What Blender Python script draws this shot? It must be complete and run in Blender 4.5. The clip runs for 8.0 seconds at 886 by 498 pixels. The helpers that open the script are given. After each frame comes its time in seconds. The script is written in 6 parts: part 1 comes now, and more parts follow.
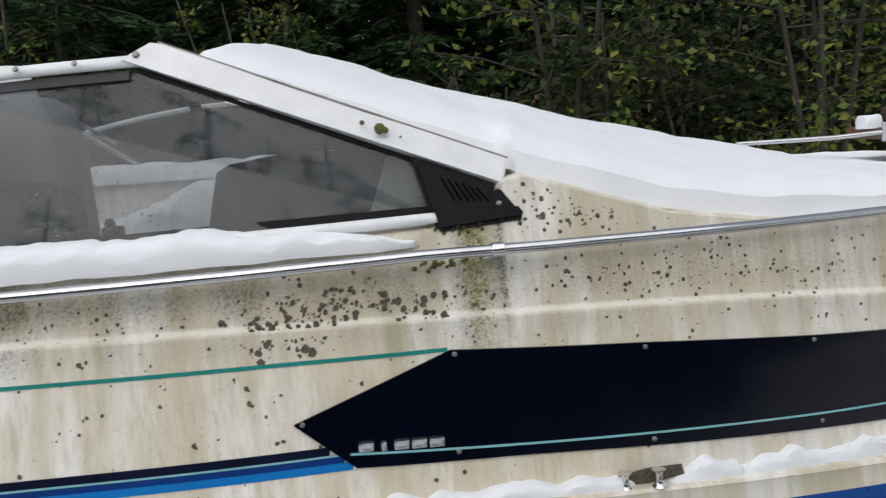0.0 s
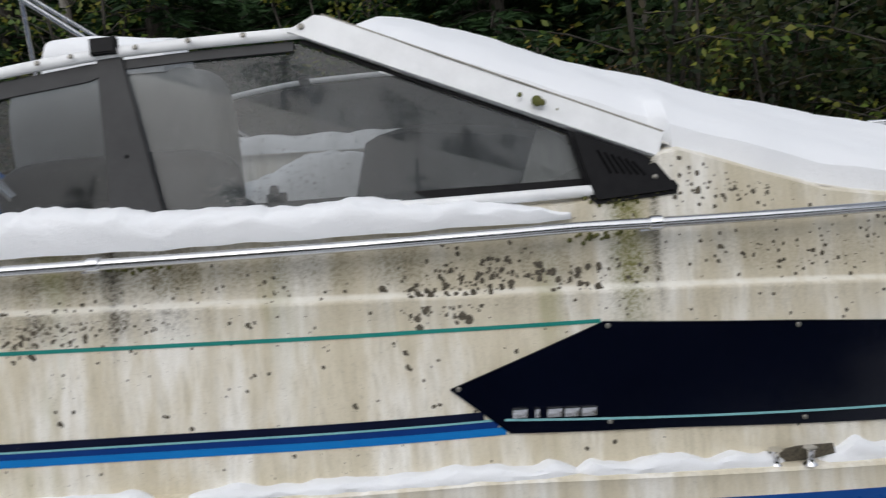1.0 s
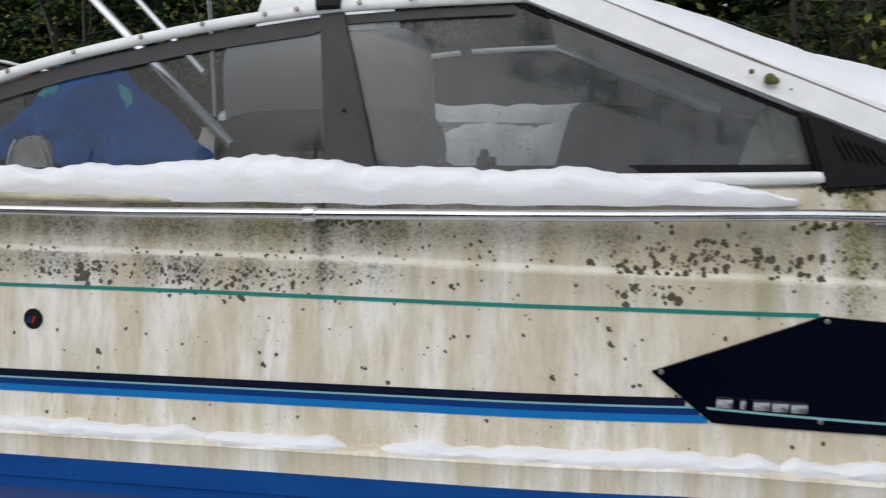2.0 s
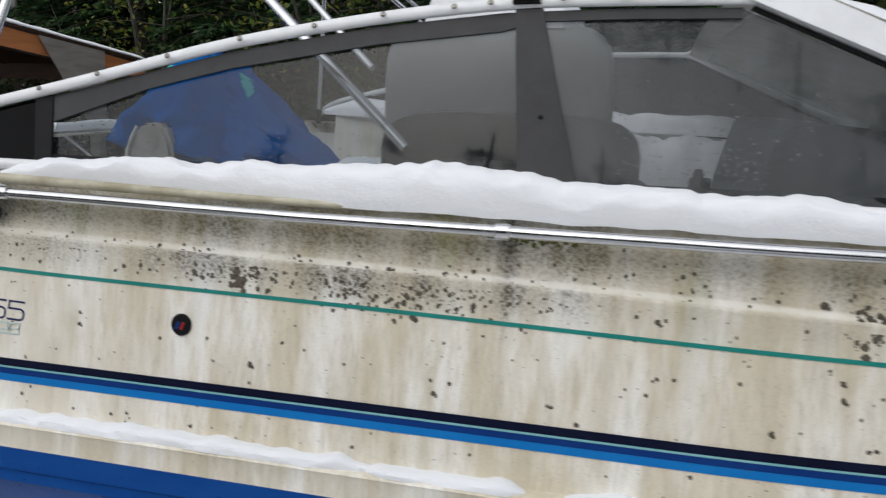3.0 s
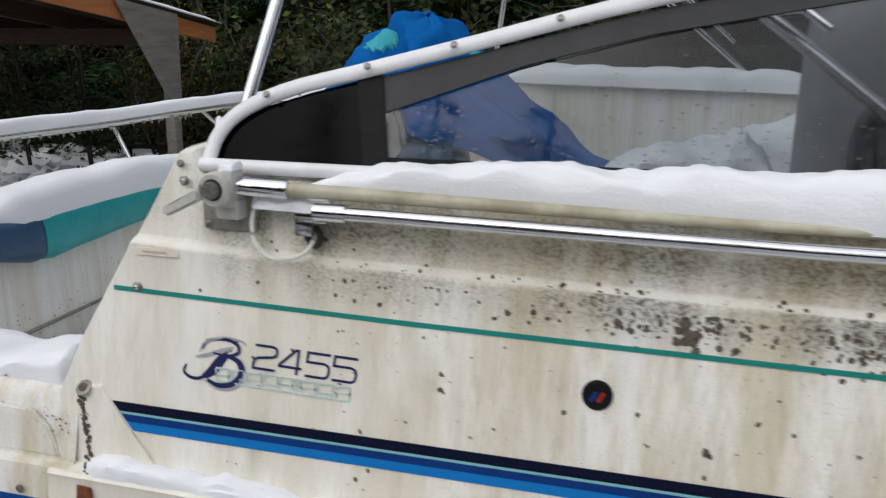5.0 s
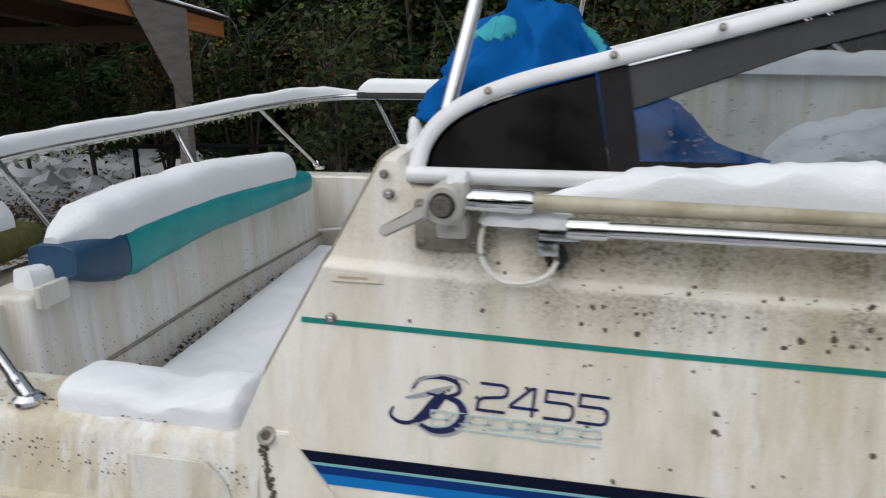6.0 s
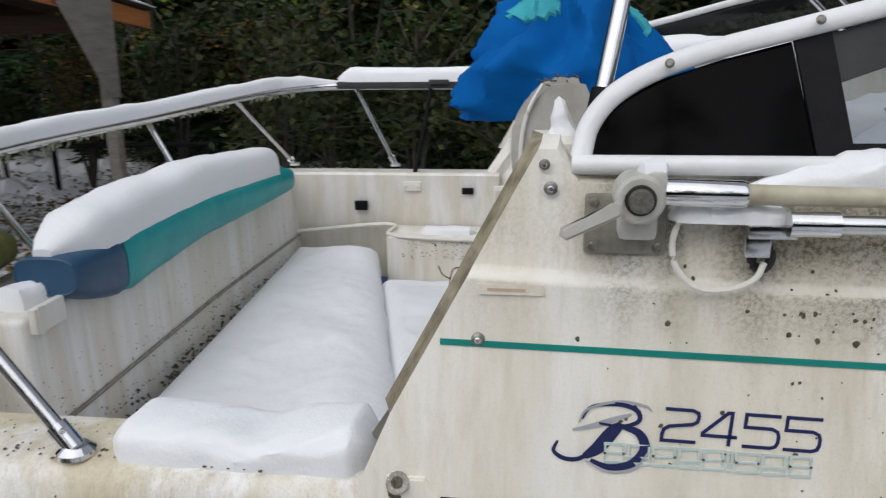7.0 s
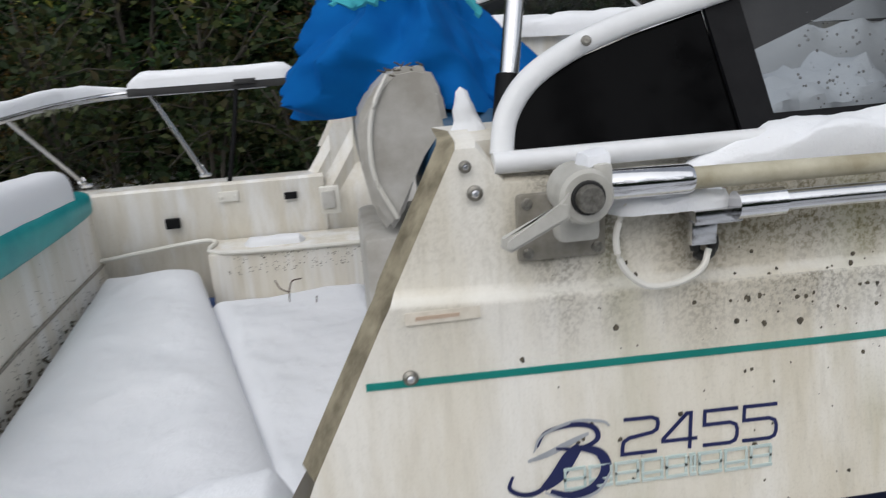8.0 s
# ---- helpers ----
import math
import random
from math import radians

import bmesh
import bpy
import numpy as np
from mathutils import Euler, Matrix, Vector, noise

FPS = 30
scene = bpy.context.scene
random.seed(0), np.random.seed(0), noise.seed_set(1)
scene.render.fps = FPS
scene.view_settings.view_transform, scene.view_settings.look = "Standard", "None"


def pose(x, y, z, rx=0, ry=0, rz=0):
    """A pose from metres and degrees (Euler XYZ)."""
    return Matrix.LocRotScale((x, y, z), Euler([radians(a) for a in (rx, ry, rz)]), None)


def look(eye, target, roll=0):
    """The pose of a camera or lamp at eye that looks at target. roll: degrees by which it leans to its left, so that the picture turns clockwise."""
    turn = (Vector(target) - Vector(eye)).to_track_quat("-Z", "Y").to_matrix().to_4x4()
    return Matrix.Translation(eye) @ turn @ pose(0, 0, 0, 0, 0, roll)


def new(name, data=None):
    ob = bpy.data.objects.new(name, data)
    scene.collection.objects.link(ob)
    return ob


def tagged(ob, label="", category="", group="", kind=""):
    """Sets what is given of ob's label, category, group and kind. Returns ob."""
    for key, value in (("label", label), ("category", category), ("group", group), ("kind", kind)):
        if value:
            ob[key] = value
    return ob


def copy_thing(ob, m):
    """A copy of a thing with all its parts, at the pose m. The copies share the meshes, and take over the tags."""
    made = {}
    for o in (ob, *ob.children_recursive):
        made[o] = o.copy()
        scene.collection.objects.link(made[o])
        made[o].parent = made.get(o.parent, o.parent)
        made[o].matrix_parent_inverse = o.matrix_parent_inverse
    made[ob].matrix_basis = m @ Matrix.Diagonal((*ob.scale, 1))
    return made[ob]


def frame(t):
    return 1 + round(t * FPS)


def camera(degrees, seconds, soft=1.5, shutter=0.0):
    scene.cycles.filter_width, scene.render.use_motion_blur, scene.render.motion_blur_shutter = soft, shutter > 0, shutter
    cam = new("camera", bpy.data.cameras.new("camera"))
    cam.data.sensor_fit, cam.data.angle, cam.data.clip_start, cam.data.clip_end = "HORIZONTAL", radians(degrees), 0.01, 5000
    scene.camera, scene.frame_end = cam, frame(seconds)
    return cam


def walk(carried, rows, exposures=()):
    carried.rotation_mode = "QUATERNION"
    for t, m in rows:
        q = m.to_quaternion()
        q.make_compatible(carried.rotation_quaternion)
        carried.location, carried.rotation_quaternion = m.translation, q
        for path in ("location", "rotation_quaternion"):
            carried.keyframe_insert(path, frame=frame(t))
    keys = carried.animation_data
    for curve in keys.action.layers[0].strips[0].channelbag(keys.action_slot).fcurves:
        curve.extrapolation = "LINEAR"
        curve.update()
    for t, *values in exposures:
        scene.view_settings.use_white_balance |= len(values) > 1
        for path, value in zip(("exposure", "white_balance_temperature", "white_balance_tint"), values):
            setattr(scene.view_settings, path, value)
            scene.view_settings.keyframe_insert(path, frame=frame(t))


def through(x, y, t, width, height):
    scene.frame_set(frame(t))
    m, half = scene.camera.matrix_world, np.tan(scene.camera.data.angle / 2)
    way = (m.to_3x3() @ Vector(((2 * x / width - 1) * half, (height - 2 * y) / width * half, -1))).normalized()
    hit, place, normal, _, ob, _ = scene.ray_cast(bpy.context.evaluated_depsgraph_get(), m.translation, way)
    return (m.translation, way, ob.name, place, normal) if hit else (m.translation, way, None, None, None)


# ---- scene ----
cam = camera(58.9, 8.0, soft=1.2, shutter=0.45)
METRES, EYE, TILT, LEAN, TURN = 3.0, 1.9, -9.0, 5.0, -2.5
ROWS = [
    (0.0, 0.0, 0.0, 0.0, 0.0, 0.0, -0.0),
    (0.5, -0.0296, -0.0028, -0.0028, 1.71, -0.9, -0.99),
    (1.0, -0.0715, -0.012, -0.0071, 4.33, -1.57, -1.2),
    (1.5, -0.1097, -0.0245, -0.0188, 8.66, -2.96, -2.71),
    (3.0, -0.2711, 0.0216, -0.0216, 15.25, -3.97, -8.94),
    (3.5, -0.3535, 0.0292, -0.0237, 15.64, -4.8, -7.28),
    (4.0, -0.4257, 0.0443, -0.0305, 15.01, -6.73, -5.96),
    (4.5, -0.503, 0.0812, -0.0271, 15.57, -7.2, -7.3),
    (5.0, -0.5793, 0.1154, -0.0295, 16.88, -7.21, -8.05),
    (6.5, -0.804, 0.1586, -0.0482, 14.35, -7.77, -5.36),
    (7.0, -0.8646, 0.1853, -0.0577, 9.33, -7.39, -5.66),
    (7.5, -0.9125, 0.203, -0.0609, 0.5, -8.04, -2.58),
    (8.0, -0.9164, 0.239, -0.0543, -5.97, -7.22, -0.28),
]

walk(cam, [(t, pose(0, 0, EYE, TILT, LEAN, TURN) @ pose(METRES * x, METRES * y, METRES * z, 90 + pitch, roll, yaw)) for t, x, y, z, yaw, pitch, roll in ROWS],
     exposures=[(0.0, 0.52), (8.0, 0.50)])

# ---- world and light: an overcast winter day ----
world = bpy.data.worlds.new("overcast")
scene.world = world
world.use_nodes = True
wn, wl = world.node_tree.nodes, world.node_tree.links
sky = wn.new("ShaderNodeTexSky")
sky.sky_type, sky.sun_disc = 'NISHITA', False
sky.sun_elevation, sky.sun_rotation = radians(43), radians(198)
sky.air_density, sky.dust_density, sky.ozone_density = 1.0, 2.0, 1.0
grey = wn.new("ShaderNodeHueSaturation")
grey.inputs["Saturation"].default_value = 0.36
wl.new(sky.outputs[0], grey.inputs["Color"])
wl.new(grey.outputs[0], wn["Background"].inputs[0])
wn["Background"].inputs[1].default_value = 0.11
sun = new("sun", bpy.data.lights.new("sun", 'SUN'))
sun.data.energy, sun.data.angle, sun.data.color = 1.2, radians(120), (0.985, 0.99, 1.0)
sun.matrix_world = look((-6, -16, 18.5), (0, 2, 1))


# ---- materials ----
def nodes_of(name):
    m = bpy.data.materials.new(name)
    m.use_nodes = True
    return m, m.node_tree.nodes, m.node_tree.links


def set_in(node, **kw):
    for k, v in kw.items():
        node.inputs[k.replace("_", " ")].default_value = v


def tex_noise(n, l, scale, detail=4, rough=0.55, stretch=None, coords="Object", shift=0.0):
    tc = n.new("ShaderNodeTexCoord")
    mp = n.new("ShaderNodeMapping")
    mp.inputs["Scale"].default_value = stretch or (1, 1, 1)
    mp.inputs["Location"].default_value = (shift, shift * 0.7, shift * 1.3)
    l.new(tc.outputs[coords], mp.inputs["Vector"])
    t = n.new("ShaderNodeTexNoise")
    set_in(t, Scale=scale, Detail=detail, Roughness=rough)
    l.new(mp.outputs[0], t.inputs["Vector"])
    return t.outputs["Fac"]


def ramp(n, l, value, a, b, ca=(0, 0, 0, 1), cb=(1, 1, 1, 1)):
    r = n.new("ShaderNodeValToRGB")
    r.color_ramp.elements[0].position, r.color_ramp.elements[1].position = a, b
    r.color_ramp.elements[0].color, r.color_ramp.elements[1].color = ca, cb
    l.new(value, r.inputs[0])
    return r.outputs[0]


def mix(n, l, fac, a, b, mode='MIX'):
    m = n.new("ShaderNodeMix")
    m.data_type, m.blend_type = 'RGBA', mode
    for sock, v in ((m.inputs[0], fac), (m.inputs[6], a), (m.inputs[7], b)):
        if hasattr(v, "links"):
            l.new(v, sock)
        else:
            sock.default_value = v
    return m.outputs[2]


def maths(n, l, op, a, b=0.0, clamp=False):
    m = n.new("ShaderNodeMath")
    m.operation, m.use_clamp = op, clamp
    for sock, v in ((m.inputs[0], a), (m.inputs[1], b)):
        if hasattr(v, "links"):
            l.new(v, sock)
        else:
            sock.default_value = v
    return m.outputs[0]


def bump(n, l, value, strength, distance=0.01):
    b = n.new("ShaderNodeBump")
    set_in(b, Strength=strength, Distance=distance)
    l.new(value, b.inputs["Height"])
    return b.outputs[0]


def plain(name, a, b, rough=0.5, metal=0.0, scale=8.0, bumps=0.15, bscale=60.0, stretch=None, spread=(0.35, 0.65), dist=0.004, spec=0.5):
    """Two tones mixed by noise, with fine relief and uneven gloss."""
    m, n, l = nodes_of(name)
    p = n["Principled BSDF"]
    c = mix(n, l, ramp(n, l, tex_noise(n, l, scale, 6, 0.6, stretch), *spread), (*a, 1), (*b, 1))
    l.new(c, p.inputs["Base Color"])
    fine = tex_noise(n, l, bscale, 5, 0.6)
    r = maths(n, l, 'ADD', rough - 0.08, maths(n, l, 'MULTIPLY', fine, 0.16))
    l.new(r, p.inputs["Roughness"])
    set_in(p, Metallic=metal)
    p.inputs["Specular IOR Level"].default_value = spec
    l.new(bump(n, l, fine, bumps, dist), p.inputs["Normal"])
    return m


KNUCKLE = (1.4797, -0.0518, -0.0235, -0.0049)


def gelcoat(name, dirt=1.0, grime=True):
    """Weathered off-white gelcoat with rain streaks, yellow-brown staining and algae."""
    m, n, l = nodes_of(name)
    p = n["Principled BSDF"]
    col = (0.84, 0.815, 0.75, 1) if grime else (0.80, 0.795, 0.775, 1)
    broad = ramp(n, l, tex_noise(n, l, 1.0, 5, 0.6, (7.5, 7.5, 0.55)), 0.42, 0.55)
    streak = ramp(n, l, tex_noise(n, l, 1.0, 4, 0.6, (22, 22, 1.3), shift=3.1), 0.42, 0.66)
    fine = ramp(n, l, tex_noise(n, l, 1.0, 3, 0.6, (75, 75, 5), shift=7.7), 0.5, 0.75)
    washed = ramp(n, l, tex_noise(n, l, 1.0, 2, 0.5, (6, 6, 0.30), shift=15.3), 0.60, 0.72)
    grain = tex_noise(n, l, 260.0, 4, 0.7)
    pits = ramp(n, l, tex_noise(n, l, 120.0, 3, 0.6, shift=6.0), 0.60, 0.72)
    patch = tex_noise(n, l, 2.2, 5, 0.6, shift=1.9)
    if grime:
        tc0 = n.new("ShaderNodeTexCoord")
        sp0 = n.new("ShaderNodeSeparateXYZ")
        l.new(tc0.outputs["Object"], sp0.inputs[0])
        older = n.new("ShaderNodeMapRange")
        for k, v in (("From Min", -2.35), ("From Max", -1.85), ("To Min", 0.45), ("To Max", 1.0)):
            older.inputs[k].default_value = v
        l.new(sp0.outputs["X"], older.inputs["Value"])
        broad, streak, fine, pits = (maths(n, l, 'MULTIPLY', q, older.outputs[0]) for q in (broad, streak, fine, pits))
    c = mix(n, l, maths(n, l, 'MULTIPLY', broad, 0.68 * dirt), col, (0.58, 0.505, 0.345, 1))
    c = mix(n, l, maths(n, l, 'MULTIPLY', streak, 0.42 * dirt), c, (0.47, 0.405, 0.265, 1))
    c = mix(n, l, maths(n, l, 'MULTIPLY', fine, 0.32 * dirt), c, (0.33, 0.30, 0.21, 1))
    c = mix(n, l, maths(n, l, 'MULTIPLY', washed, 0.75), c, (0.82, 0.815, 0.79, 1))
    c = mix(n, l, maths(n, l, 'MULTIPLY', maths(n, l, 'MULTIPLY', ramp(n, l, grain, 0.50, 0.72), older.outputs[0] if grime else 1.0), 0.27 * dirt), c, (0.27, 0.245, 0.17, 1))
    c = mix(n, l, maths(n, l, 'MULTIPLY', maths(n, l, 'MULTIPLY', pits, ramp(n, l, patch, 0.42, 0.62)), 0.36 * dirt), c, (0.16, 0.14, 0.09, 1))
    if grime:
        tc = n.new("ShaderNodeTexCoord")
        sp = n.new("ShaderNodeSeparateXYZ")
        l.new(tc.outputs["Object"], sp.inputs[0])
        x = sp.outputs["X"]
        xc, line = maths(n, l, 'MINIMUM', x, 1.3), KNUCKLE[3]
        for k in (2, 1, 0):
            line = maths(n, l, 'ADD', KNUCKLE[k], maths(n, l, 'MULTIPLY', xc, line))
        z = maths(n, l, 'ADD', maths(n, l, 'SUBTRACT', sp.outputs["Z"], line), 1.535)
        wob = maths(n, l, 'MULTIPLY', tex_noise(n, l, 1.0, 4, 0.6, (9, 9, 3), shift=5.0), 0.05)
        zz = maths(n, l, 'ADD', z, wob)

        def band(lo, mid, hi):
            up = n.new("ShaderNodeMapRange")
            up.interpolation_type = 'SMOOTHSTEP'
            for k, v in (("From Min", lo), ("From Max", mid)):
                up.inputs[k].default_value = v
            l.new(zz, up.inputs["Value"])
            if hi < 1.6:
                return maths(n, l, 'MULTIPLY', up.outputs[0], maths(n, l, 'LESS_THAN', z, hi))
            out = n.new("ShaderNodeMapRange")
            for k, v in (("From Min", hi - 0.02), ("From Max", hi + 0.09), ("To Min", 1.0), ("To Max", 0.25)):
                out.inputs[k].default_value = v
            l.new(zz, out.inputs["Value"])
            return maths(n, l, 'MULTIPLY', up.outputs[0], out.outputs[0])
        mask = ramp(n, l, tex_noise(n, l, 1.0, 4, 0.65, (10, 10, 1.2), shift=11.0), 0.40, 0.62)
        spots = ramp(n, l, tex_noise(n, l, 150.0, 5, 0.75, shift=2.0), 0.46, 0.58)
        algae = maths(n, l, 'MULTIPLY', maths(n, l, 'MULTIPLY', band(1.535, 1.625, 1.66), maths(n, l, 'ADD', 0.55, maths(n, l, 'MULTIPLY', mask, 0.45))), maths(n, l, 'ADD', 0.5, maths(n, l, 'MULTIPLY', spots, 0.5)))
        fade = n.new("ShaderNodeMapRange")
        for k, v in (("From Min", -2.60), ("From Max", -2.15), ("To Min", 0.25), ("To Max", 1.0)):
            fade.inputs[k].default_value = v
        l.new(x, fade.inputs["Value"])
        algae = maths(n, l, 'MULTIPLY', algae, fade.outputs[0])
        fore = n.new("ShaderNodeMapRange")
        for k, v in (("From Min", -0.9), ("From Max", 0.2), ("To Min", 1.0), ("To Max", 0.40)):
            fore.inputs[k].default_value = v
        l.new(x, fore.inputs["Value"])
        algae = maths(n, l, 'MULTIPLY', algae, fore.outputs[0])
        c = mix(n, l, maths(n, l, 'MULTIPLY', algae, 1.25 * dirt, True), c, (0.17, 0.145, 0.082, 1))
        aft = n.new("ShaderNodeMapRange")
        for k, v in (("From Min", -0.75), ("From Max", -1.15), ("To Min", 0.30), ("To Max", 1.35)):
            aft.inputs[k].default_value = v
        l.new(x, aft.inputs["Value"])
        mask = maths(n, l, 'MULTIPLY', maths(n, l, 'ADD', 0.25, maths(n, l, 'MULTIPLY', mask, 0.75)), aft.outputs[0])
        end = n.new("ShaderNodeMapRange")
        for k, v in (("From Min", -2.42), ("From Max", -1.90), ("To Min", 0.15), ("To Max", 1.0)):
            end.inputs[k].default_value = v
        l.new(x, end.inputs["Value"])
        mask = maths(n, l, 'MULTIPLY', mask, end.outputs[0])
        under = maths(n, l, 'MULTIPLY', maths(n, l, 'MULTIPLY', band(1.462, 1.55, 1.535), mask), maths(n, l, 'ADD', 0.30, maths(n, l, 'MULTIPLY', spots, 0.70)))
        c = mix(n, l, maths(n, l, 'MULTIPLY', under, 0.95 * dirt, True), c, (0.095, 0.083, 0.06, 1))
        for cx, half, lo, tint, amount in ((-1.045, 0.030, 1.40, (0.075, 0.065, 0.045, 1), 0.85), (0.125, 0.060, 1.34, (0.17, 0.165, 0.045, 1), 0.95), (0.19, 0.018, 1.45, (0.10, 0.09, 0.06, 1), 0.7), (-2.30, 0.06, 1.42, (0.17, 0.145, 0.10, 1), 0.7), (-2.47, 0.05, 1.44, (0.16, 0.14, 0.10, 1), 0.6), (-2.41, 0.025, 1.46, (0.12, 0.105, 0.075, 1), 0.6)):
            near = n.new("ShaderNodeMapRange")
            for k, v in (("From Min", 0.0), ("From Max", half), ("To Min", 1.0), ("To Max", 0.0)):
                near.inputs[k].default_value = v
            l.new(maths(n, l, 'ABSOLUTE', maths(n, l, 'ADD', maths(n, l, 'SUBTRACT', x, cx), maths(n, l, 'MULTIPLY', wob, 0.3))), near.inputs["Value"])
            down = n.new("ShaderNodeMapRange")
            for k, v in (("From Min", lo), ("From Max", 1.60)):
                down.inputs[k].default_value = v
            l.new(z, down.inputs["Value"])
            run = maths(n, l, 'MULTIPLY', maths(n, l, 'MULTIPLY', near.outputs[0], down.outputs[0]), maths(n, l, 'ADD', 0.35, maths(n, l, 'MULTIPLY', spots, 0.65)))
            c = mix(n, l, maths(n, l, 'MULTIPLY', run, amount * 1.6 * dirt, True), c, tint)
        # paler line on the knuckle: washed gelcoat with its lit edge painted in
        ridge = n.new("ShaderNodeMapRange")
        for k, v in (("From Min", 0.002), ("From Max", 0.008), ("To Min", 0.60), ("To Max", 0.0)):
            ridge.inputs[k].default_value = v
        l.new(maths(n, l, 'ABSOLUTE', maths(n, l, 'SUBTRACT', z, 1.540)), ridge.inputs["Value"])
        c = mix(n, l, maths(n, l, 'MULTIPLY', ridge.outputs[0], ramp(n, l, tex_noise(n, l, 1.0, 4, 0.6, (30, 30, 8), shift=8.0), 0.30, 0.55, (0.35, 0.35, 0.35, 1))), c, (0.78, 0.765, 0.70, 1))
        green = maths(n, l, 'MULTIPLY', ramp(n, l, tex_noise(n, l, 1.0, 3, 0.5, (8, 8, 0.9), shift=21.0), 0.60, 0.72), ramp(n, l, patch, 0.35, 0.6))
        c = mix(n, l, maths(n, l, 'MULTIPLY', green, 0.45 * dirt), c, (0.27, 0.27, 0.10, 1))
    l.new(c, p.inputs["Base Color"])
    l.new(maths(n, l, 'ADD', 0.34, maths(n, l, 'MULTIPLY', grain, 0.25)), p.inputs["Roughness"])
    l.new(bump(n, l, maths(n, l, 'ADD', grain, maths(n, l, 'MULTIPLY', patch, 0.5)), 0.10, 0.002), p.inputs["Normal"])
    return m


def leaf_material(name, cols, rough=0.5, through=0.25):
    """Foliage whose colour changes from leaf to leaf."""
    m, n, l = nodes_of(name)
    p = n["Principled BSDF"]
    g = n.new("ShaderNodeNewGeometry")
    r = n.new("ShaderNodeValToRGB")
    r.color_ramp.elements[0].color, r.color_ramp.elements[1].color = (*cols[0], 1), (*cols[-1], 1)
    for k, c in enumerate(cols[1:-1], 1):
        r.color_ramp.elements.new(k / (len(cols) - 1)).color = (*c, 1)
    l.new(g.outputs["Random Per Island"], r.inputs[0])
    c = mix(n, l, maths(n, l, 'MULTIPLY', tex_noise(n, l, 0.9, 3), 0.5), r.outputs[0], (0.02, 0.03, 0.012, 1))
    l.new(c, p.inputs["Base Color"])
    set_in(p, Roughness=rough)
    p.inputs["Specular IOR Level"].default_value = 0.25
    t = n.new("ShaderNodeBsdfTranslucent")
    l.new(c, t.inputs[0])
    mx = n.new("ShaderNodeMixShader")
    mx.inputs[0].default_value = through
    l.new(p.outputs[0], mx.inputs[1])
    l.new(t.outputs[0], mx.inputs[2])
    l.new(mx.outputs[0], n["Material Output"].inputs[0])
    return m


def glass_material(name, tint, fog, fog_colour):
    """Smoked pane with condensation and run droplets on it."""
    m, n, l = nodes_of(name)
    n.remove(n["Principled BSDF"])
    tr = n.new("ShaderNodeBsdfTransparent")
    tr.inputs[0].default_value = (*tint, 1)
    # grey film: condensation, with some of the sky's reflection put into its colour
    fogb = n.new("ShaderNodeBsdfDiffuse")
    fogb.inputs[0].default_value = (*fog_colour, 1)
    gl = n.new("ShaderNodeBsdfGlossy")
    gl.inputs["Roughness"].default_value = 0.03
    fr = n.new("ShaderNodeFresnel")
    fr.inputs[0].default_value = 1.33
    drops = ramp(n, l, tex_noise(n, l, 1.0, 4, 0.7, (120, 120, 60)), 0.56, 0.70)
    runs = ramp(n, l, tex_noise(n, l, 1.0, 4, 0.6, (26, 26, 2.2), shift=4.0), 0.35, 0.75)
    cloud = ramp(n, l, tex_noise(n, l, 2.0, 4, 0.55, shift=9.0), 0.30, 0.70, (0.6, 0.6, 0.6, 1))
    f = maths(n, l, 'MULTIPLY', cloud, maths(n, l, 'ADD', 0.55, maths(n, l, 'MULTIPLY', runs, 0.35)))
    f = maths(n, l, 'ADD', maths(n, l, 'MULTIPLY', f, fog), maths(n, l, 'MULTIPLY', drops, 0.04))
    m1, m2 = n.new("ShaderNodeMixShader"), n.new("ShaderNodeMixShader")
    l.new(f, m1.inputs[0])
    l.new(tr.outputs[0], m1.inputs[1])
    l.new(fogb.outputs[0], m1.inputs[2])
    l.new(fr.outputs[0], m2.inputs[0])
    l.new(m1.outputs[0], m2.inputs[1])
    l.new(gl.outputs[0], m2.inputs[2])
    l.new(m2.outputs[0], n["Material Output"].inputs[0])
    return m


def snow_material(name):
    m, n, l = nodes_of(name)
    p = n["Principled BSDF"]
    c = mix(n, l, tex_noise(n, l, 3.0, 4), (0.78, 0.80, 0.83, 1), (0.83, 0.84, 0.86, 1))
    c = mix(n, l, ramp(n, l, tex_noise(n, l, 90, 3, 0.6, shift=3), 0.72, 0.80), c, (0.62, 0.60, 0.56, 1))
    l.new(c, p.inputs["Base Color"])
    set_in(p, Roughness=0.75)
    h = maths(n, l, 'ADD', maths(n, l, 'MULTIPLY', tex_noise(n, l, 26, 5, 0.6), 0.7), maths(n, l, 'MULTIPLY', tex_noise(n, l, 170, 4, 0.7), 0.3))
    l.new(bump(n, l, h, 0.42, 0.012), p.inputs["Normal"])
    return m


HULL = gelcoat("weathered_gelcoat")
LINER = gelcoat("cockpit_gelcoat", 0.55, False)
QUARTER = gelcoat("stern_gelcoat", 1.2, False)
EDGE = plain("algae_stained_edge", (0.34, 0.30, 0.21), (0.13, 0.11, 0.07), 0.7, scale=22, bscale=150)
CLEAN = plain("white_moulding", (0.74, 0.73, 0.69), (0.66, 0.64, 0.57), 0.4, scale=5)
SNOW = snow_material("snow")
NAVY = plain("navy_acrylic", (0.0012, 0.0020, 0.0065), (0.002, 0.003, 0.009), 0.12, scale=3, bumps=0.02, spec=0.30)
NAVY_STRIPE = plain("navy_stripe", (0.002, 0.004, 0.018), (0.004, 0.007, 0.026), 0.35, spec=0.2)
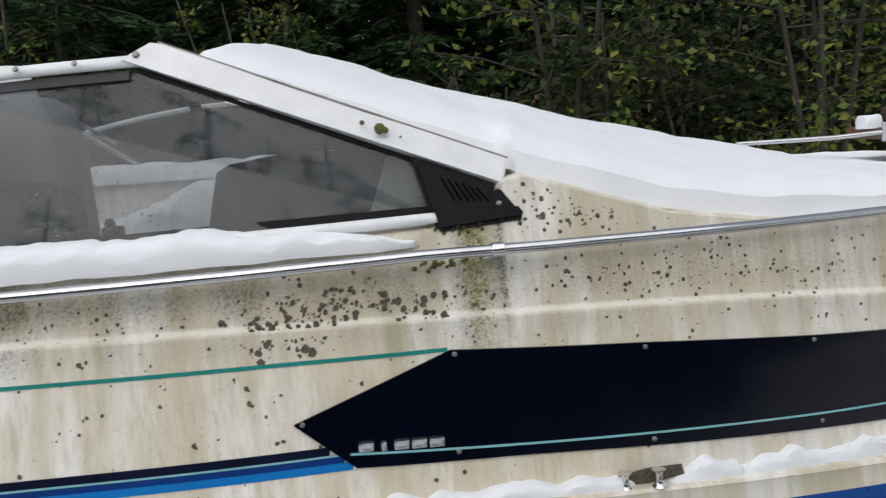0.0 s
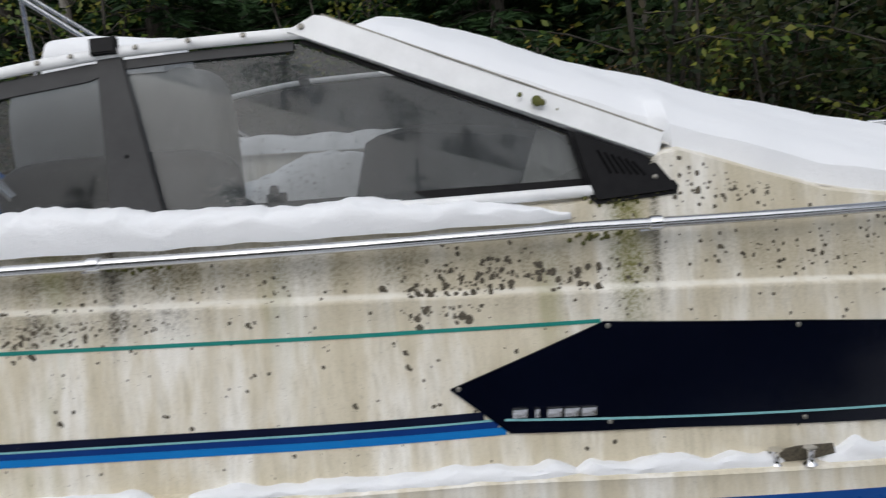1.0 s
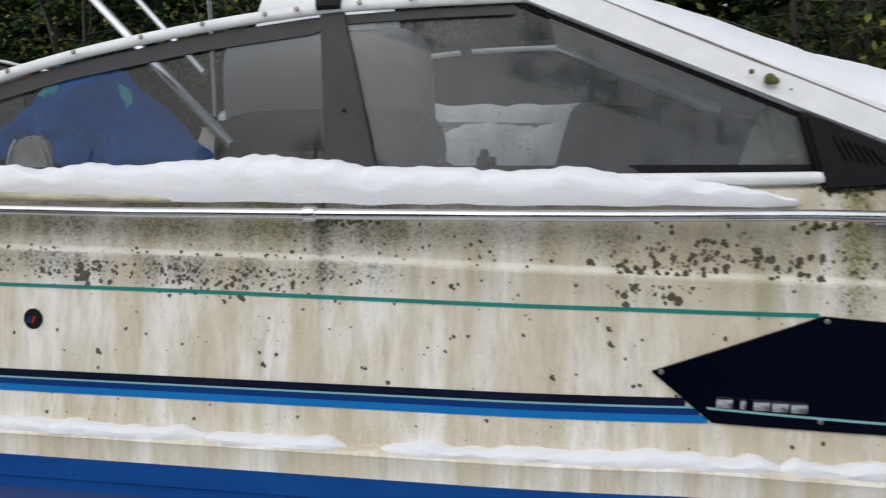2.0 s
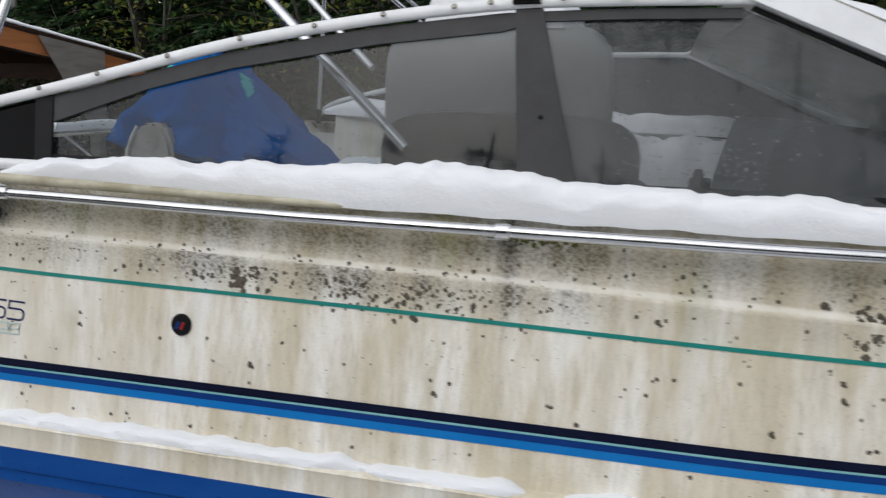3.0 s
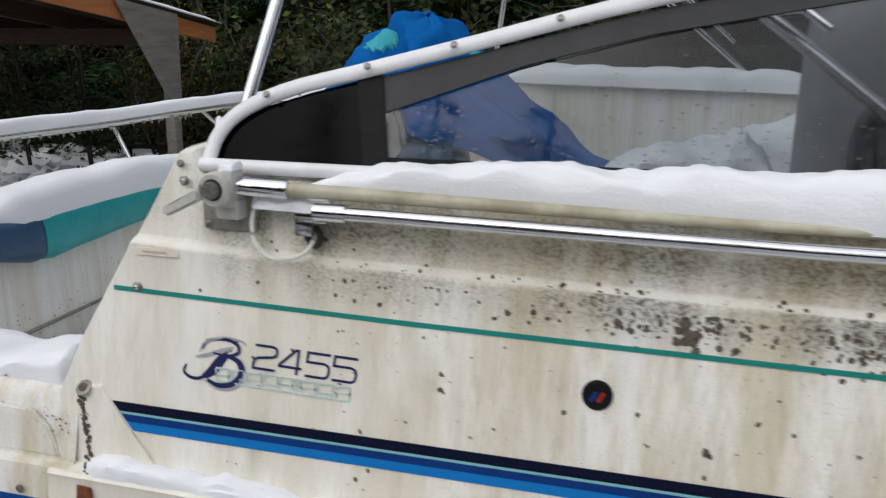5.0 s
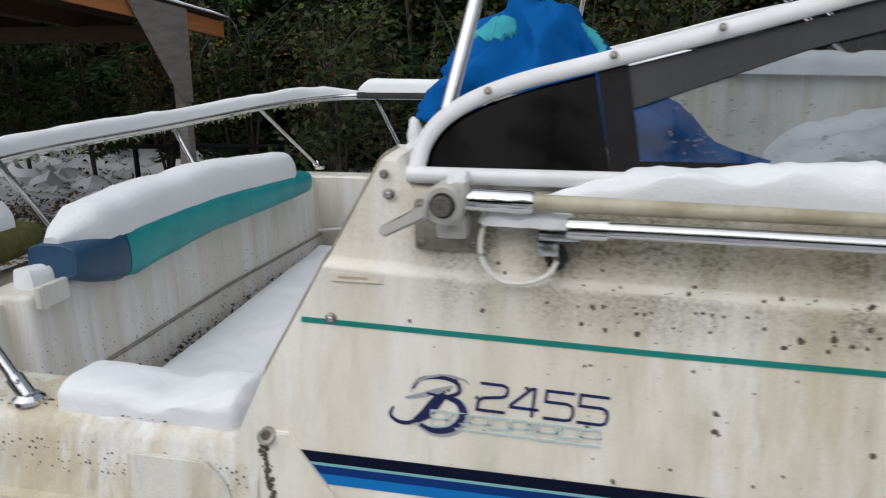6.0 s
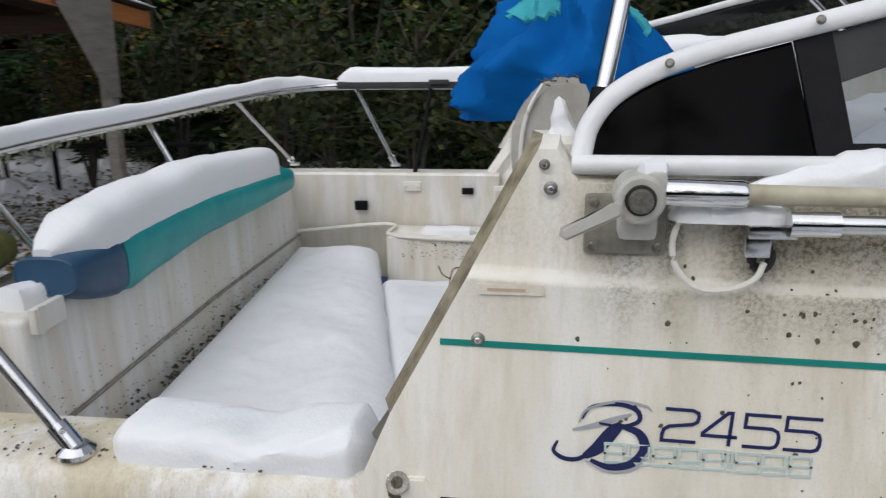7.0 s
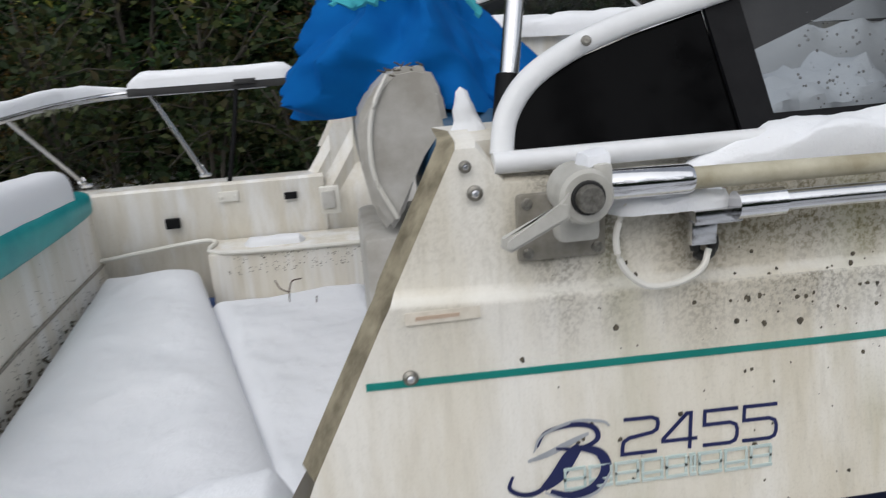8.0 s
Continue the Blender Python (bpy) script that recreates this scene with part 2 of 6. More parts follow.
ROYAL = plain("royal_blue_stripe", (0.003, 0.030, 0.16), (0.005, 0.038, 0.18), 0.35, spec=0.2)
SKYBLUE = plain("light_blue_stripe", (0.005, 0.15, 0.45), (0.008, 0.17, 0.48), 0.35, spec=0.2)
TEAL = plain("teal_stripe", (0.003, 0.185, 0.155), (0.006, 0.22, 0.19), 0.4)
PALE_TEAL = plain("pale_teal_line", (0.18, 0.42, 0.45), (0.22, 0.46, 0.48), 0.4)
BOTTOM = plain("blue_hull_paint", (0.003, 0.050, 0.23), (0.006, 0.065, 0.26), 0.30, scale=4, stretch=(1, 1, 5), spec=0.22)
ALU = plain("satin_aluminium_trim", (0.78, 0.79, 0.80), (0.70, 0.71, 0.72), 0.36, 0.0, scale=14)
STEEL = plain("stainless_steel", (0.66, 0.66, 0.67), (0.58, 0.58, 0.58), 0.13, 1.0, scale=20, bumps=0.03)
CHROME = plain("chrome", (0.75, 0.75, 0.76), (0.65, 0.65, 0.66), 0.07, 1.0, scale=30, bumps=0.02)
SCREW = plain("dull_screw", (0.16, 0.15, 0.13), (0.28, 0.27, 0.24), 0.4, 0.7, scale=200)
BLACK = plain("black_plastic", (0.006, 0.006, 0.007), (0.009, 0.009, 0.010), 0.5, scale=40, spec=0.12)
SMOKED = plain("black_gloss_panel", (0.001, 0.001, 0.0012), (0.002, 0.002, 0.0022), 0.07, scale=4, bumps=0.01, spec=0.05)
CHARCOAL = plain("charcoal_panel", (0.022, 0.023, 0.025), (0.032, 0.033, 0.035), 0.5, scale=12, spec=0.3)
DROPS = plain("water_drops", (0.16, 0.165, 0.17), (0.05, 0.052, 0.055), 0.10, scale=300, bumps=0.0)
RUBBER = plain("rubber", (0.015, 0.015, 0.015), (0.03, 0.03, 0.03), 0.65)
GLASS = glass_material("fogged_smoked_glass", (0.36, 0.38, 0.39), 0.56, (0.165, 0.178, 0.184))
GLASS_CLEARER = glass_material("beaded_smoked_glass", (0.38, 0.41, 0.43), 0.10, (0.11, 0.12, 0.125))
VINYL_TEAL = plain("teal_vinyl", (0.006, 0.27, 0.29), (0.015, 0.33, 0.34), 0.42, scale=10)
VINYL_NAVY = plain("navy_vinyl", (0.012, 0.06, 0.13), (0.02, 0.08, 0.16), 0.45, scale=10)
VINYL_GREY = plain("dirty_white_vinyl", (0.52, 0.51, 0.48), (0.36, 0.34, 0.30), 0.5, scale=9)
SEAT_GREY = plain("grey_upholstery", (0.27, 0.274, 0.275), (0.34, 0.344, 0.34), 0.6, scale=7)
SEAT_DARK = plain("dark_grey_upholstery", (0.018, 0.020, 0.023), (0.032, 0.034, 0.037), 0.6, scale=12)
CLOTH = plain("blue_canvas", (0.001, 0.082, 0.30), (0.002, 0.105, 0.35), 0.85, scale=7, bscale=300, spec=0.08)
CLOTH_TEAL = plain("teal_canvas", (0.02, 0.30, 0.36), (0.04, 0.36, 0.42), 0.8, scale=7, bscale=300)
WHIP = plain("stained_fibreglass", (0.52, 0.49, 0.38), (0.32, 0.285, 0.19), 0.5, scale=14)
MOUNT = plain("weathered_nylon", (0.55, 0.54, 0.50), (0.42, 0.41, 0.37), 0.45, scale=20)
PLATE = plain("grimy_metal_plate", (0.33, 0.31, 0.27), (0.20, 0.185, 0.15), 0.55, 0.2, scale=30)
MOULD_AND_SHADE = plain("black_mould_and_shade", (0.055, 0.048, 0.038), (0.14, 0.12, 0.085), 0.95, scale=160, bumps=0.6, bscale=350)
MOSS = plain("moss", (0.075, 0.085, 0.018), (0.14, 0.13, 0.04), 0.95, scale=40, bumps=0.8, bscale=200)
LICHEN = plain("pale_lichen", (0.38, 0.40, 0.28), (0.25, 0.26, 0.15), 0.95, scale=50, bumps=0.6)
RUST = plain("rust", (0.20, 0.055, 0.015), (0.09, 0.03, 0.012), 0.9, scale=40)
WOOD = plain("stained_fascia", (0.55, 0.21, 0.075), (0.42, 0.15, 0.05), 0.65, scale=4, stretch=(1, 0.3, 6))
DARKWOOD = plain("dark_rafter_wood", (0.07, 0.035, 0.02), (0.045, 0.022, 0.014), 0.75, scale=5, stretch=(1, 0.3, 6))
PLY = plain("grey_plywood", (0.30, 0.27, 0.24), (0.20, 0.18, 0.16), 0.8, scale=6, stretch=(1, 0.4, 3))
BARK = plain("bark", (0.030, 0.026, 0.020), (0.060, 0.054, 0.043), 0.95, scale=6, bumps=0.8, bscale=30, stretch=(2, 2, 0.4), dist=0.02)
PALEBARK = plain("pale_alder_bark", (0.30, 0.29, 0.26), (0.11, 0.10, 0.085), 0.9, scale=5, bumps=0.5, bscale=25, stretch=(1, 1, 0.8), dist=0.02)
NEEDLES = leaf_material("conifer_needles", [(0.009, 0.028, 0.010), (0.020, 0.055, 0.017), (0.040, 0.088, 0.026)], 0.7, 0.2)
LEAVES = leaf_material("autumn_leaves", [(0.07, 0.13, 0.022), (0.13, 0.19, 0.03), (0.27, 0.25, 0.04), (0.09, 0.15, 0.028)], 0.5, 0.35)
BRAMBLE = leaf_material("bramble_leaves", [(0.008, 0.019, 0.006), (0.017, 0.034, 0.009), (0.055, 0.070, 0.018), (0.045, 0.028, 0.012)], 0.55, 0.25)
RUSSET = leaf_material("russet_leaves", [(0.10, 0.05, 0.02), (0.16, 0.09, 0.02), (0.20, 0.14, 0.03), (0.06, 0.035, 0.018)], 0.6, 0.25)


# ---- mesh helpers ----
def thing(name, label, category, at=(0, 0, 0), group="", kind=""):
    ob = new(name)
    ob.empty_display_size = 0.1
    ob.matrix_basis = Matrix.Translation(at)
    return tagged(ob, label, category, group, kind)


def part(name, bm, material, parent=None, label="", smooth=True):
    me = bpy.data.meshes.new(name)
    bmesh.ops.recalc_face_normals(bm, faces=bm.faces[:])
    for f in bm.faces:
        f.smooth = smooth
    bm.to_mesh(me)
    bm.free()
    if smooth:
        me.set_sharp_from_angle(angle=radians(38))
    for mt in (material if isinstance(material, (list, tuple)) else (material,)):
        me.materials.append(mt)
    ob = new(name, me)
    if parent is not None:
        ob.parent = parent
        up, base = parent, Matrix.Identity(4)
        while up is not None:
            base = up.matrix_basis @ base if up.parent is None else base
            up = up.parent
        if parent.parent is None:
            ob.matrix_parent_inverse = parent.matrix_basis.inverted()
    if label:
        ob["label"] = label
    return ob


def solo(name, bm, material, label, category, group="", kind="", smooth=True):
    return tagged(part(name, bm, material, None, "", smooth), label, category, group, kind)


def add_grid(bm, fn, nu, nv, wrap=False):
    vs = [[bm.verts.new(fn(i / (nu - 1), j / (nv if wrap else nv - 1))) for j in range(nv)] for i in range(nu)]
    for i in range(nu - 1):
        for j in range(nv if wrap else nv - 1):
            k = (j + 1) % nv
            bm.faces.new((vs[i][j], vs[i + 1][j], vs[i + 1][k], vs[i][k]))
    return vs


def smooth_path(pts, per=6):
    """Catmull-Rom through the given points."""
    p = [Vector(q) for q in pts]
    p = [p[0] * 2 - p[1]] + p + [p[-1] * 2 - p[-2]]
    out = []
    for i in range(1, len(p) - 2):
        for k in range(per):
            t = k / per
            a, b, c, d = p[i - 1], p[i], p[i + 1], p[i + 2]
            out.append(0.5 * (2 * b + (c - a) * t + (2 * a - 5 * b + 4 * c - d) * t * t + (3 * b - a - 3 * c + d) * t ** 3))
    return out + [p[-2]]


def add_tube(bm, pts, r, n=12, squash=1.0, up=(0, 0, 1), caps=True):
    """A round tube along points; r is a number or one per point."""
    pts = [Vector(p) for p in pts]
    rings = []
    for i, p in enumerate(pts):
        d = (pts[min(i + 1, len(pts) - 1)] - pts[max(i - 1, 0)]).normalized()
        u = Vector(up)
        if abs(d.dot(u)) > 0.95:
            u = Vector((0, 1, 0)) if abs(d.y) < 0.9 else Vector((1, 0, 0))
        s = d.cross(u).normalized()
        w = s.cross(d).normalized()
        rr = r[i] if isinstance(r, (list, tuple)) else r
        rings.append([bm.verts.new(p + s * math.cos(a) * rr + w * math.sin(a) * rr * squash) for a in (2 * math.pi * k / n for k in range(n))])
    for a, b in zip(rings, rings[1:]):
        for k in range(n):
            bm.faces.new((a[k], b[k], b[(k + 1) % n], a[(k + 1) % n]))
    if caps:
        bm.faces.new(rings[0][::-1])
        bm.faces.new(rings[-1])


def add_box(bm, at, size, turn=None, bevel=0.0, seg=2):
    m = (turn or Matrix.Identity(4)).copy()
    m = Matrix.Translation(at) @ m @ Matrix.Diagonal((*size, 1))
    made = bmesh.ops.create_cube(bm, size=1.0, matrix=m)["verts"]
    if bevel:
        es = list({e for v in made for e in v.link_edges})
        bmesh.ops.bevel(bm, geom=es, offset=bevel, segments=seg, profile=0.6, affect='EDGES')


def add_prism(bm, outline, push, bevel=0.0):
    """A plate: an outline of 3D points and the vector of its thickness."""
    a = [bm.verts.new(Vector(p)) for p in outline]
    b = [bm.verts.new(Vector(p) + Vector(push)) for p in outline]
    bm.faces.new(a)
    bm.faces.new(b[::-1])
    n = len(a)
    es = []
    for k in range(n):
        f = bm.faces.new((a[k], b[k], b[(k + 1) % n], a[(k + 1) % n]))
    if bevel:
        es = [e for e in {e for v in b for e in v.link_edges} if e.verts[0] in b and e.verts[1] in b]
        bmesh.ops.bevel(bm, geom=es, offset=bevel, segments=2, affect='EDGES')


def add_disc(bm, at, normal, r, h, n=12, dome=0.6):
    """A low domed button: a screw head or a cap."""
    z = Vector(normal).normalized()
    q = z.to_track_quat('Z', 'Y').to_matrix()
    rings = [(r, 0), (r, h * 0.5), (r * dome, h)]
    vs = [[bm.verts.new(Vector(at) + q @ Vector((math.cos(a) * rr, math.sin(a) * rr, hh))) for a in (2 * math.pi * k / n for k in range(n))] for rr, hh in rings]
    for a, b in zip(vs, vs[1:]):
        for k in range(n):
            bm.faces.new((a[k], a[(k + 1) % n], b[(k + 1) % n], b[k]))
    bm.faces.new(vs[-1])
    bm.faces.new(vs[0][::-1])


def lerp_table(table, x):
    if x <= table[0][0]:
        return table[0][1]
    for (a, va), (b, vb) in zip(table, table[1:]):
        if x <= b:
            return va + (vb - va) * (x - a) / (b - a)
    return table[-1][1]


def wob(x, y, z, s=1.0):
    return noise.noise(Vector((x * s, y * s, z * s)))


def snow_ridge(bm, pts, half, high, n=14, rough=0.25, scale=9.0, flat=0.0, seed=0.0, overhang=0.0):
    """A loaf of snow lying along a path: flat below, rounded above, uneven all over."""
    pts = [Vector(p) for p in pts]
    rings = []
    m = len(pts)
    for i, p in enumerate(pts):
        d = (pts[min(i + 1, m - 1)] - pts[max(i - 1, 0)])
        d.z = 0
        d.normalize()
        s = Vector((d.y, -d.x, 0))
        e = min(1.0, 0.12 + min(i, m - 1 - i) / max(1.0, 0.10 * m)) ** 0.6
        hw = (half[i] if isinstance(half, (list, tuple)) else half)
        hh = (high[i] if isinstance(high, (list, tuple)) else high)
        ring = []
        for k in range(n):
            a = math.pi * k / (n - 1)
            c, q = math.cos(a), max(0.0, math.sin(a))
            px = math.copysign(abs(c) ** (0.75 - 0.3 * flat), c)
            pz = q ** (0.62 - 0.25 * flat)
            w = 1 + rough * wob(p.x + s.x * px * hw + seed, p.y + s.y * px * hw, p.z + pz * 0.1, scale) + 0.5 * rough * wob(p.x + px * 0.1 + seed, p.y + 3, pz * 0.2, scale * 2.7)
            ring.append(bm.verts.new(p + s * (px * hw * e * (1 + 0.5 * (w - 1)) + (overhang * pz * px)) + Vector((0, 0, hh * pz * e * w))))
        rings.append(ring)
    for a, b in zip(rings, rings[1:]):
        for k in range(n - 1):
            bm.faces.new((a[k], b[k], b[k + 1], a[k + 1]))
        bm.faces.new((a[0], a[n - 1], b[n - 1], b[0]))
    bm.faces.new(rings[0])
    bm.faces.new(rings[-1][::-1])


def mirrored(bm):
    """Reflect over the boat's centre plane."""
    for v in bm.verts:
        v.co.y = 2 * YC - v.co.y
    return bm


# ---- the boat's lines ----
YC = 2.97
X_BOW = 3.25


def drop(x):
    """How far the hull's lines fall towards the bow."""
    return -0.078 * min(max(0.0, x + 0.25), 1.9) ** 1.25


def curve_in(x):
    return 0.085 * max(0.0, x + 0.7) ** 2


def hull_y(x, z):
    return min(YC - 0.01, 1.61 + 0.18 * (z - 1.26) + curve_in(x))


def slope_x(z):
    """The raked after edge of the coaming."""
    return -2.84 + (z - 1.27) * 0.55


def window_at(x, z, out=0.0):
    return Vector((x, 1.70 + 0.36 * (z - 1.66) + curve_in(x) - 0.94 * out, z + 0.34 * out))


TOP_EDGE = [(-2.84, 1.722), (-2.77, 1.722), (-2.73, 1.68), (-2.6, 1.675), (0.02, 1.675), (0.12, 1.70), (0.22, 1.785), (0.44, 1.708), (0.60, 1.652), (0.90, 1.598), (1.22, 1.572), (2.0, 1.555), (3.3, 1.56)]
CREST = [(-0.75, 2.185), (-0.41, 2.155), (0.03, 2.002), (0.43, 1.880), (0.93, 1.738), (1.46, 1.613), (1.82, 1.56), (3.3, 1.53)]

boat = thing("motor_boat", "old white cabin cruiser with blue stripes, mouldy and snow-covered", "boat", (-0.3, YC, 0))


def knuckle(x):
    """Height of the moulded knuckle line that runs along the topsides."""
    x = min(x, 1.3)
    return KNUCKLE[0] + x * (KNUCKLE[1] + x * (KNUCKLE[2] + x * KNUCKLE[3]))


def hull_profile(x):
    d, t, kz = drop(x), lerp_table(TOP_EDGE, x), knuckle(x)
    out = [(0.45, 0.55), (0.80, 0.06), (0.955, -0.02), (0.960, -0.030), (0.985, -0.028), (0.990, -0.036), (1.040, -0.035), (1.043, -0.035), (1.085, -0.037), (1.093, -0.041), (1.100, -0.036), (1.102, 0.0),
           (1.15, 0.0), (1.25, 0.0), (1.35, 0.0), (1.42, 0.0)]
    rows = []
    for z, o in out:
        zz = z + (d if z > 0.9 else d * (z - 0.45))
        zz = min(zz, t - 0.01)
        rows.append((zz, o))
    rows += [(kz - 0.022, -0.001), (kz - 0.008, -0.005), (kz - 0.002, -0.004), (kz + 0.003, 0.001), (kz + 0.008, 0.008), (kz + 0.013, 0.009), (kz + 0.055, 0.009)]
    return rows + [(t - 0.006, 0.006), (t, 0.022), (t + 0.004, 0.09)]


def side_x(x, z):
    if x < -2.3 and z > 1.262:
        e = slope_x(z)
        return e + (x + 2.84) / 0.54 * (-2.3 - e)
    return x


def build_hull():
    xs = [-2.84 + 0.045 * i for i in range(12)] + [-2.3 + 0.05 * i for i in range(92)]
    xs = [x for x in xs if x < X_BOW] + [X_BOW]
    for far in (False, True):
        bm = bmesh.new()
        cols = []
        for x in xs:
            col = []
            for z, o in hull_profile(x):
                xx = side_x(x, z)
                y = hull_y(xx, z) + o
                col.append(bm.verts.new((xx, min(y, YC), z)))
            cols.append(col)
        for a, b in zip(cols, cols[1:]):
            for k in range(len(a) - 1):
                f = bm.faces.new((a[k], b[k], b[k + 1], a[k + 1]))
                f.material_index = 1 if k < 6 else 0
        # thickness of the moulding along the raked after edge
        edge = [v for v, (z, o) in zip(cols[0], hull_profile(xs[0])) if v.co.z > 1.262]
        inner = [bm.verts.new(v.co + Vector((-0.016, 0.045, 0))) for v in edge]
        deep = [bm.verts.new(v.co + Vector((0.30, 0.065, 0))) for v in edge]
        for k in range(len(edge) - 1):
            bm.faces.new((edge[k], edge[k + 1], inner[k + 1], inner[k])).material_index = 2
            bm.faces.new((inner[k], inner[k + 1], deep[k + 1], deep[k]))
        if far:
            mirrored(bm)
        bmesh.ops.remove_doubles(bm, verts=bm.verts[:], dist=0.0005)
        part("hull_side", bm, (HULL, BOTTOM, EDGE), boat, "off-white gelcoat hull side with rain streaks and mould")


build_hull()


def build_quarter():
    """The low stern quarters, gunwale and transom."""
    prof = [(0.45, 0.55), (0.80, 0.06), (0.985, -0.028), (1.034, -0.035), (1.085, -0.037), (1.100, -0.036), (1.103, -0.012), (1.16, -0.006), (1.215, 0.0), (1.235, 0.010), (1.243, 0.030), (1.245, 0.15), (1.235, 0.165), (1.1, 0.17), (0.55, 0.18)]
    for far in (False, True):
        bm = bmesh.new()
        cols = []
        for i in range(16):
            x = -3.95 + i * 1.15 / 15
            cols.append([bm.verts.new((x, 1.612 + 0.18 * (z - 1.26) + o + 0.10 * max(0, -3.6 - x) ** 1.5, z)) for z, o in prof])
        for a, b in zip(cols, cols[1:]):
            for k in range(len(a) - 1):
                f = bm.faces.new((a[k], b[k], b[k + 1], a[k + 1]))
                f.material_index = 1 if k < 3 else 0
        if far:
            mirrored(bm)
        part("gunwale", bm, (LINER if far else QUARTER, BOTTOM), boat, "low stern gunwale in stained gelcoat")
    bm = bmesh.new()
    add_box(bm, (-3.93, YC, 0.85), (0.14, 2.62, 0.74), bevel=0.02)
    part("transom", bm, LINER, boat)
    bm = bmesh.new()
    add_box(bm, (-3.20, YC, 0.50), (1.5, 2.46, 0.06), bevel=0.01)
    part("cockpit_floor", bm, LINER, boat)


build_quarter()


def build_deck():
    """Cambered foredeck and raked windscreen under the snow."""
    def fn(u, v):
        x = -0.60 + u * (X_BOW + 0.60)
        t = lerp_table(TOP_EDGE, x) if x > 0.22 else lerp_table([(-0.62, 2.11), (0.22, 1.785)], x)
        y0 = hull_y(x, t) + 0.03 if x > 0.22 else window_at(x, t).y + 0.02
        c = max(lerp_table(CREST, x), t + 0.01)
        s = v * 2 - 1
        return Vector((x, YC + s * max(0.02, YC - y0), t + (c - t) * (1 - abs(s) ** 2.4)))
    bm = bmesh.new()
    add_grid(bm, fn, 50, 33)
    part("foredeck", bm, LINER, boat, "cambered white foredeck")
    # cabin liner below the windscreen
    bm = bmesh.new()
    add_box(bm, (0.10, YC, 1.35), (0.05, 2.3, 0.70), bevel=0.01)
    part("cabin_bulkhead", bm, LINER, boat)


build_deck()


def strip(bm, xs, lo, hi, off, base=0.0, clip=None):
    """A band of constant thickness lying on the hull between two heights."""
    cols = []
    for x in xs:
        a, b = lo(x), hi(x)
        cols.append([bm.verts.new((x + sx, hull_y(x, z) - o, z)) for z, o, sx in ((a, base, 0), (a, off, 0), ((a + b) / 2, off, 0), (b, off, 0), (b, base, 0))])
    for p, q in zip(cols, cols[1:]):
        for k in range(4):
            bm.faces.new((p[k], q[k], q[k + 1], p[k + 1]))
    bm.faces.new(cols[0])
    bm.faces.new(cols[-1][::-1])


def spread(a, b, n):
    return [a + (b - a) * i / (n - 1) for i in range(n)]


def build_stripes():
    teal = lambda x: lerp_table([(-2.73, 1.455), (-2.13, 1.443), (-1.37, 1.436), (-0.33, 1.420), (0.05, 1.409)], x)
    bm = bmesh.new()
    strip(bm, spread(-2.725, 0.04, 40), lambda x: teal(x) - 0.0042, lambda x: teal(x) + 0.0042, 0.002)
    part("teal_pinstripe", bm, TEAL, boat, "teal pinstripe tape")
    for name, mt, a, b, x0, slant in (("navy_stripe", NAVY_STRIPE, 1.216, 1.234, -2.752, -0.235), ("royal_stripe", ROYAL, 1.198, 1.2155, -2.745, -0.205), ("light_blue_stripe", SKYBLUE, 1.181, 1.1975, -2.735, -0.188), ("pale_line", PALE_TEAL, 1.2125, 1.2165, -2.748, -0.20)):
        bm = bmesh.new()
        o = 0.0035 if name == "pale_line" else 0.002
        strip(bm, spread(x0, slant, 36), lambda x: a, lambda x: b, o)
        part(name, bm, mt, boat)


build_stripes()


def panel_top(x):
    return lerp_table([(-0.305, 1.291), (0.046, 1.408), (0.5, 1.362), (0.98, 1.304), (1.5, 1.25), (2.3, 1.20)], x)


def panel_low(x):
    return lerp_table([(-0.305, 1.289), (-0.179, 1.184), (0.20, 1.158), (0.96, 1.082), (1.5, 1.03), (2.3, 0.98)], x)


def build_panel():
    xs = spread(-0.305, -0.179, 6)[:-1] + spread(-0.179, 0.046, 6)[:-1] + spread(0.046, 2.2, 36)
    bm = bmesh.new()
    strip(bm, xs, panel_low, panel_top, 0.006)
    panel = part("side_panel", bm, NAVY, boat, "glossy dark navy acrylic panel screwed to the hull")
    bm = bmesh.new()
    line = lambda x: lerp_table([(-0.20, 1.216), (0.97, 1.117), (2.2, 1.03)], x)
    strip(bm, spread(-0.19, 2.15, 30), lambda x: line(x) - 0.0022, lambda x: line(x) + 0.0022, 0.0085, 0.005)
    part("teal_line", bm, PALE_TEAL, panel, "thin teal line")
    for x, z in ((-0.287, 1.290), (0.055, 1.398), (0.50, 1.352), (0.95, 1.297), (1.4, 1.25), (0.045, 1.188), (0.50, 1.142), (0.95, 1.10)):
        bm = bmesh.new()
        add_disc(bm, (x, hull_y(x, z) - 0.005, z), (0, -1, 0), 0.006, 0.004)
        part("screw", bm, SCREW, panel)
    # maker's badge as plain chrome bars
    for k in range(5):
        bm = bmesh.new()
        x = -0.172 + k * 0.0385
        z = 1.2245 + (-0.0025 * k) + 0.004
        w = 0.012 if k == 1 else 0.034
        xo = x + (0.011 if k == 1 else 0)
        add_box(bm, (xo + w / 2, hull_y(x, z) - 0.009, z), (w, 0.006, 0.023), bevel=0.003)
        part("badge_bar", bm, CHROME, panel, "chrome badge bar")


build_panel()


# ---- windows ----
FRAME = [(-2.538, 1.700), (-2.527, 1.742), (-2.497, 1.780), (-2.445, 1.811), (-2.37, 1.838), (-2.25, 1.867), (-2.077, 1.910), (-1.75, 1.992), (-1.4, 2.053), (-1.1, 2.087), (-0.85, 2.097), (-0.60, 2.100)]


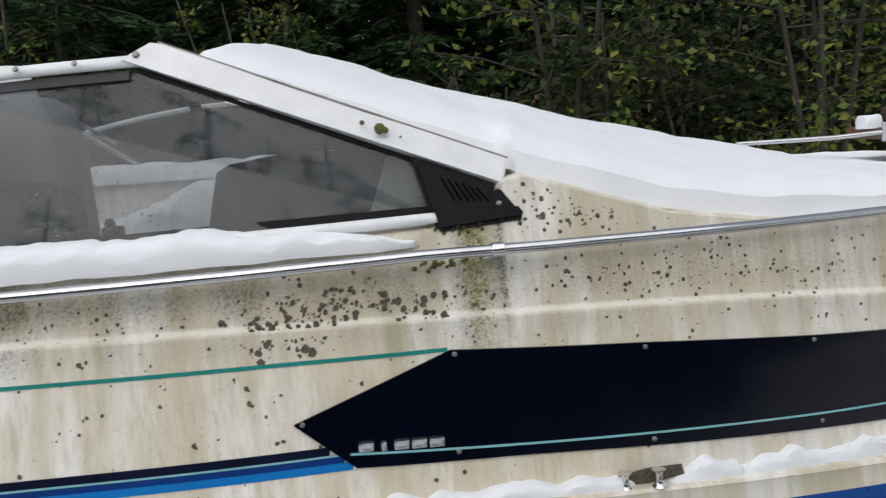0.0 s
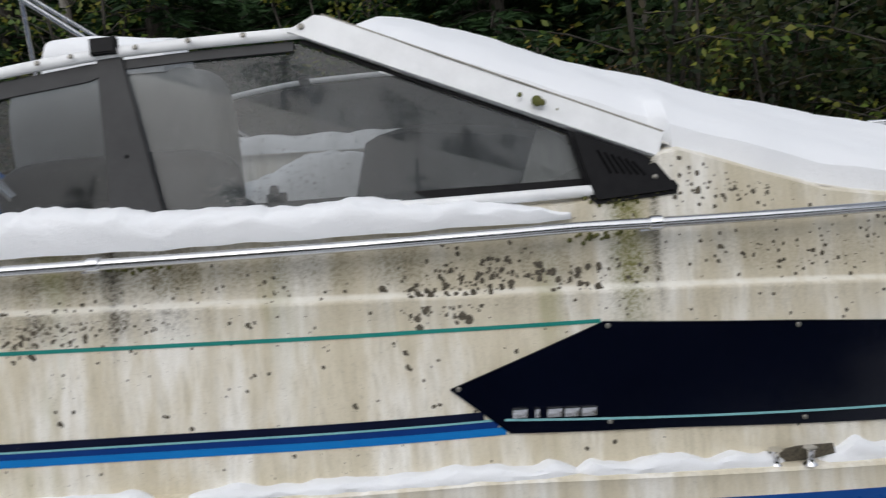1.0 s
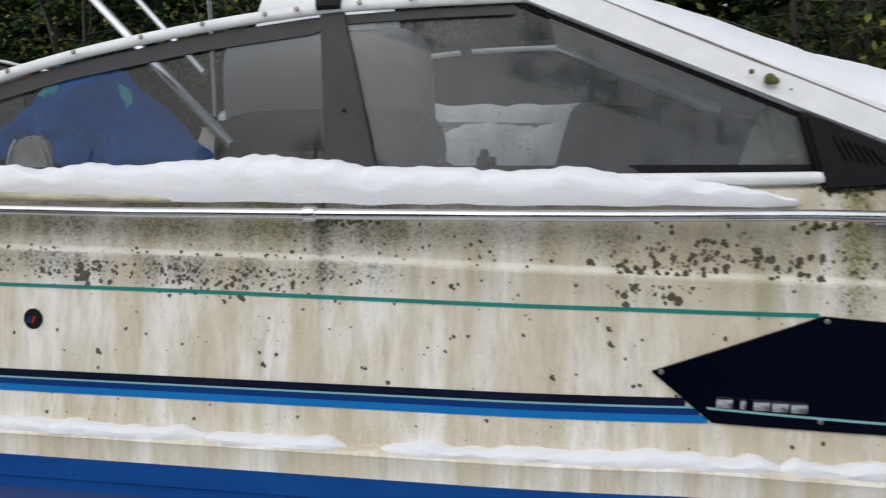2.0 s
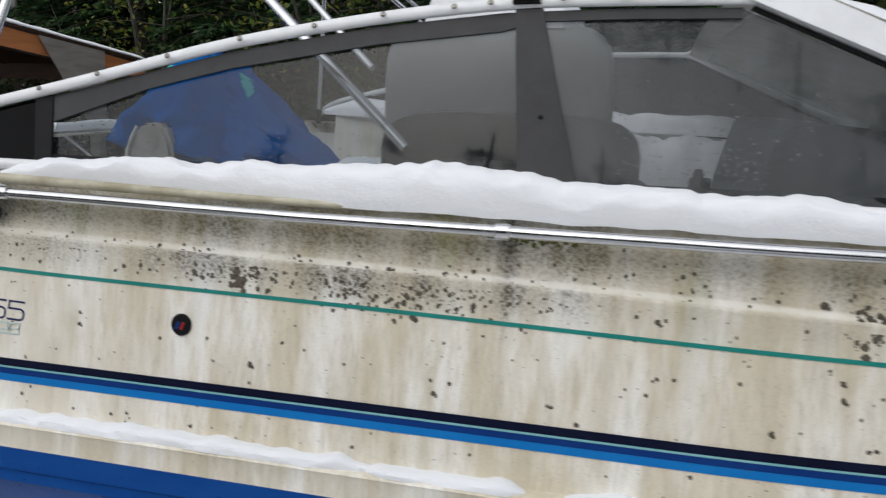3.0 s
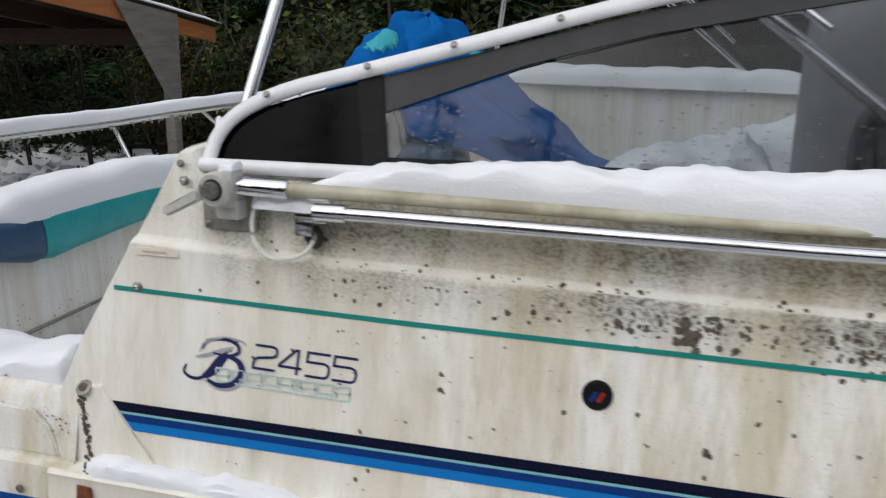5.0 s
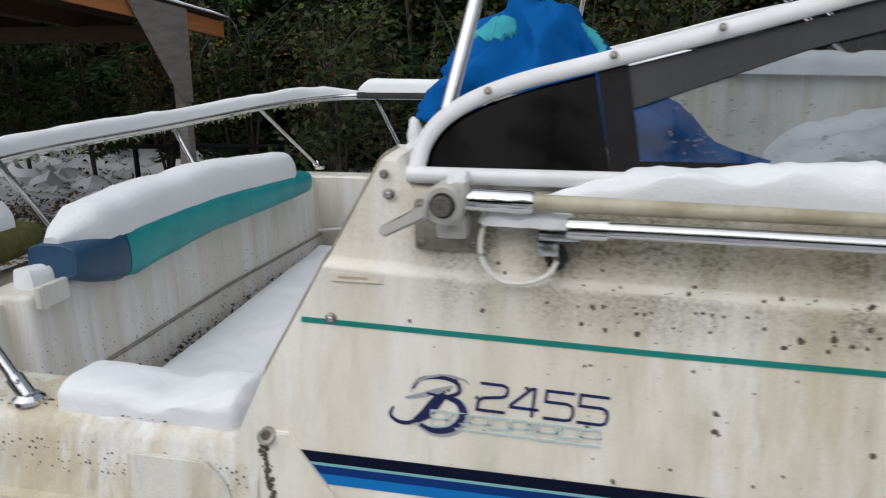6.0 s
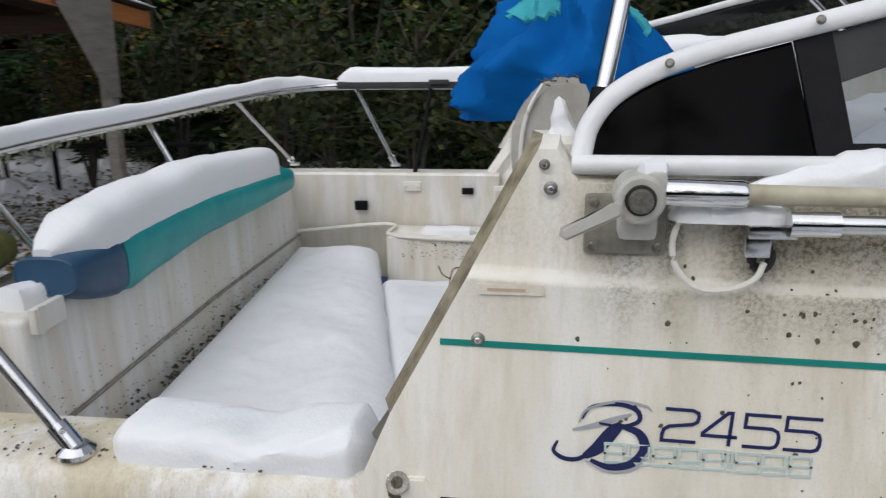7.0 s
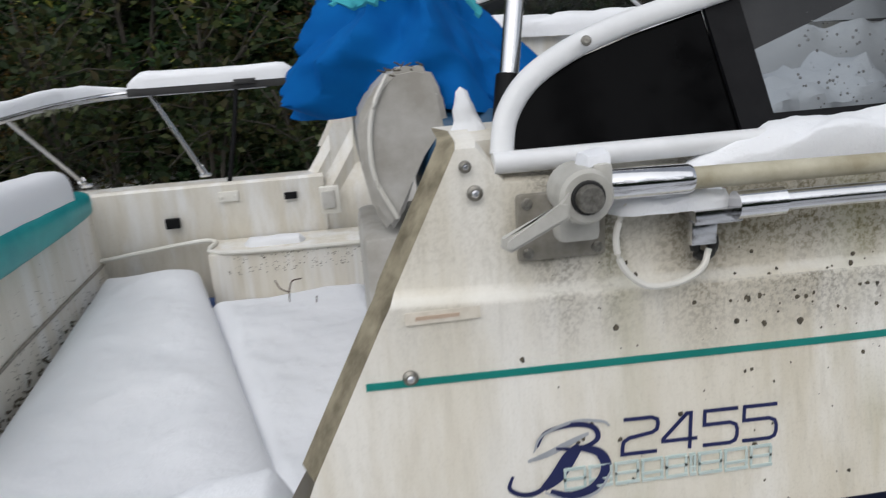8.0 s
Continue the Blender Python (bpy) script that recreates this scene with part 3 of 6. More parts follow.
def frame_z(x):
    return lerp_table(FRAME, x)


def wprism(bm, outline, out0, thick, bevel=0.0):
    """A plate lying in the raked window plane."""
    a = [window_at(x, z, out0) for x, z in outline]
    add_prism(bm, a, Vector((0, -0.94, 0.34)) * thick, bevel)


def build_window(far):
    side = boat
    fix = mirrored if far else (lambda b: b)
    bm = bmesh.new()
    path = smooth_path([window_at(x, z, 0.008) for x, z in FRAME], 5)
    add_tube(bm, path, 0.0145, 14, 0.7, up=(0, -0.94, 0.34))
    frame_ob = part("window_frame", fix(bm), ALU, side, "white aluminium window frame, rounded at the stern")
    bm = bmesh.new()
    add_tube(bm, [window_at(x, 1.691, 0.012) for x in spread(-2.550, 0.045, 20)], 0.0135, 12, up=(0, 0, 1))
    part("window_sill", fix(bm), ALU, side, "white aluminium sill tube")
    bm = bmesh.new()
    wprism(bm, [(-0.640, 2.098), (-0.566, 2.135), (-0.54, 2.130), (0.222, 1.803), (0.200, 1.748), (-0.59, 2.088)], -0.004, 0.026, 0.004)
    pillar = part("windscreen_pillar", fix(bm), ALU, side, "broad white windscreen pillar")
    bm = bmesh.new()
    add_tube(bm, [window_at(-0.55, 2.138, 0.012), window_at(-0.2, 1.988, 0.012), window_at(0.222, 1.808, 0.012)], 0.0022, 8)
    part("gasket", fix(bm), PLATE, pillar)
    bm = bmesh.new()
    wprism(bm, [(0.000, 1.826), (0.200, 1.742), (0.242, 1.684), (0.236, 1.668), (0.052, 1.660), (0.040, 1.670)], -0.01, 0.036, 0.008)
    vent = part("vent_cover", fix(bm), BLACK, side, "black plastic vent cover with slots")
    if not far:
        # slots are near-black rods; the shade of the recesses is in their colour
        for k in range(6):
            bm = bmesh.new()
            x = 0.062 + 0.0155 * k
            a, b = window_at(x, 1.775 - 0.006 * k, 0.0240), window_at(x + 0.026, 1.722 - 0.002 * k, 0.0240)
            add_tube(bm, [a, b], 0.0035, 6)
            part("dark_slot_rod", bm, SMOKED, vent)
        bm = bmesh.new()
        add_disc(bm, window_at(0.188, 1.706, 0.026), (0, -0.94, 0.34), 0.006, 0.003)
        part("screw", bm, SCREW, vent)
    # dark border of the panes
    bm = bmesh.new()
    top = [(x, frame_z(x) - 0.015) for x in spread(-2.24, -0.62, 24)]
    low = [(x, frame_z(x) - 0.055 + (0.018 if x > -1.1 else 0) - 0.10 * max(0, -1.95 - x)) for x in spread(-0.62, -2.24, 24)]
    wprism(bm, top + low, -0.006, 0.006)
    part("window_border", fix(bm), CHARCOAL, side)
    bm = bmesh.new()
    wprism(bm, [(-2.2, 1.722), (0.03, 1.722), (0.04, 1.698), (-2.2, 1.698)], -0.006, 0.006)
    part("window_border", fix(bm), BLACK, side)
    bm = bmesh.new()
    wprism(bm, [(-0.60, 2.088), (0.19, 1.752), (0.186, 1.746), (-0.606, 2.081)], -0.006, 0.007)
    part("window_border", fix(bm), BLACK, side)
    bm = bmesh.new()
    outline = [(-2.535, 1.705), (-2.515, 1.75), (-2.48, 1.782), (-2.43, 1.805), (-2.35, 1.83), (-2.262, 1.852), (-2.232, 1.705)]
    wprism(bm, outline, -0.010, 0.008)
    part("blank_panel", fix(bm), SMOKED, side, "glossy black blanking panel")
    bm = bmesh.new()
    wprism(bm, [(-2.262, 1.86), (-2.215, 1.872), (-2.185, 1.705), (-2.232, 1.705)], -0.004, 0.008)
    part("mullion", fix(bm), BLACK, side)
    bm = bmesh.new()
    wprism(bm, [(-1.092, 2.105), (-1.036, 2.108), (-0.925, 1.71), (-1.050, 1.71)], -0.002, 0.012, 0.003)
    pil = part("window_pillar", fix(bm), CHARCOAL, side, "charcoal pillar between the panes")
    bm = bmesh.new()
    wprism(bm, [(-1.097, 2.118), (-1.035, 2.120), (-1.033, 2.083), (-1.093, 2.081)], 0.012, 0.020, 0.003)
    part("pillar_clip", fix(bm), BLACK, pil)
    bm = bmesh.new()
    add_disc(bm, window_at(-1.012, 1.848, 0.011), (0, -0.94, 0.34), 0.005, 0.003)
    part("screw", fix(bm), BLACK, pil)
    for nm, outl in (("aft", [(-2.2, 1.70), (-2.2, 1.86)] + [(x, frame_z(x) - 0.02) for x in spread(-2.2, -1.07, 14)] + [(-1.0, 1.70)]),
                     ("fore", [(-1.0, 1.70), (-1.07, 2.07), (-0.62, 2.085), (0.0, 1.822), (0.04, 1.70)])):
        bm = bmesh.new()
        bm.faces.new([bm.verts.new(window_at(x, z, -0.008)) for x, z in outl])
        g = part("pane", fix(bm), GLASS if nm == "fore" else GLASS_CLEARER, side, "smoked glass pane, fogged and beaded with water", smooth=False)
        g.visible_shadow = False
    for x in (-2.425, -2.235, -2.08, -1.9, -1.72, -1.54, -1.38, -1.22, -1.14, -0.985, -0.86, -0.73):
        bm = bmesh.new()
        p = window_at(x, frame_z(x) - 0.002, 0.028)
        add_disc(bm, p, (0, -0.94, 0.34), 0.0065, 0.004)
        part("screw", fix(bm), SCREW, frame_ob)
    bm = bmesh.new()
    add_disc(bm, window_at(-0.596, 2.108, 0.022), (0, -0.94, 0.34), 0.008, 0.004)
    part("screw", fix(bm), SCREW, pillar)


build_window(False)
build_window(True)

# ---- ground ----
def build_ground():
    m, n, l = nodes_of("forest_ground")
    p = n["Principled BSDF"]
    c = mix(n, l, ramp(n, l, tex_noise(n, l, 1.3, 6, 0.7), 0.35, 0.65), (0.030, 0.022, 0.014, 1), (0.085, 0.055, 0.028, 1))
    c = mix(n, l, ramp(n, l, tex_noise(n, l, 18, 5, 0.7), 0.45, 0.7), c, (0.05, 0.06, 0.02, 1))
    s = ramp(n, l, maths(n, l, 'ADD', maths(n, l, 'MULTIPLY', tex_noise(n, l, 0.22, 3, 0.5, shift=2.0), 0.6), maths(n, l, 'MULTIPLY', tex_noise(n, l, 5, 5, 0.7), 0.4)), 0.45, 0.52)
    c = mix(n, l, s, c, (0.80, 0.82, 0.85, 1))
    l.new(c, p.inputs["Base Color"])
    set_in(p, Roughness=0.9)
    l.new(bump(n, l, tex_noise(n, l, 14, 6, 0.7), 0.8, 0.05), p.inputs["Normal"])
    bm = bmesh.new()

    def fn(u, v):
        a = (u * 2 - 1)
        b = (v * 2 - 1)
        x, y = 400 * a * abs(a) ** 2, 400 * b * abs(b) ** 2
        far = max(0.0, math.hypot(x, y - 3) - 9)
        z = 0.10 * wob(x, y, 0, 0.35) * min(1, far / 3) + 0.02 * wob(x, y, 4, 1.3)
        return Vector((x, y, z))
    add_grid(bm, fn, 110, 110)
    solo("ground", bm, m, "brown leaf litter and thin patchy snow", "ground", kind="structure")


build_ground()


# ---- inner liner, cockpit ----
def build_liner():
    for far in (False, True):
        bm = bmesh.new()

        def fn(u, v):
            x = -2.86 + u * 2.96
            z = 0.50 + v * (min(1.66, 1.25 + max(0, (x + 2.84)) / 0.53) - 0.50)
            return Vector((x, hull_y(x, z) + 0.075 + 0.09 * max(0, min(1, (1.25 - z) / 0.05)), z))
        add_grid(bm, fn, 30, 14)
        part("inner_liner", mirrored(bm) if far else bm, LINER, boat, "stained white cockpit liner")
    bm = bmesh.new()
    add_box(bm, (-2.96, 4.07, 0.745), (0.66, 0.24, 0.50), bevel=0.012)
    part("side_locker", bm, LINER, boat, "moulded side locker with a shelf")
    bm = bmesh.new()
    add_tube(bm, smooth_path([(-3.79, 4.165, 0.955), (-3.4, 4.16, 1.0), (-3.28, 4.13, 1.003), (-3.24, 3.955, 1.0), (-2.64, 3.95, 0.985)], 4), 0.010, 8)
    part("moulded_edge", bm, CLEAN, boat)
    # transom wall with a lower walk-through beside it
    bm = bmesh.new()
    add_box(bm, (-3.845, 3.20, 0.86), (0.16, 2.02, 0.76), Matrix.Rotation(radians(-1.5), 4, 'Y'), bevel=0.018, seg=3)
    add_box(bm, (-3.85, 1.98, 0.66), (0.22, 0.46, 0.64), bevel=0.02)
    part("transom_wall", bm, LINER, boat, "white moulded transom wall, mould-stained")
    bm = bmesh.new()
    add_tube(bm, [(-3.762, 2.20, 0.945), (-3.762, 3.2, 0.96), (-3.762, 4.17, 0.94)], 0.006, 6)
    part("hinge_seam", bm, PLATE, boat, "dirty seam across the transom wall")
    bm = bmesh.new()
    add_box(bm, (-3.755, 2.255, 1.235), (0.02, 0.115, 0.062), bevel=0.005)
    add_box(bm, (-3.747, 2.215, 1.235), (0.012, 0.018, 0.070), bevel=0.003)
    part("seat_clip", bm, CLEAN, boat)
    # fittings on the far side wall
    bm = bmesh.new()
    add_box(bm, (-3.45, 4.17, 1.09), (0.062, 0.02, 0.045), bevel=0.006)
    part("power_socket", bm, BLACK, boat, "black covered power socket")
    bm = bmesh.new()
    add_box(bm, (-2.945, 4.165, 1.165), (0.055, 0.012, 0.03), bevel=0.003)
    part("switch_plate", bm, BLACK, boat)
    bm = bmesh.new()
    add_box(bm, (-2.78, 4.12, 1.14), (0.085, 0.03, 0.12), bevel=0.008)
    box = part("stereo_cover", bm, CLEAN, boat, "small square white cover on the coaming")
    bm = bmesh.new()
    add_box(bm, (-2.785, 4.10, 1.145), (0.055, 0.012, 0.075), bevel=0.004)
    part("cover_pane", bm, VINYL_GREY, box)
    # benches under the snow
    bm = bmesh.new()
    add_prism(bm, [(-3.74, 4.14, 0.52), (-3.36, 4.10, 0.52), (-2.98, 2.35, 0.52), (-2.90, 1.82, 0.52), (-3.66, 1.82, 0.52)], (0, 0, 0.34))
    part("stern_bench", bm, VINYL_GREY, boat, "stern bench buried in snow")
    bm = bmesh.new()
    add_prism(bm, [(-3.22, 3.93, 0.52), (-2.66, 3.93, 0.52), (-2.45, 2.0, 0.52), (-2.80, 2.0, 0.52)], (0, 0, 0.27))
    part("cockpit_hatch", bm, LINER, boat)


build_liner()


def build_gunwale_fittings():
    # slanted moulding where the stripes end, with a rusty drain below
    bm = bmesh.new()
    y = lambda x, z: hull_y(x, z)
    pts = [(-2.80, 1.262), (-2.745, 1.262), (-2.728, 1.240), (-2.672, 1.180), (-2.635, 1.135), (-2.60, 1.108), (-2.775, 1.108), (-2.785, 1.18)]
    add_prism(bm, [(x, y(x, z) + 0.002, z) for x, z in pts], (0, -0.010, 0), 0.003)
    part("corner_moulding", bm, HULL, boat, "raised white corner moulding with cracked sealant")
    bm = bmesh.new()
    for k in range(60):
        f = k / 59
        x, z = -2.790 + 0.030 * f + random.gauss(0, 0.0035), 1.245 - 0.145 * f
        r = random.uniform(0.0015, 0.0055)
        add_disc(bm, (x, hull_y(x, z) - 0.0085 - (0.025 * max(0, f - 0.85) / 0.15), z), (random.uniform(-0.3, 0.3), -1, 0), r, r * 0.6, 6, 0.5)
    part("sealant_seam", bm, MOULD_AND_SHADE, boat)
    bm = bmesh.new()
    add_prism(bm, [(-2.765, 1.535, 1.082), (-2.735, 1.535, 1.080), (-2.728, 1.532, 1.03), (-2.740, 1.53, 0.985), (-2.752, 1.53, 1.0), (-2.768, 1.532, 1.04)], (0, -0.004, 0), 0.001)
    part("rust_stain", bm, RUST, boat, "rust run below a fitting")
    bm = bmesh.new()
    add_disc(bm, (-2.905, 1.535, 1.050), (0, -1, 0), 0.009, 0.005)
    part("screw", bm, SCREW, boat)
    # recessed field on the quarter
    bm = bmesh.new()
    add_prism(bm, [(-3.05, 1.588, 1.202), (-2.900, 1.588, 1.202), (-2.86, 1.584, 1.165), (-2.835, 1.576, 1.112), (-3.05, 1.576, 1.112)], (0, -0.007, 0), 0.003)
    part("quarter_moulding", bm, QUARTER, boat)
    # flush socket
    bm = bmesh.new()
    q = Matrix.Rotation(radians(-18), 4, 'Y')
    add_disc(bm, (-2.783, 1.600, 1.255), (-0.1, -0.7, 0.7), 0.017, 0.003, 14, 0.7)
    rim = part("flush_fitting", bm, SCREW, boat, "tarnished steel flush fitting")
    bm = bmesh.new()
    add_disc(bm, (-2.783, 1.597, 1.258), (-0.1, -0.7, 0.7), 0.009, 0.002, 10)
    part("fitting_core", bm, MOULD_AND_SHADE, rim)
    # screws on the coaming
    for x, z, r in ((-2.586, 1.697, 0.0075), (-2.577, 1.666, 0.0095), (-2.672, 1.4605, 0.0095)):
        bm = bmesh.new()
        add_disc(bm, (x, hull_y(x, z) - 0.001, z), (0, -1, 0), r, 0.006, 14)
        s = part("snap_stud", bm, SCREW, boat, "tarnished snap stud")
        bm = bmesh.new()
        add_disc(bm, (x, hull_y(x, z) - 0.006, z), (0, -1, 0), r * 0.5, 0.004, 10)
        part("stud_centre", bm, STEEL, s)
    bm = bmesh.new()
    add_prism(bm, [(x, hull_y(x, z) + 0.001, z) for x, z in ((-2.672, 1.523), (-2.583, 1.523), (-2.583, 1.537), (-2.672, 1.537))], (0, -0.0062, 0))
    lab = part("peeled_label", bm, plain("faded_label", (0.70, 0.65, 0.56), (0.60, 0.55, 0.46), 0.6, scale=60), boat, "faded rectangular label")
    bm = bmesh.new()
    add_box(bm, (-2.634, hull_y(-2.63, 1.530) - 0.0060, 1.530), (0.052, 0.001, 0.0045))
    part("print_bar", bm, plain("faint_print", (0.50, 0.36, 0.26), (0.56, 0.44, 0.34), 0.6), lab)
    # horn button
    bm = bmesh.new()
    x, z = -1.792, 1.358
    add_disc(bm, (x, hull_y(x, z) + 0.001, z), (0, -1, 0.15), 0.0255, 0.008, 24, 0.85)
    b = part("hull_badge", bm, BLACK, boat, "round black hull badge with red and blue marks")
    bm = bmesh.new()
    add_box(bm, (x - 0.006, hull_y(x, z) - 0.0085, z), (0.007, 0.002, 0.020), Matrix.Rotation(0.5, 4, 'Y'), 0.001)
    part("blue_mark", bm, ROYAL, b)
    bm = bmesh.new()
    add_box(bm, (x + 0.006, hull_y(x, z) - 0.0085, z), (0.007, 0.002, 0.020), Matrix.Rotation(0.5, 4, 'Y'), 0.001)
    part("red_mark", bm, plain("red_enamel", (0.35, 0.02, 0.02), (0.28, 0.015, 0.015), 0.3), b)
    # fairlead in the ledge of the topsides
    bm = bmesh.new()
    yy = hull_y(0.46, 1.06) - 0.02
    add_prism(bm, [(0.375, yy, 1.052), (0.40, yy, 1.078), (0.47, yy + 0.005, 1.088), (0.555, yy + 0.02, 1.083), (0.56, yy + 0.02, 1.060), (0.50, yy + 0.01, 1.052)], (0, -0.004, 0))
    part("broken_opening", bm, MOULD_AND_SHADE, boat, "dark broken gap in the rubbing strake")
    for x in (0.415, 0.492):
        bm = bmesh.new()
        add_tube(bm, [(x, yy - 0.012, 1.050), (x, yy - 0.012, 1.056), (x, yy - 0.012, 1.068), (x, yy - 0.012, 1.084), (x, yy - 0.012, 1.090)], [0.016, 0.010, 0.0075, 0.010, 0.016], 12)
        part("cleat_post", bm, CHROME, boat, "chrome cleat post")


build_gunwale_fittings()


def numeral_mesh(digit, x0, x1, z0, z1, lift, wide):
    """One squared, rounded numeral as a ribbon decal on the hull."""
    lines = {"2": [[(0, 1), (0.80, 1), (0.97, 0.93), (1, 0.80), (0.97, 0.64), (0.84, 0.56), (0.18, 0.46), (0.03, 0.36), (0, 0.20), (0, 0), (1, 0)]],
             "4": [[(0.78, -0.04), (0.78, 1.0), (0.66, 1.0), (0.0, 0.32), (0.0, 0.25), (1.0, 0.25)]],
             "5": [[(1, 1), (0.02, 1), (0.02, 0.60), (0.78, 0.60), (0.95, 0.52), (1, 0.38), (1, 0.20), (0.95, 0.06), (0.80, 0), (0, 0)]]}[digit]
    bm = bmesh.new()
    for pts in lines:
        p = [Vector((x0 + (x1 - x0) * (u + 0.10 * (v - 0.5)), z0 + (z1 - z0) * v)) for u, v in pts]
        cols = []
        for i, q in enumerate(p):
            a = (q - p[i - 1]).normalized() if i else (p[1] - q).normalized()
            b = (p[i + 1] - q).normalized() if i < len(p) - 1 else a
            m = (Vector((-a.y, a.x)) + Vector((-b.y, b.x)))
            m = m.normalized() / max(0.5, m.length / 2) * wide * 0.5
            cols.append([bm.verts.new((w.x, hull_y(w.x, w.y) - lift, w.y - 0.029 * (w.x - X_NUM))) for w in (q + m, q - m)])
        for a, b in zip(cols, cols[1:]):
            bm.faces.new((a[0], b[0], b[1], a[1]))
    return bm


X_NUM = -2.419


def build_lettering():
    ink = plain("navy_decal", (0.009, 0.014, 0.075), (0.014, 0.020, 0.10), 0.4)
    sil = plain("silver_decal", (0.50, 0.52, 0.55), (0.40, 0.42, 0.45), 0.35, 0.3)
    pale = plain("pale_green_decal", (0.50, 0.62, 0.60), (0.60, 0.68, 0.65), 0.5, scale=40)
    for k, digit in enumerate("2455"):
        x0 = X_NUM + 0.0525 * k
        part("model_numeral", numeral_mesh(digit, x0, x0 + 0.045, 1.333, 1.376, 0.0022, 0.0048), ink, boat, "navy numeral " + digit + " of the model number 2455", smooth=False)
    # faded second line as plain outlined bars
    word = None
    x = -2.497
    for k, w in enumerate((0.028, 0.030, 0.031, 0.028, 0.028, 0.008, 0.031, 0.031, 0.029)):
        bm = bmesh.new()
        z0, z1 = 1.299 - 0.0006 * k, 1.324 - 0.0006 * k
        for cx, cz, sx, sz in ((x + w / 2, z0, w, 0.0042), (x + w / 2, z1, w, 0.0042), (x + w / 2, (z0 + z1) / 2 - 0.004 * (k % 2), w, 0.0036), (x + 0.0015, (z0 + z1) / 2, 0.003, z1 - z0), (x + w - 0.0015, (z0 + z1) / 2, 0.003, z1 - z0)):
            add_box(bm, (cx, hull_y(cx, cz) - 0.0022, cz), (sx, 0.0014, sz))
        part("faded_bar", bm, pale, boat, "faded pale green decal bar", smooth=False)
        x += w + 0.0034
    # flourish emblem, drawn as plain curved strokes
    def stroke(pts, r, mt, lift):
        bm = bmesh.new()
        path = smooth_path([(x, hull_y(x, z) - lift, z) for x, z in pts], 6)
        n = len(path) - 1
        cols = []
        for i, p in enumerate(path):
            d = (path[min(i + 1, n)] - path[max(i - 1, 0)]).normalized()
            s = Vector((d.z, 0, -d.x))
            w = r * (0.3 + 0.7 * math.sin(math.pi * (0.08 + 0.84 * i / n)))
            cols.append((bm.verts.new(p + s * w), bm.verts.new(p - s * w)))
        for a, b in zip(cols, cols[1:]):
            bm.faces.new((a[0], b[0], b[1], a[1]))
        part("emblem_stroke", bm, mt, boat, smooth=False)
    stroke([(-2.560, 1.325), (-2.565, 1.310), (-2.548, 1.300), (-2.525, 1.304), (-2.500, 1.330), (-2.482, 1.352)], 0.0035, ink, 0.0022)
    stroke([(-2.523, 1.305), (-2.505, 1.318), (-2.487, 1.340), (-2.474, 1.352)], 0.010, ink, 0.0025)
    stroke([(-2.528, 1.357), (-2.515, 1.374), (-2.480, 1.379), (-2.455, 1.372), (-2.452, 1.357), (-2.475, 1.349), (-2.505, 1.352)], 0.0035, ink, 0.0028)
    stroke([(-2.475, 1.350), (-2.450, 1.340), (-2.443, 1.318), (-2.460, 1.297), (-2.490, 1.291), (-2.515, 1.300)], 0.0075, ink, 0.0031)
    stroke([(-2.532, 1.352), (-2.520, 1.371), (-2.480, 1.383), (-2.445, 1.379), (-2.435, 1.372)], 0.0022, sil, 0.0034)
    stroke([(-2.540, 1.341), (-2.515, 1.347), (-2.485, 1.358), (-2.462, 1.366)], 0.0042, sil, 0.0026)
    stroke([(-2.522, 1.300), (-2.490, 1.286), (-2.455, 1.293), (-2.436, 1.318)], 0.0022, sil, 0.0036)


build_lettering()


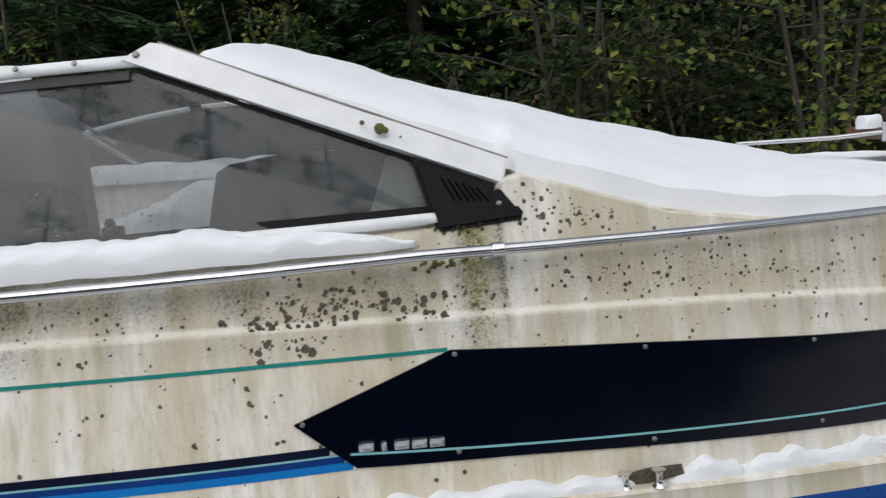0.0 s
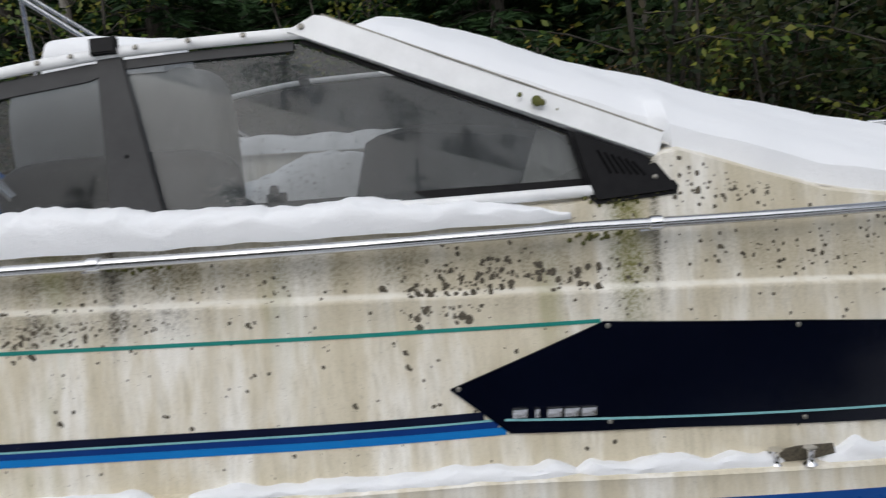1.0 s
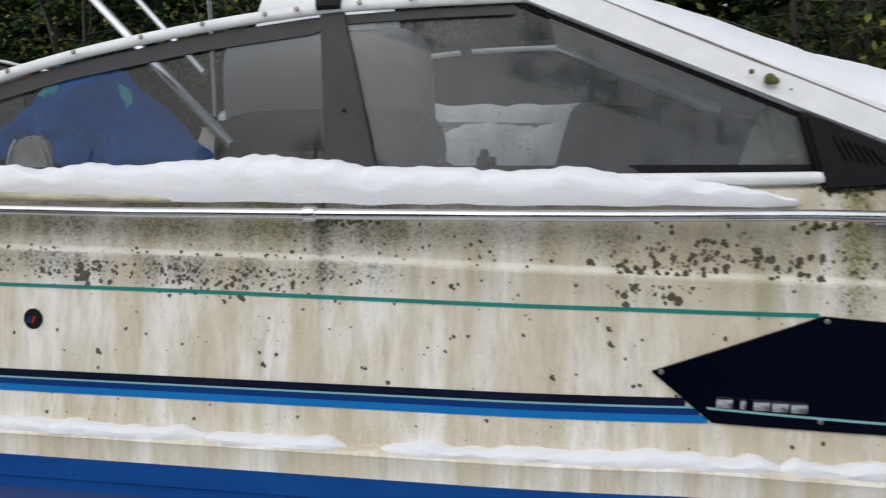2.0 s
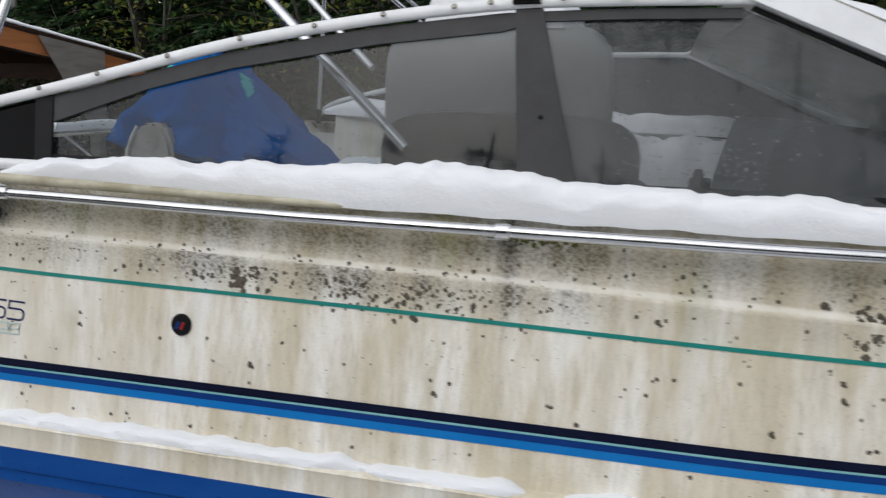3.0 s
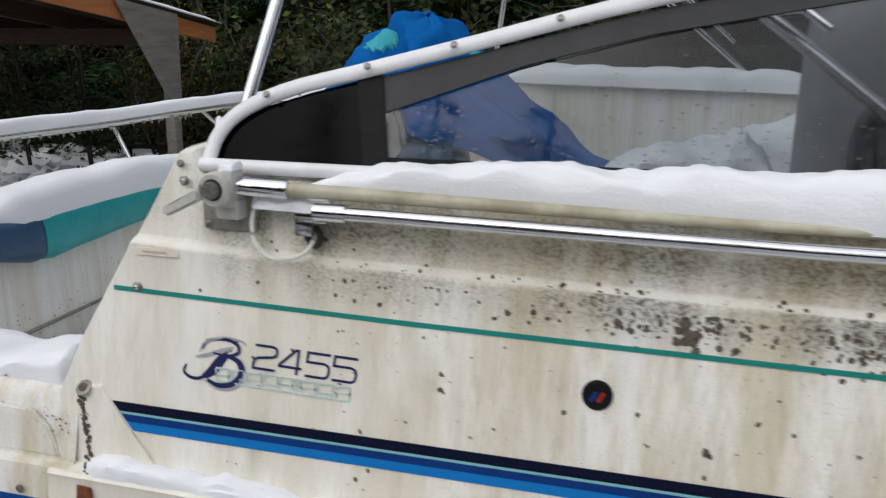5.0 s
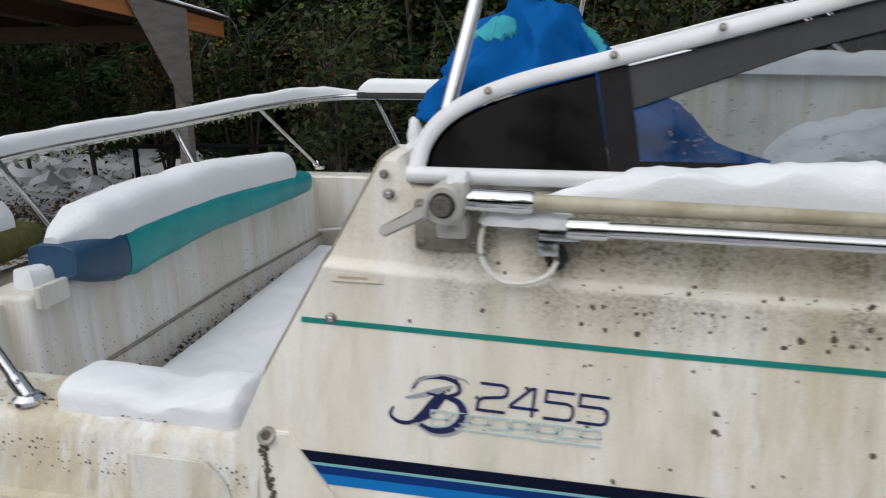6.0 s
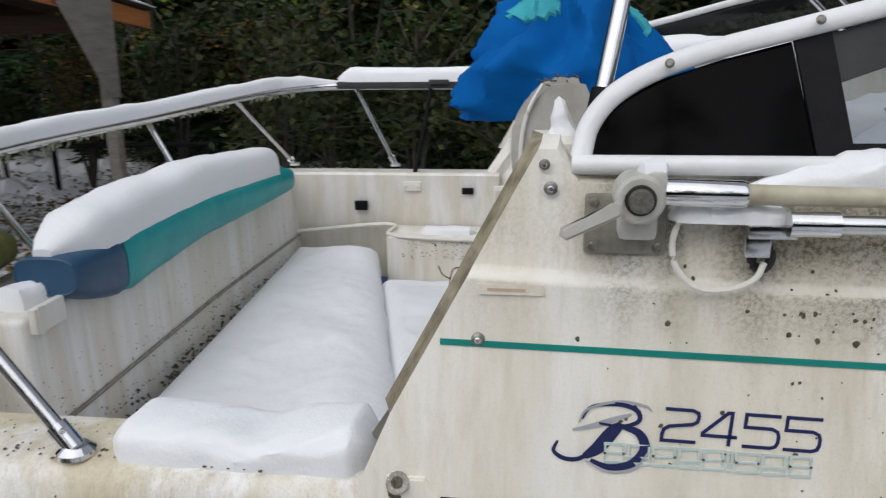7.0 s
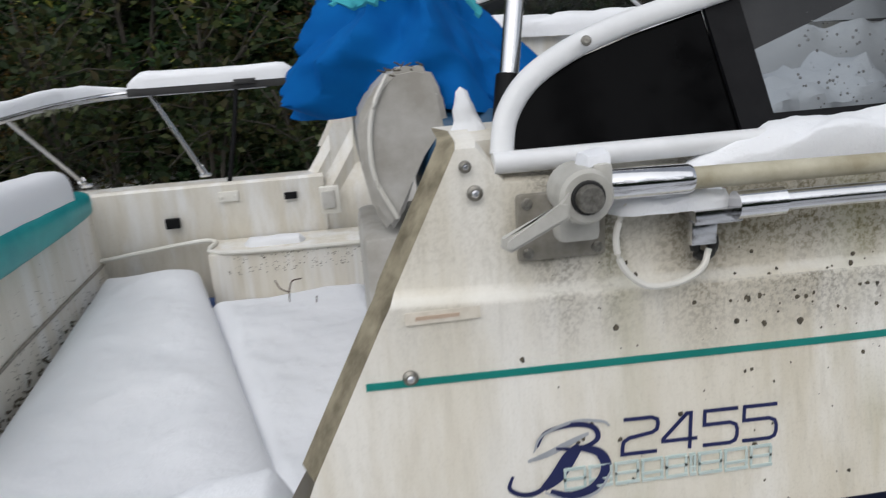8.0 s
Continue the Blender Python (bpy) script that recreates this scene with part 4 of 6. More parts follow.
# ---- grab rail along the side ----
def build_side_rail():
    rail = thing("grab_rail", "long stainless steel grab rail along the boat side", "rail", (-0.5, 1.62, 1.62))
    ry = lambda x: hull_y(x, 1.62) - 0.052
    rz = lambda x: 1.627 - 0.032 * max(0, x) + 0.009 * min(1, max(0, (-1.5 - x) / 0.7))
    xs = spread(-2.262, 2.7, 60)
    bm = bmesh.new()
    add_tube(bm, [(x, ry(x), rz(x)) for x in xs], 0.0125, 16)
    part("tube", bm, STEEL, rail)
    bm = bmesh.new()
    add_tube(bm, [(-2.286, ry(-2.3), rz(-2.3)), (-2.228, ry(-2.25), rz(-2.25))], 0.0165, 20)
    part("end_cap", bm, CHROME, rail, "chrome end cap")
    for x in (0.17, -1.06, 1.4):
        bm = bmesh.new()
        add_tube(bm, [(x - 0.016, ry(x), rz(x)), (x - 0.013, ry(x), rz(x)), (x + 0.013, ry(x), rz(x)), (x + 0.016, ry(x), rz(x))], [0.0135, 0.0165, 0.0165, 0.0135], 16)
        c = part("clamp", bm, CHROME, rail, "chrome rail clamp")
        bm = bmesh.new()
        add_box(bm, (x - 0.012, ry(x) + 0.030, rz(x) - 0.014), (0.045, 0.05, 0.010), bevel=0.002)
        part("clamp_foot", bm, STEEL, c)
    bm = bmesh.new()
    add_box(bm, (-2.300, ry(-2.3) + 0.030, 1.622), (0.060, 0.045, 0.018), bevel=0.003)
    add_box(bm, (-2.316, ry(-2.3) + 0.018, 1.603), (0.032, 0.014, 0.030), bevel=0.003)
    br = part("end_bracket", bm, STEEL, rail, "steel end bracket")
    bm = bmesh.new()
    c = Vector((-2.305, hull_y(-2.3, 1.585) - 0.012, 1.583))
    add_tube(bm, [c + Vector((math.cos(a) * 0.012, 0, math.sin(a) * 0.016)) for a in (2 * math.pi * k / 16 for k in range(17))], 0.0065, 8, caps=False)
    part("grommet", bm, RUBBER, br)
    cord = thing("antenna_cord", "stiff white cable looping below the antenna mount", "cable", (-2.36, 1.62, 1.58))
    bm = bmesh.new()
    add_tube(bm, smooth_path([(-2.303, c.y - 0.008, 1.578), (-2.315, c.y - 0.016, 1.558), (-2.345, c.y - 0.020, 1.545), (-2.385, c.y - 0.020, 1.545), (-2.413, c.y - 0.018, 1.570), (-2.420, c.y - 0.012, 1.605), (-2.410, c.y - 0.012, 1.640), (-2.398, c.y - 0.008, 1.660)], 6), 0.0042, 8)
    part("cable", bm, CLEAN, cord)


build_side_rail()


def build_antenna():
    ant = thing("laid_down_antenna", "whip antenna folded down on a ratchet mount", "antenna", (-2.47, 1.64, 1.6))
    y0 = hull_y(-2.48, 1.62)
    yh = y0 + 0.013
    bm = bmesh.new()
    add_box(bm, (-2.478, y0 - 0.004, 1.621), (0.108, 0.012, 0.082), bevel=0.006)
    pl = part("base_plate", bm, PLATE, ant, "grimy square base plate")
    for dx in (-0.042, 0.042):
        for dz in (-0.030, 0.030):
            bm = bmesh.new()
            add_disc(bm, (-2.478 + dx, y0 - 0.010, 1.621 + dz), (0, -1, 0), 0.007, 0.003)
            part("screw", bm, SCREW, pl)
    bm = bmesh.new()
    add_box(bm, (-2.465, yh - 0.030, 1.626), (0.050, 0.045, 0.040), bevel=0.010)
    add_box(bm, (-2.462, yh - 0.045, 1.648), (0.034, 0.04, 0.035), bevel=0.008)
    part("mount_body", bm, MOUNT, ant, "weathered grey nylon body")
    bm = bmesh.new()
    add_tube(bm, [(-2.468, yh - 0.028, 1.668), (-2.468, yh - 0.034, 1.668), (-2.468, yh - 0.085, 1.668), (-2.468, yh - 0.09, 1.668)], [0.026, 0.031, 0.031, 0.027], 24)
    add_box(bm, (-2.447, yh - 0.058, 1.687), (0.024, 0.045, 0.030), bevel=0.008)
    part("ratchet_head", bm, MOUNT, ant, "round ratchet head")
    bm = bmesh.new()
    add_disc(bm, (-2.468, yh - 0.0895, 1.668), (0, -1, 0), 0.0195, 0.003, 20, 0.95)
    part("bolt_ring", bm, RUBBER, ant, "dark ring round the bolt")
    bm = bmesh.new()
    add_disc(bm, (-2.468, yh - 0.0905, 1.668), (0, -1, 0), 0.0155, 0.014, 20, 0.9)
    bolt = part("bolt_cap", bm, SCREW, ant, "dull steel bolt cap")
    bm = bmesh.new()
    add_prism(bm, [(-2.490, yh - 0.086, 1.677), (-2.490, yh - 0.086, 1.649), (-2.556, yh - 0.086, 1.617), (-2.566, yh - 0.086, 1.623), (-2.564, yh - 0.086, 1.633), (-2.500, yh - 0.086, 1.663)], (0, -0.014, 0), 0.004)
    part("lever", bm, MOUNT, ant, "grey clamping lever")
    py = yh - 0.056
    bm = bmesh.new()
    add_tube(bm, [(-2.442, py, 1.672), (-2.434, py, 1.672), (-2.342, py - 0.002, 1.671), (-2.337, py - 0.002, 1.671)], [0.0165, 0.0175, 0.0175, 0.0155], 20)
    part("ferrule", bm, CHROME, ant, "polished steel ferrule")
    bm = bmesh.new()
    path = smooth_path([(-2.345, py - 0.002, 1.671), (-1.95, py + 0.008, 1.663), (-1.6, py + 0.020, 1.655), (-1.3, py + 0.040, 1.650), (-1.0, py + 0.065, 1.650)], 6)
    add_tube(bm, path, [0.0130 - 0.0085 * i / (len(path) - 1) for i in range(len(path))], 14)
    part("whip", bm, WHIP, ant, "yellowed fibreglass whip stained brown")


build_antenna()


# ---- stern rail ----
def build_stern_rail():
    rail = thing("stern_rail", "bent steel stern rail on raked posts, snow on top", "rail", (-3.8, 2.9, 1.25))
    top = [(-3.00, 4.315, 1.632), (-3.57, 4.31, 1.632), (-3.76, 4.16, 1.628), (-3.87, 3.86, 1.618), (-4.02, 3.30, 1.585), (-4.10, 2.80, 1.572), (-4.11, 2.42, 1.560), (-3.98, 2.02, 1.555), (-3.73, 1.76, 1.55), (-3.50, 1.68, 1.545)]
    path = smooth_path(top, 7)
    bm = bmesh.new()
    add_tube(bm, path, 0.0185, 12)
    part("top_tube", bm, STEEL, rail)
    posts = [((-3.30, 1.645, 1.25), (-3.56, 1.69, 1.545)), ((-3.81, 4.322, 1.26), (-3.90, 3.86, 1.605)), ((-3.31, 4.325, 1.26), (-3.49, 4.315, 1.63)), ((-3.875, 3.37, 1.24), (-4.065, 3.40, 1.575)), ((-3.99, 2.72, 1.10), (-4.105, 2.50, 1.56))]
    for a, b in posts:
        a, b = Vector(a), Vector(b)
        d = (b - a).normalized()
        bm = bmesh.new()
        r = 0.0125 if a.y < 2 else 0.0105
        add_tube(bm, [a, b], r, 12)
        p = part("post", bm, STEEL, rail)
        bm = bmesh.new()
        add_tube(bm, [a + Vector((0, 0, -0.006)), a + Vector((0, 0, 0.002)), a + Vector((0, 0, 0.010))], [0.030, 0.030, 0.020], 18)
        add_tube(bm, [a + d * 0.004, a + d * 0.05], r + 0.005, 14)
        add_disc(bm, a + d * 0.04 + Vector((0.012, -0.012, 0.006)), (0.4, -0.8, 0.4), 0.005, 0.006, 8)
        part("post_foot", bm, CHROME, p, "chrome post foot")
    bm = bmesh.new()
    for i in range(len(path)):
        if 12 < i < 42:
            for k in range(int(9 * max(0.0, 0.45 + wob(i * 0.37, 1, 2)))):
                q = path[i].lerp(path[i + 1], random.random()) + Vector((random.uniform(-0.02, 0.02), random.uniform(-0.02, 0.02), -0.016 - random.uniform(0, 0.010)))
                r = random.uniform(0.002, 0.008)
                add_tube(bm, [q + Vector((0, 0, r)), q, q + Vector((random.uniform(-0.012, 0.012), random.uniform(-0.01, 0.01), -random.uniform(0.002, 0.018)))], [r, r * 0.9, r * 0.3], 5)
    part("lichen_fringe", bm, LICHEN, rail, "pale lichen hanging under the tube")["kind"] = "stuff"
    # padded plank at the far end
    bm = bmesh.new()
    add_box(bm, (-3.21, 4.28, 1.640), (0.70, 0.10, 0.032), bevel=0.008)
    add_box(bm, (-3.08, 4.225, 1.655), (0.09, 0.03, 0.02), bevel=0.004)
    part("black_plank", bm, RUBBER, rail, "black padded plank")
    bm = bmesh.new()
    add_tube(bm, [(-3.205, 4.20, 1.20), (-3.15, 4.22, 1.45), (-3.12, 4.25, 1.63)], 0.010, 10)
    st = part("strut", bm, BLACK, rail, "black support strut")
    bm = bmesh.new()
    add_box(bm, (-3.205, 4.175, 1.185), (0.085, 0.025, 0.045), bevel=0.006)
    add_disc(bm, (-3.235, 4.162, 1.185), (0, -1, 0), 0.008, 0.004)
    add_disc(bm, (-3.175, 4.162, 1.185), (0, -1, 0), 0.008, 0.004)
    part("strut_foot", bm, CLEAN, st)
    bm = bmesh.new()
    snow_ridge(bm, [p + Vector((0, 0, 0.012)) for p in path[7:]], 0.031, 0.048, 12, 0.22, 5.0)
    solo("snow_on_rail", bm, SNOW, "soft ridge of snow along the stern rail", "snow")
    bm = bmesh.new()
    snow_ridge(bm, spread_points((-3.56, 4.28, 1.655), (-2.86, 4.28, 1.655), 26), 0.052, 0.062, 14, 0.15, 6.0, flat=0.6)
    solo("snow_on_plank", bm, SNOW, "thick loaf of snow on the black plank", "snow")


def spread_points(a, b, n):
    return [Vector(a).lerp(Vector(b), i / (n - 1)) for i in range(n)]


build_stern_rail()


def snow_quad(bm, c, thick, edge=0.10, nu=40, nv=40, bumpy=0.012, seed=0.0, wave=0.02, grit=0.0):
    """A blanket of snow over a four-cornered support, with rounded, ragged edges. c: far left, far right, near right, near left."""
    c = [Vector(p) for p in c]
    vs = []
    for i in range(nu):
        u = i / (nu - 1)
        row = []
        for j in range(nv):
            v = j / (nv - 1)
            p = (c[0] * (1 - u) + c[1] * u) * (1 - v) + (c[3] * (1 - u) + c[2] * u) * v
            lu, lv = (c[1] - c[0]).length, (c[3] - c[0]).length
            d = min(u * lu, (1 - u) * lu, v * lv, (1 - v) * lv)
            k = min(1.0, d / edge)
            h = thick * math.sqrt(max(0.0, 1 - (1 - k) ** 2))
            h *= 1 + 0.9 * wave / max(thick, 0.01) * wob(p.x + seed, p.y, 0, 4.0) * k
            h += bumpy * wob(p.x + seed, p.y, 3, 14) * k + grit * (wob(p.x, p.y + seed, 5, 34) + 0.6 * wob(p.x, p.y, 9, 70)) * k
            h -= 5 * grit * max(0.0, wob(p.x, p.y + seed, 12, 6) - 0.25) * k
            if d < 1e-6:
                q = Vector((wob(p.x, p.y, 7, 9), wob(p.x, p.y, 17, 9), 0)) * wave * 0.5
                p = p + q
            row.append(bm.verts.new(p + Vector((0, 0, h))))
        vs.append(row)
    for a, b in zip(vs, vs[1:]):
        for j in range(nv - 1):
            bm.faces.new((a[j], b[j], b[j + 1], a[j + 1]))
    loop = [vs[i][0] for i in range(nu)] + [vs[-1][j] for j in range(1, nv)] + [vs[i][-1] for i in range(nu - 2, -1, -1)] + [vs[0][j] for j in range(nv - 2, 0, -1)]
    low = [bm.verts.new(v.co - Vector((0, 0, 0.012))) for v in loop]
    n = len(loop)
    for k in range(n):
        bm.faces.new((loop[k], loop[(k + 1) % n], low[(k + 1) % n], low[k]))
    bm.faces.new(low)


# ---- stern cushion ----
def build_cushion():
    cu = thing("stern_cushion", "teal and navy vinyl bolster cushion along the transom", "cushion", (-3.75, 3.0, 1.2))
    mid = [(2.27, 1.318), (2.42, 1.285), (2.56, 1.268), (3.08, 1.290), (3.90, 1.266)]
    tall = [(2.27, 0.040), (2.40, 0.068), (2.56, 0.088), (3.08, 0.074), (3.90, 0.053)]

    def roll(y0, y1, n):
        return [(-3.772 - 0.02 * math.sin(3.1 * (y - 2.2)) - 0.06 * max(0, 2.45 - y), y, lerp_table(mid, y)) for y in spread(y0, y1, n)]

    def body(pts, r0):
        bm = bmesh.new()
        rings = []
        for i, p in enumerate(pts):
            ring = []
            for k in range(18):
                a = 2 * math.pi * k / 18
                cx, sz = math.cos(a), math.sin(a)
                cx, sz = math.copysign(abs(cx) ** 0.6, cx), math.copysign(abs(sz) ** 0.6, sz)
                w = 1 + 0.03 * wob(p[1] * 9, k, 2)
                e = 1.0 if 0 < i < len(pts) - 1 else 0.9
                ring.append(bm.verts.new((p[0] + cx * 0.088 * w * e * r0, p[1], p[2] + sz * lerp_table(tall, p[1]) * w * e)))
            rings.append(ring)
        for a, b in zip(rings, rings[1:]):
            for k in range(18):
                bm.faces.new((a[k], b[k], b[(k + 1) % 18], a[(k + 1) % 18]))
        bm.faces.new(rings[0][::-1])
        bm.faces.new(rings[-1])
        return bm
    part("teal_cover", body(roll(2.56, 3.90, 36), 1.0), VINYL_TEAL, cu, "teal vinyl cover, creased")
    part("navy_panel", body(roll(2.31, 2.555, 9), 0.99), VINYL_NAVY, cu, "navy vinyl panel")
    bm = bmesh.new()
    p = roll(2.312, 2.312, 2)[0]
    add_tube(bm, [(p[0] + 0.080 * math.copysign(abs(math.cos(a)) ** 0.6, math.cos(a)), p[1], p[2] + 0.046 * math.copysign(abs(math.sin(a)) ** 0.6, math.sin(a))) for a in (2 * math.pi * k / 24 for k in range(25))], 0.0035, 6, caps=False)
    part("piping", bm, VINYL_NAVY, cu)
    bm = bmesh.new()
    pts = [(x - 0.014, y, z + 0.75 * lerp_table(tall, y)) for x, y, z in roll(2.33, 3.86, 34)]
    snow_ridge(bm, pts, 0.088, [0.105 + 0.030 * math.sin(math.pi * i / 40) - 0.0006 * i for i in range(34)], 16, 0.10, 5.0, flat=0.3)
    solo("snow_on_cushion", bm, SNOW, "thick rounded snow loaf on the teal cushion", "snow")


build_cushion()


# ---- snow in the cockpit and on the boat ----
def build_snow():
    bm = bmesh.new()
    snow_quad(bm, [(-3.765, 4.10, 0.84), (-3.34, 4.02, 0.87), (-2.80, 1.86, 0.86), (-3.675, 1.86, 0.82)], 0.085, 0.11, 80, 130, 0.006, 1.0, 0.030, 0.0006)
    solo("snow_on_bench", bm, SNOW, "deep smooth snow on the stern bench", "snow")
    bm = bmesh.new()
    snow_quad(bm, [(-3.28, 3.72, 0.80), (-2.66, 3.72, 0.82), (-2.40, 2.00, 0.78), (-2.88, 2.00, 0.78)], 0.095, 0.09, 70, 110, 0.006, 5.0, 0.030, 0.0006)
    solo("snow_on_hatch", bm, SNOW, "snow blanket on the cockpit hatch", "snow")
    bm = bmesh.new()
    pts = spread_points((-3.262, 1.705, 1.235), (-2.825, 1.700, 1.238), 60)
    snow_ridge(bm, pts, 0.075, [0.056 + (0.016 * (i - 44) / 15 if i > 44 else 0) - 0.016 * math.exp(-((i - 34) / 6) ** 2) for i in range(60)], 22, 0.18, 9.0, flat=0.75, seed=3.0)
    solo("snow_on_gunwale", bm, SNOW, "cut-off block of snow on the gunwale", "snow")
    bm = bmesh.new()
    snow_ridge(bm, spread_points((-3.86, 2.25, 1.236), (-3.82, 2.37, 1.236), 9), 0.05, 0.07, 12, 0.3, 9.0, seed=6.0)
    solo("snow_clump", bm, SNOW, "clump of snow on the transom corner", "snow")
    bm = bmesh.new()
    snow_ridge(bm, spread_points((-3.96, 1.90, 0.965), (-3.86, 2.14, 0.968), 12), 0.10, 0.10, 12, 0.3, 7.0, seed=8.0)
    solo("snow_clump", bm, SNOW, "heap of snow in the stern walk-through", "snow")
    bm = bmesh.new()
    snow_ridge(bm, spread_points((-3.15, 4.05, 0.995), (-2.90, 4.05, 0.995), 12), 0.045, 0.03, 10, 0.3, 9.0, seed=2.0)
    solo("snow_clump", bm, SNOW, "thin drift of snow on the locker shelf", "snow")
    bm = bmesh.new()

    def tuft(u, v):
        a, h = 2 * math.pi * u, v
        r = lerp_table([(0, 0.034), (0.25, 0.026), (0.5, 0.015), (0.8, 0.011), (0.95, 0.007), (1, 0.0005)], h) * (1 + 0.35 * wob(math.cos(a) * 1.5, math.sin(a) * 1.5, h * 4))
        return Vector((-2.556 + math.cos(a) * r - 0.012 * h, 1.80 + math.sin(a) * r * 0.7, 1.70 + 0.078 * h))
    add_grid(bm, tuft, 17, 14)
    solo("snow_tuft", bm, SNOW, "small melting spike of snow at the coaming", "snow")
    # dark flecks in the mould colour paint the gap's shade along the bench
    bm = bmesh.new()
    for k in range(140):
        y = random.uniform(2.1, 4.0)
        p = Vector((-3.745 + random.gauss(0, 0.018), y, 0.835 + random.gauss(0, 0.02)))
        d = Vector((random.uniform(-1, 1), random.uniform(-1, 1), random.uniform(-0.4, 0.6))).normalized() * random.uniform(0.01, 0.03)
        add_tube(bm, [p, p + d], [0.006, 0.002], 4)
    solo("gap_shade_flecks", bm, MOULD_AND_SHADE, "dark flecks standing in for shade in the gap along the bench", "debris", kind="stuff")
    # side deck
    tops = [(-2.44, 1.652), (-2.40, 1.664), (-2.32, 1.672), (-2.25, 1.690), (-2.16, 1.714), (-2.0, 1.722), (-1.9, 1.726), (-1.6, 1.726), (-1.4, 1.738), (-1.2, 1.744), (-1.05, 1.742), (-0.93, 1.722), (-0.8, 1.722), (-0.62, 1.715), (-0.45, 1.718), (-0.33, 1.702), (-0.2, 1.690), (-0.06, 1.672), (0.0, 1.655)]
    bm = bmesh.new()
    n = 300

    def fn(u, v):
        x = -2.44 + u * 2.43
        t = lerp_table(tops, x) + 0.012 * wob(x, 0, 0, 7) + 0.007 * abs(wob(x, 2, 0, 19)) - 0.010 * max(0, wob(x, 9, 1, 11) - 0.35)
        e = min(1.0, (x + 2.44) / 0.12, (0.0 - x) / 0.10)
        e = max(0.0, e) ** 0.5
        low = 1.636 + 0.006 * wob(x, 5, 0, 9) + (0.022 if x < -2.0 else 0.022 * max(0, (-1.5 - x) / 0.5))
        t = max(t, low + 0.01)
        yo = hull_y(x, low) - 0.022 * e + 0.012 * (1 - e) + 0.010 * wob(x, 8, 0, 6) + (0.016 * min(1, max(0, (-1.3 - x) / 0.4)))
        yi = window_at(x, t, 0.012).y + 0.02
        a = math.pi * 0.5 * v
        if v < 0.04:
            return Vector((x, yi, low))
        bulge = 1 + 0.18 * wob(x, v * 0.6, 4, 8)
        y = yi + (yo - yi) * math.cos(a * 0.98) ** 0.55
        z = low + (t - low) * math.sin(a) ** 0.8 * (0.92 + 0.08 * bulge)
        return Vector((x, y - 0.008 * math.sin(2 * a) * bulge, z + (0.016 * wob(x, v * 0.13, 9, 13) + 0.004 * wob(x, v * 0.13, 3, 30)) * math.sin(2 * a) + 0.004 * wob(x, 7, 2, 33) * v))
    add_grid(bm, fn, n, 26)
    solo("snow_on_side_deck", bm, SNOW, "lumpy snow bank below the side windows", "snow")
    # ledge of the topsides
    for x0, x1, h in ((-2.775, -2.30, 0.040), (-2.36, -1.30, 0.032), (-1.33, -0.98, 0.020), (-0.90, -0.03, 0.030), (-0.04, 0.44, 0.044), (0.52, 0.72, 0.052), (0.68, 1.45, 0.050)):
        bm = bmesh.new()
        k = int((x1 - x0) / 0.012) + 6
        pts = [Vector((x, hull_y(x, 1.1) - 0.014, 1.100 + drop(x) - 0.002)) for x in spread(x0, x1, k)]
        snow_ridge(bm, pts, 0.024, [h * max(0.12, 0.66 + 0.55 * wob(p.x * 5, 0, 1) + 0.35 * wob(p.x * 17, 3, 1)) for p in pts], 12, 0.40, 12.0, seed=x0)
        solo("snow_on_ledge", bm, SNOW, "thin uneven snow lying on the hull ledge", "snow", "snow along the hull ledge")
    # foredeck
    thick = 0.062

    def deck(u, v):
        x = -0.52 + u * 3.6
        t = lerp_table(TOP_EDGE, x) + 0.012 if x > 0.22 else lerp_table([(-0.62, 2.135), (0.22, 1.80)], x)
        y0 = hull_y(x, t) + (0.012 if x > 0.22 else 0.0) if x > 0.22 else window_at(x, t).y + 0.045
        y0 += 0.016 * wob(x, 0, 3, 6) + 0.008 * wob(x, 4, 3, 21)
        c = max(lerp_table(CREST, x) + thick * 0.9, t + 0.04)
        s = v * 2 - 1
        half = max(0.03, YC - y0)
        inn = (1 - abs(s)) * half
        e = min(1.0, inn / 0.12)
        r = math.sqrt(max(0.0, 1 - (1 - e) ** 2))
        if inn < 1e-6:
            half -= 0.022
        base = t + (c - thick - t) * (1 - abs(s) ** 2.4)
        ends = min(1.0, max(0.0, u) / 0.02) ** 0.5
        bumps = 0.014 * wob(x, s * half, 0, 3.2) + 0.006 * wob(x, s * half, 5, 11)
        return Vector((x, YC + s * half, base - 0.020 + 0.006 * wob(x, s, 2, 9) + ((thick + 0.014) * r + bumps * r) * ends))
    bm = bmesh.new()
    add_grid(bm, deck, 110, 70)
    solo("snow_on_foredeck", bm, SNOW, "thick smooth snow over windscreen and foredeck", "snow")
    bm = bmesh.new()
    snow_ridge(bm, spread_points((-2.470, 1.632, 1.697), (-2.432, 1.634, 1.701), 7), 0.020, 0.014, 10, 0.3, 20.0)
    solo("snow_mound", bm, SNOW, "dab of snow on the antenna mount", "snow")
    bm = bmesh.new()
    snow_ridge(bm, spread_points((-2.425, 1.660, 1.632), (-2.275, 1.660, 1.630), 16), 0.026, [0.020 + 0.012 * math.sin(i * 0.5) ** 2 for i in range(16)], 12, 0.4, 16.0, seed=9.0)
    solo("snow_mound", bm, SNOW, "wet snow clinging below the antenna ferrule", "snow")
    # far side, seen through the panes
    bm = bmesh.new()
    pts = spread_points((-2.43, 4.06, 1.765), (-0.20, 4.06, 1.725), 70)
    snow_ridge(bm, pts, 0.075, 0.085, 12, 0.35, 5.0, seed=11.0)
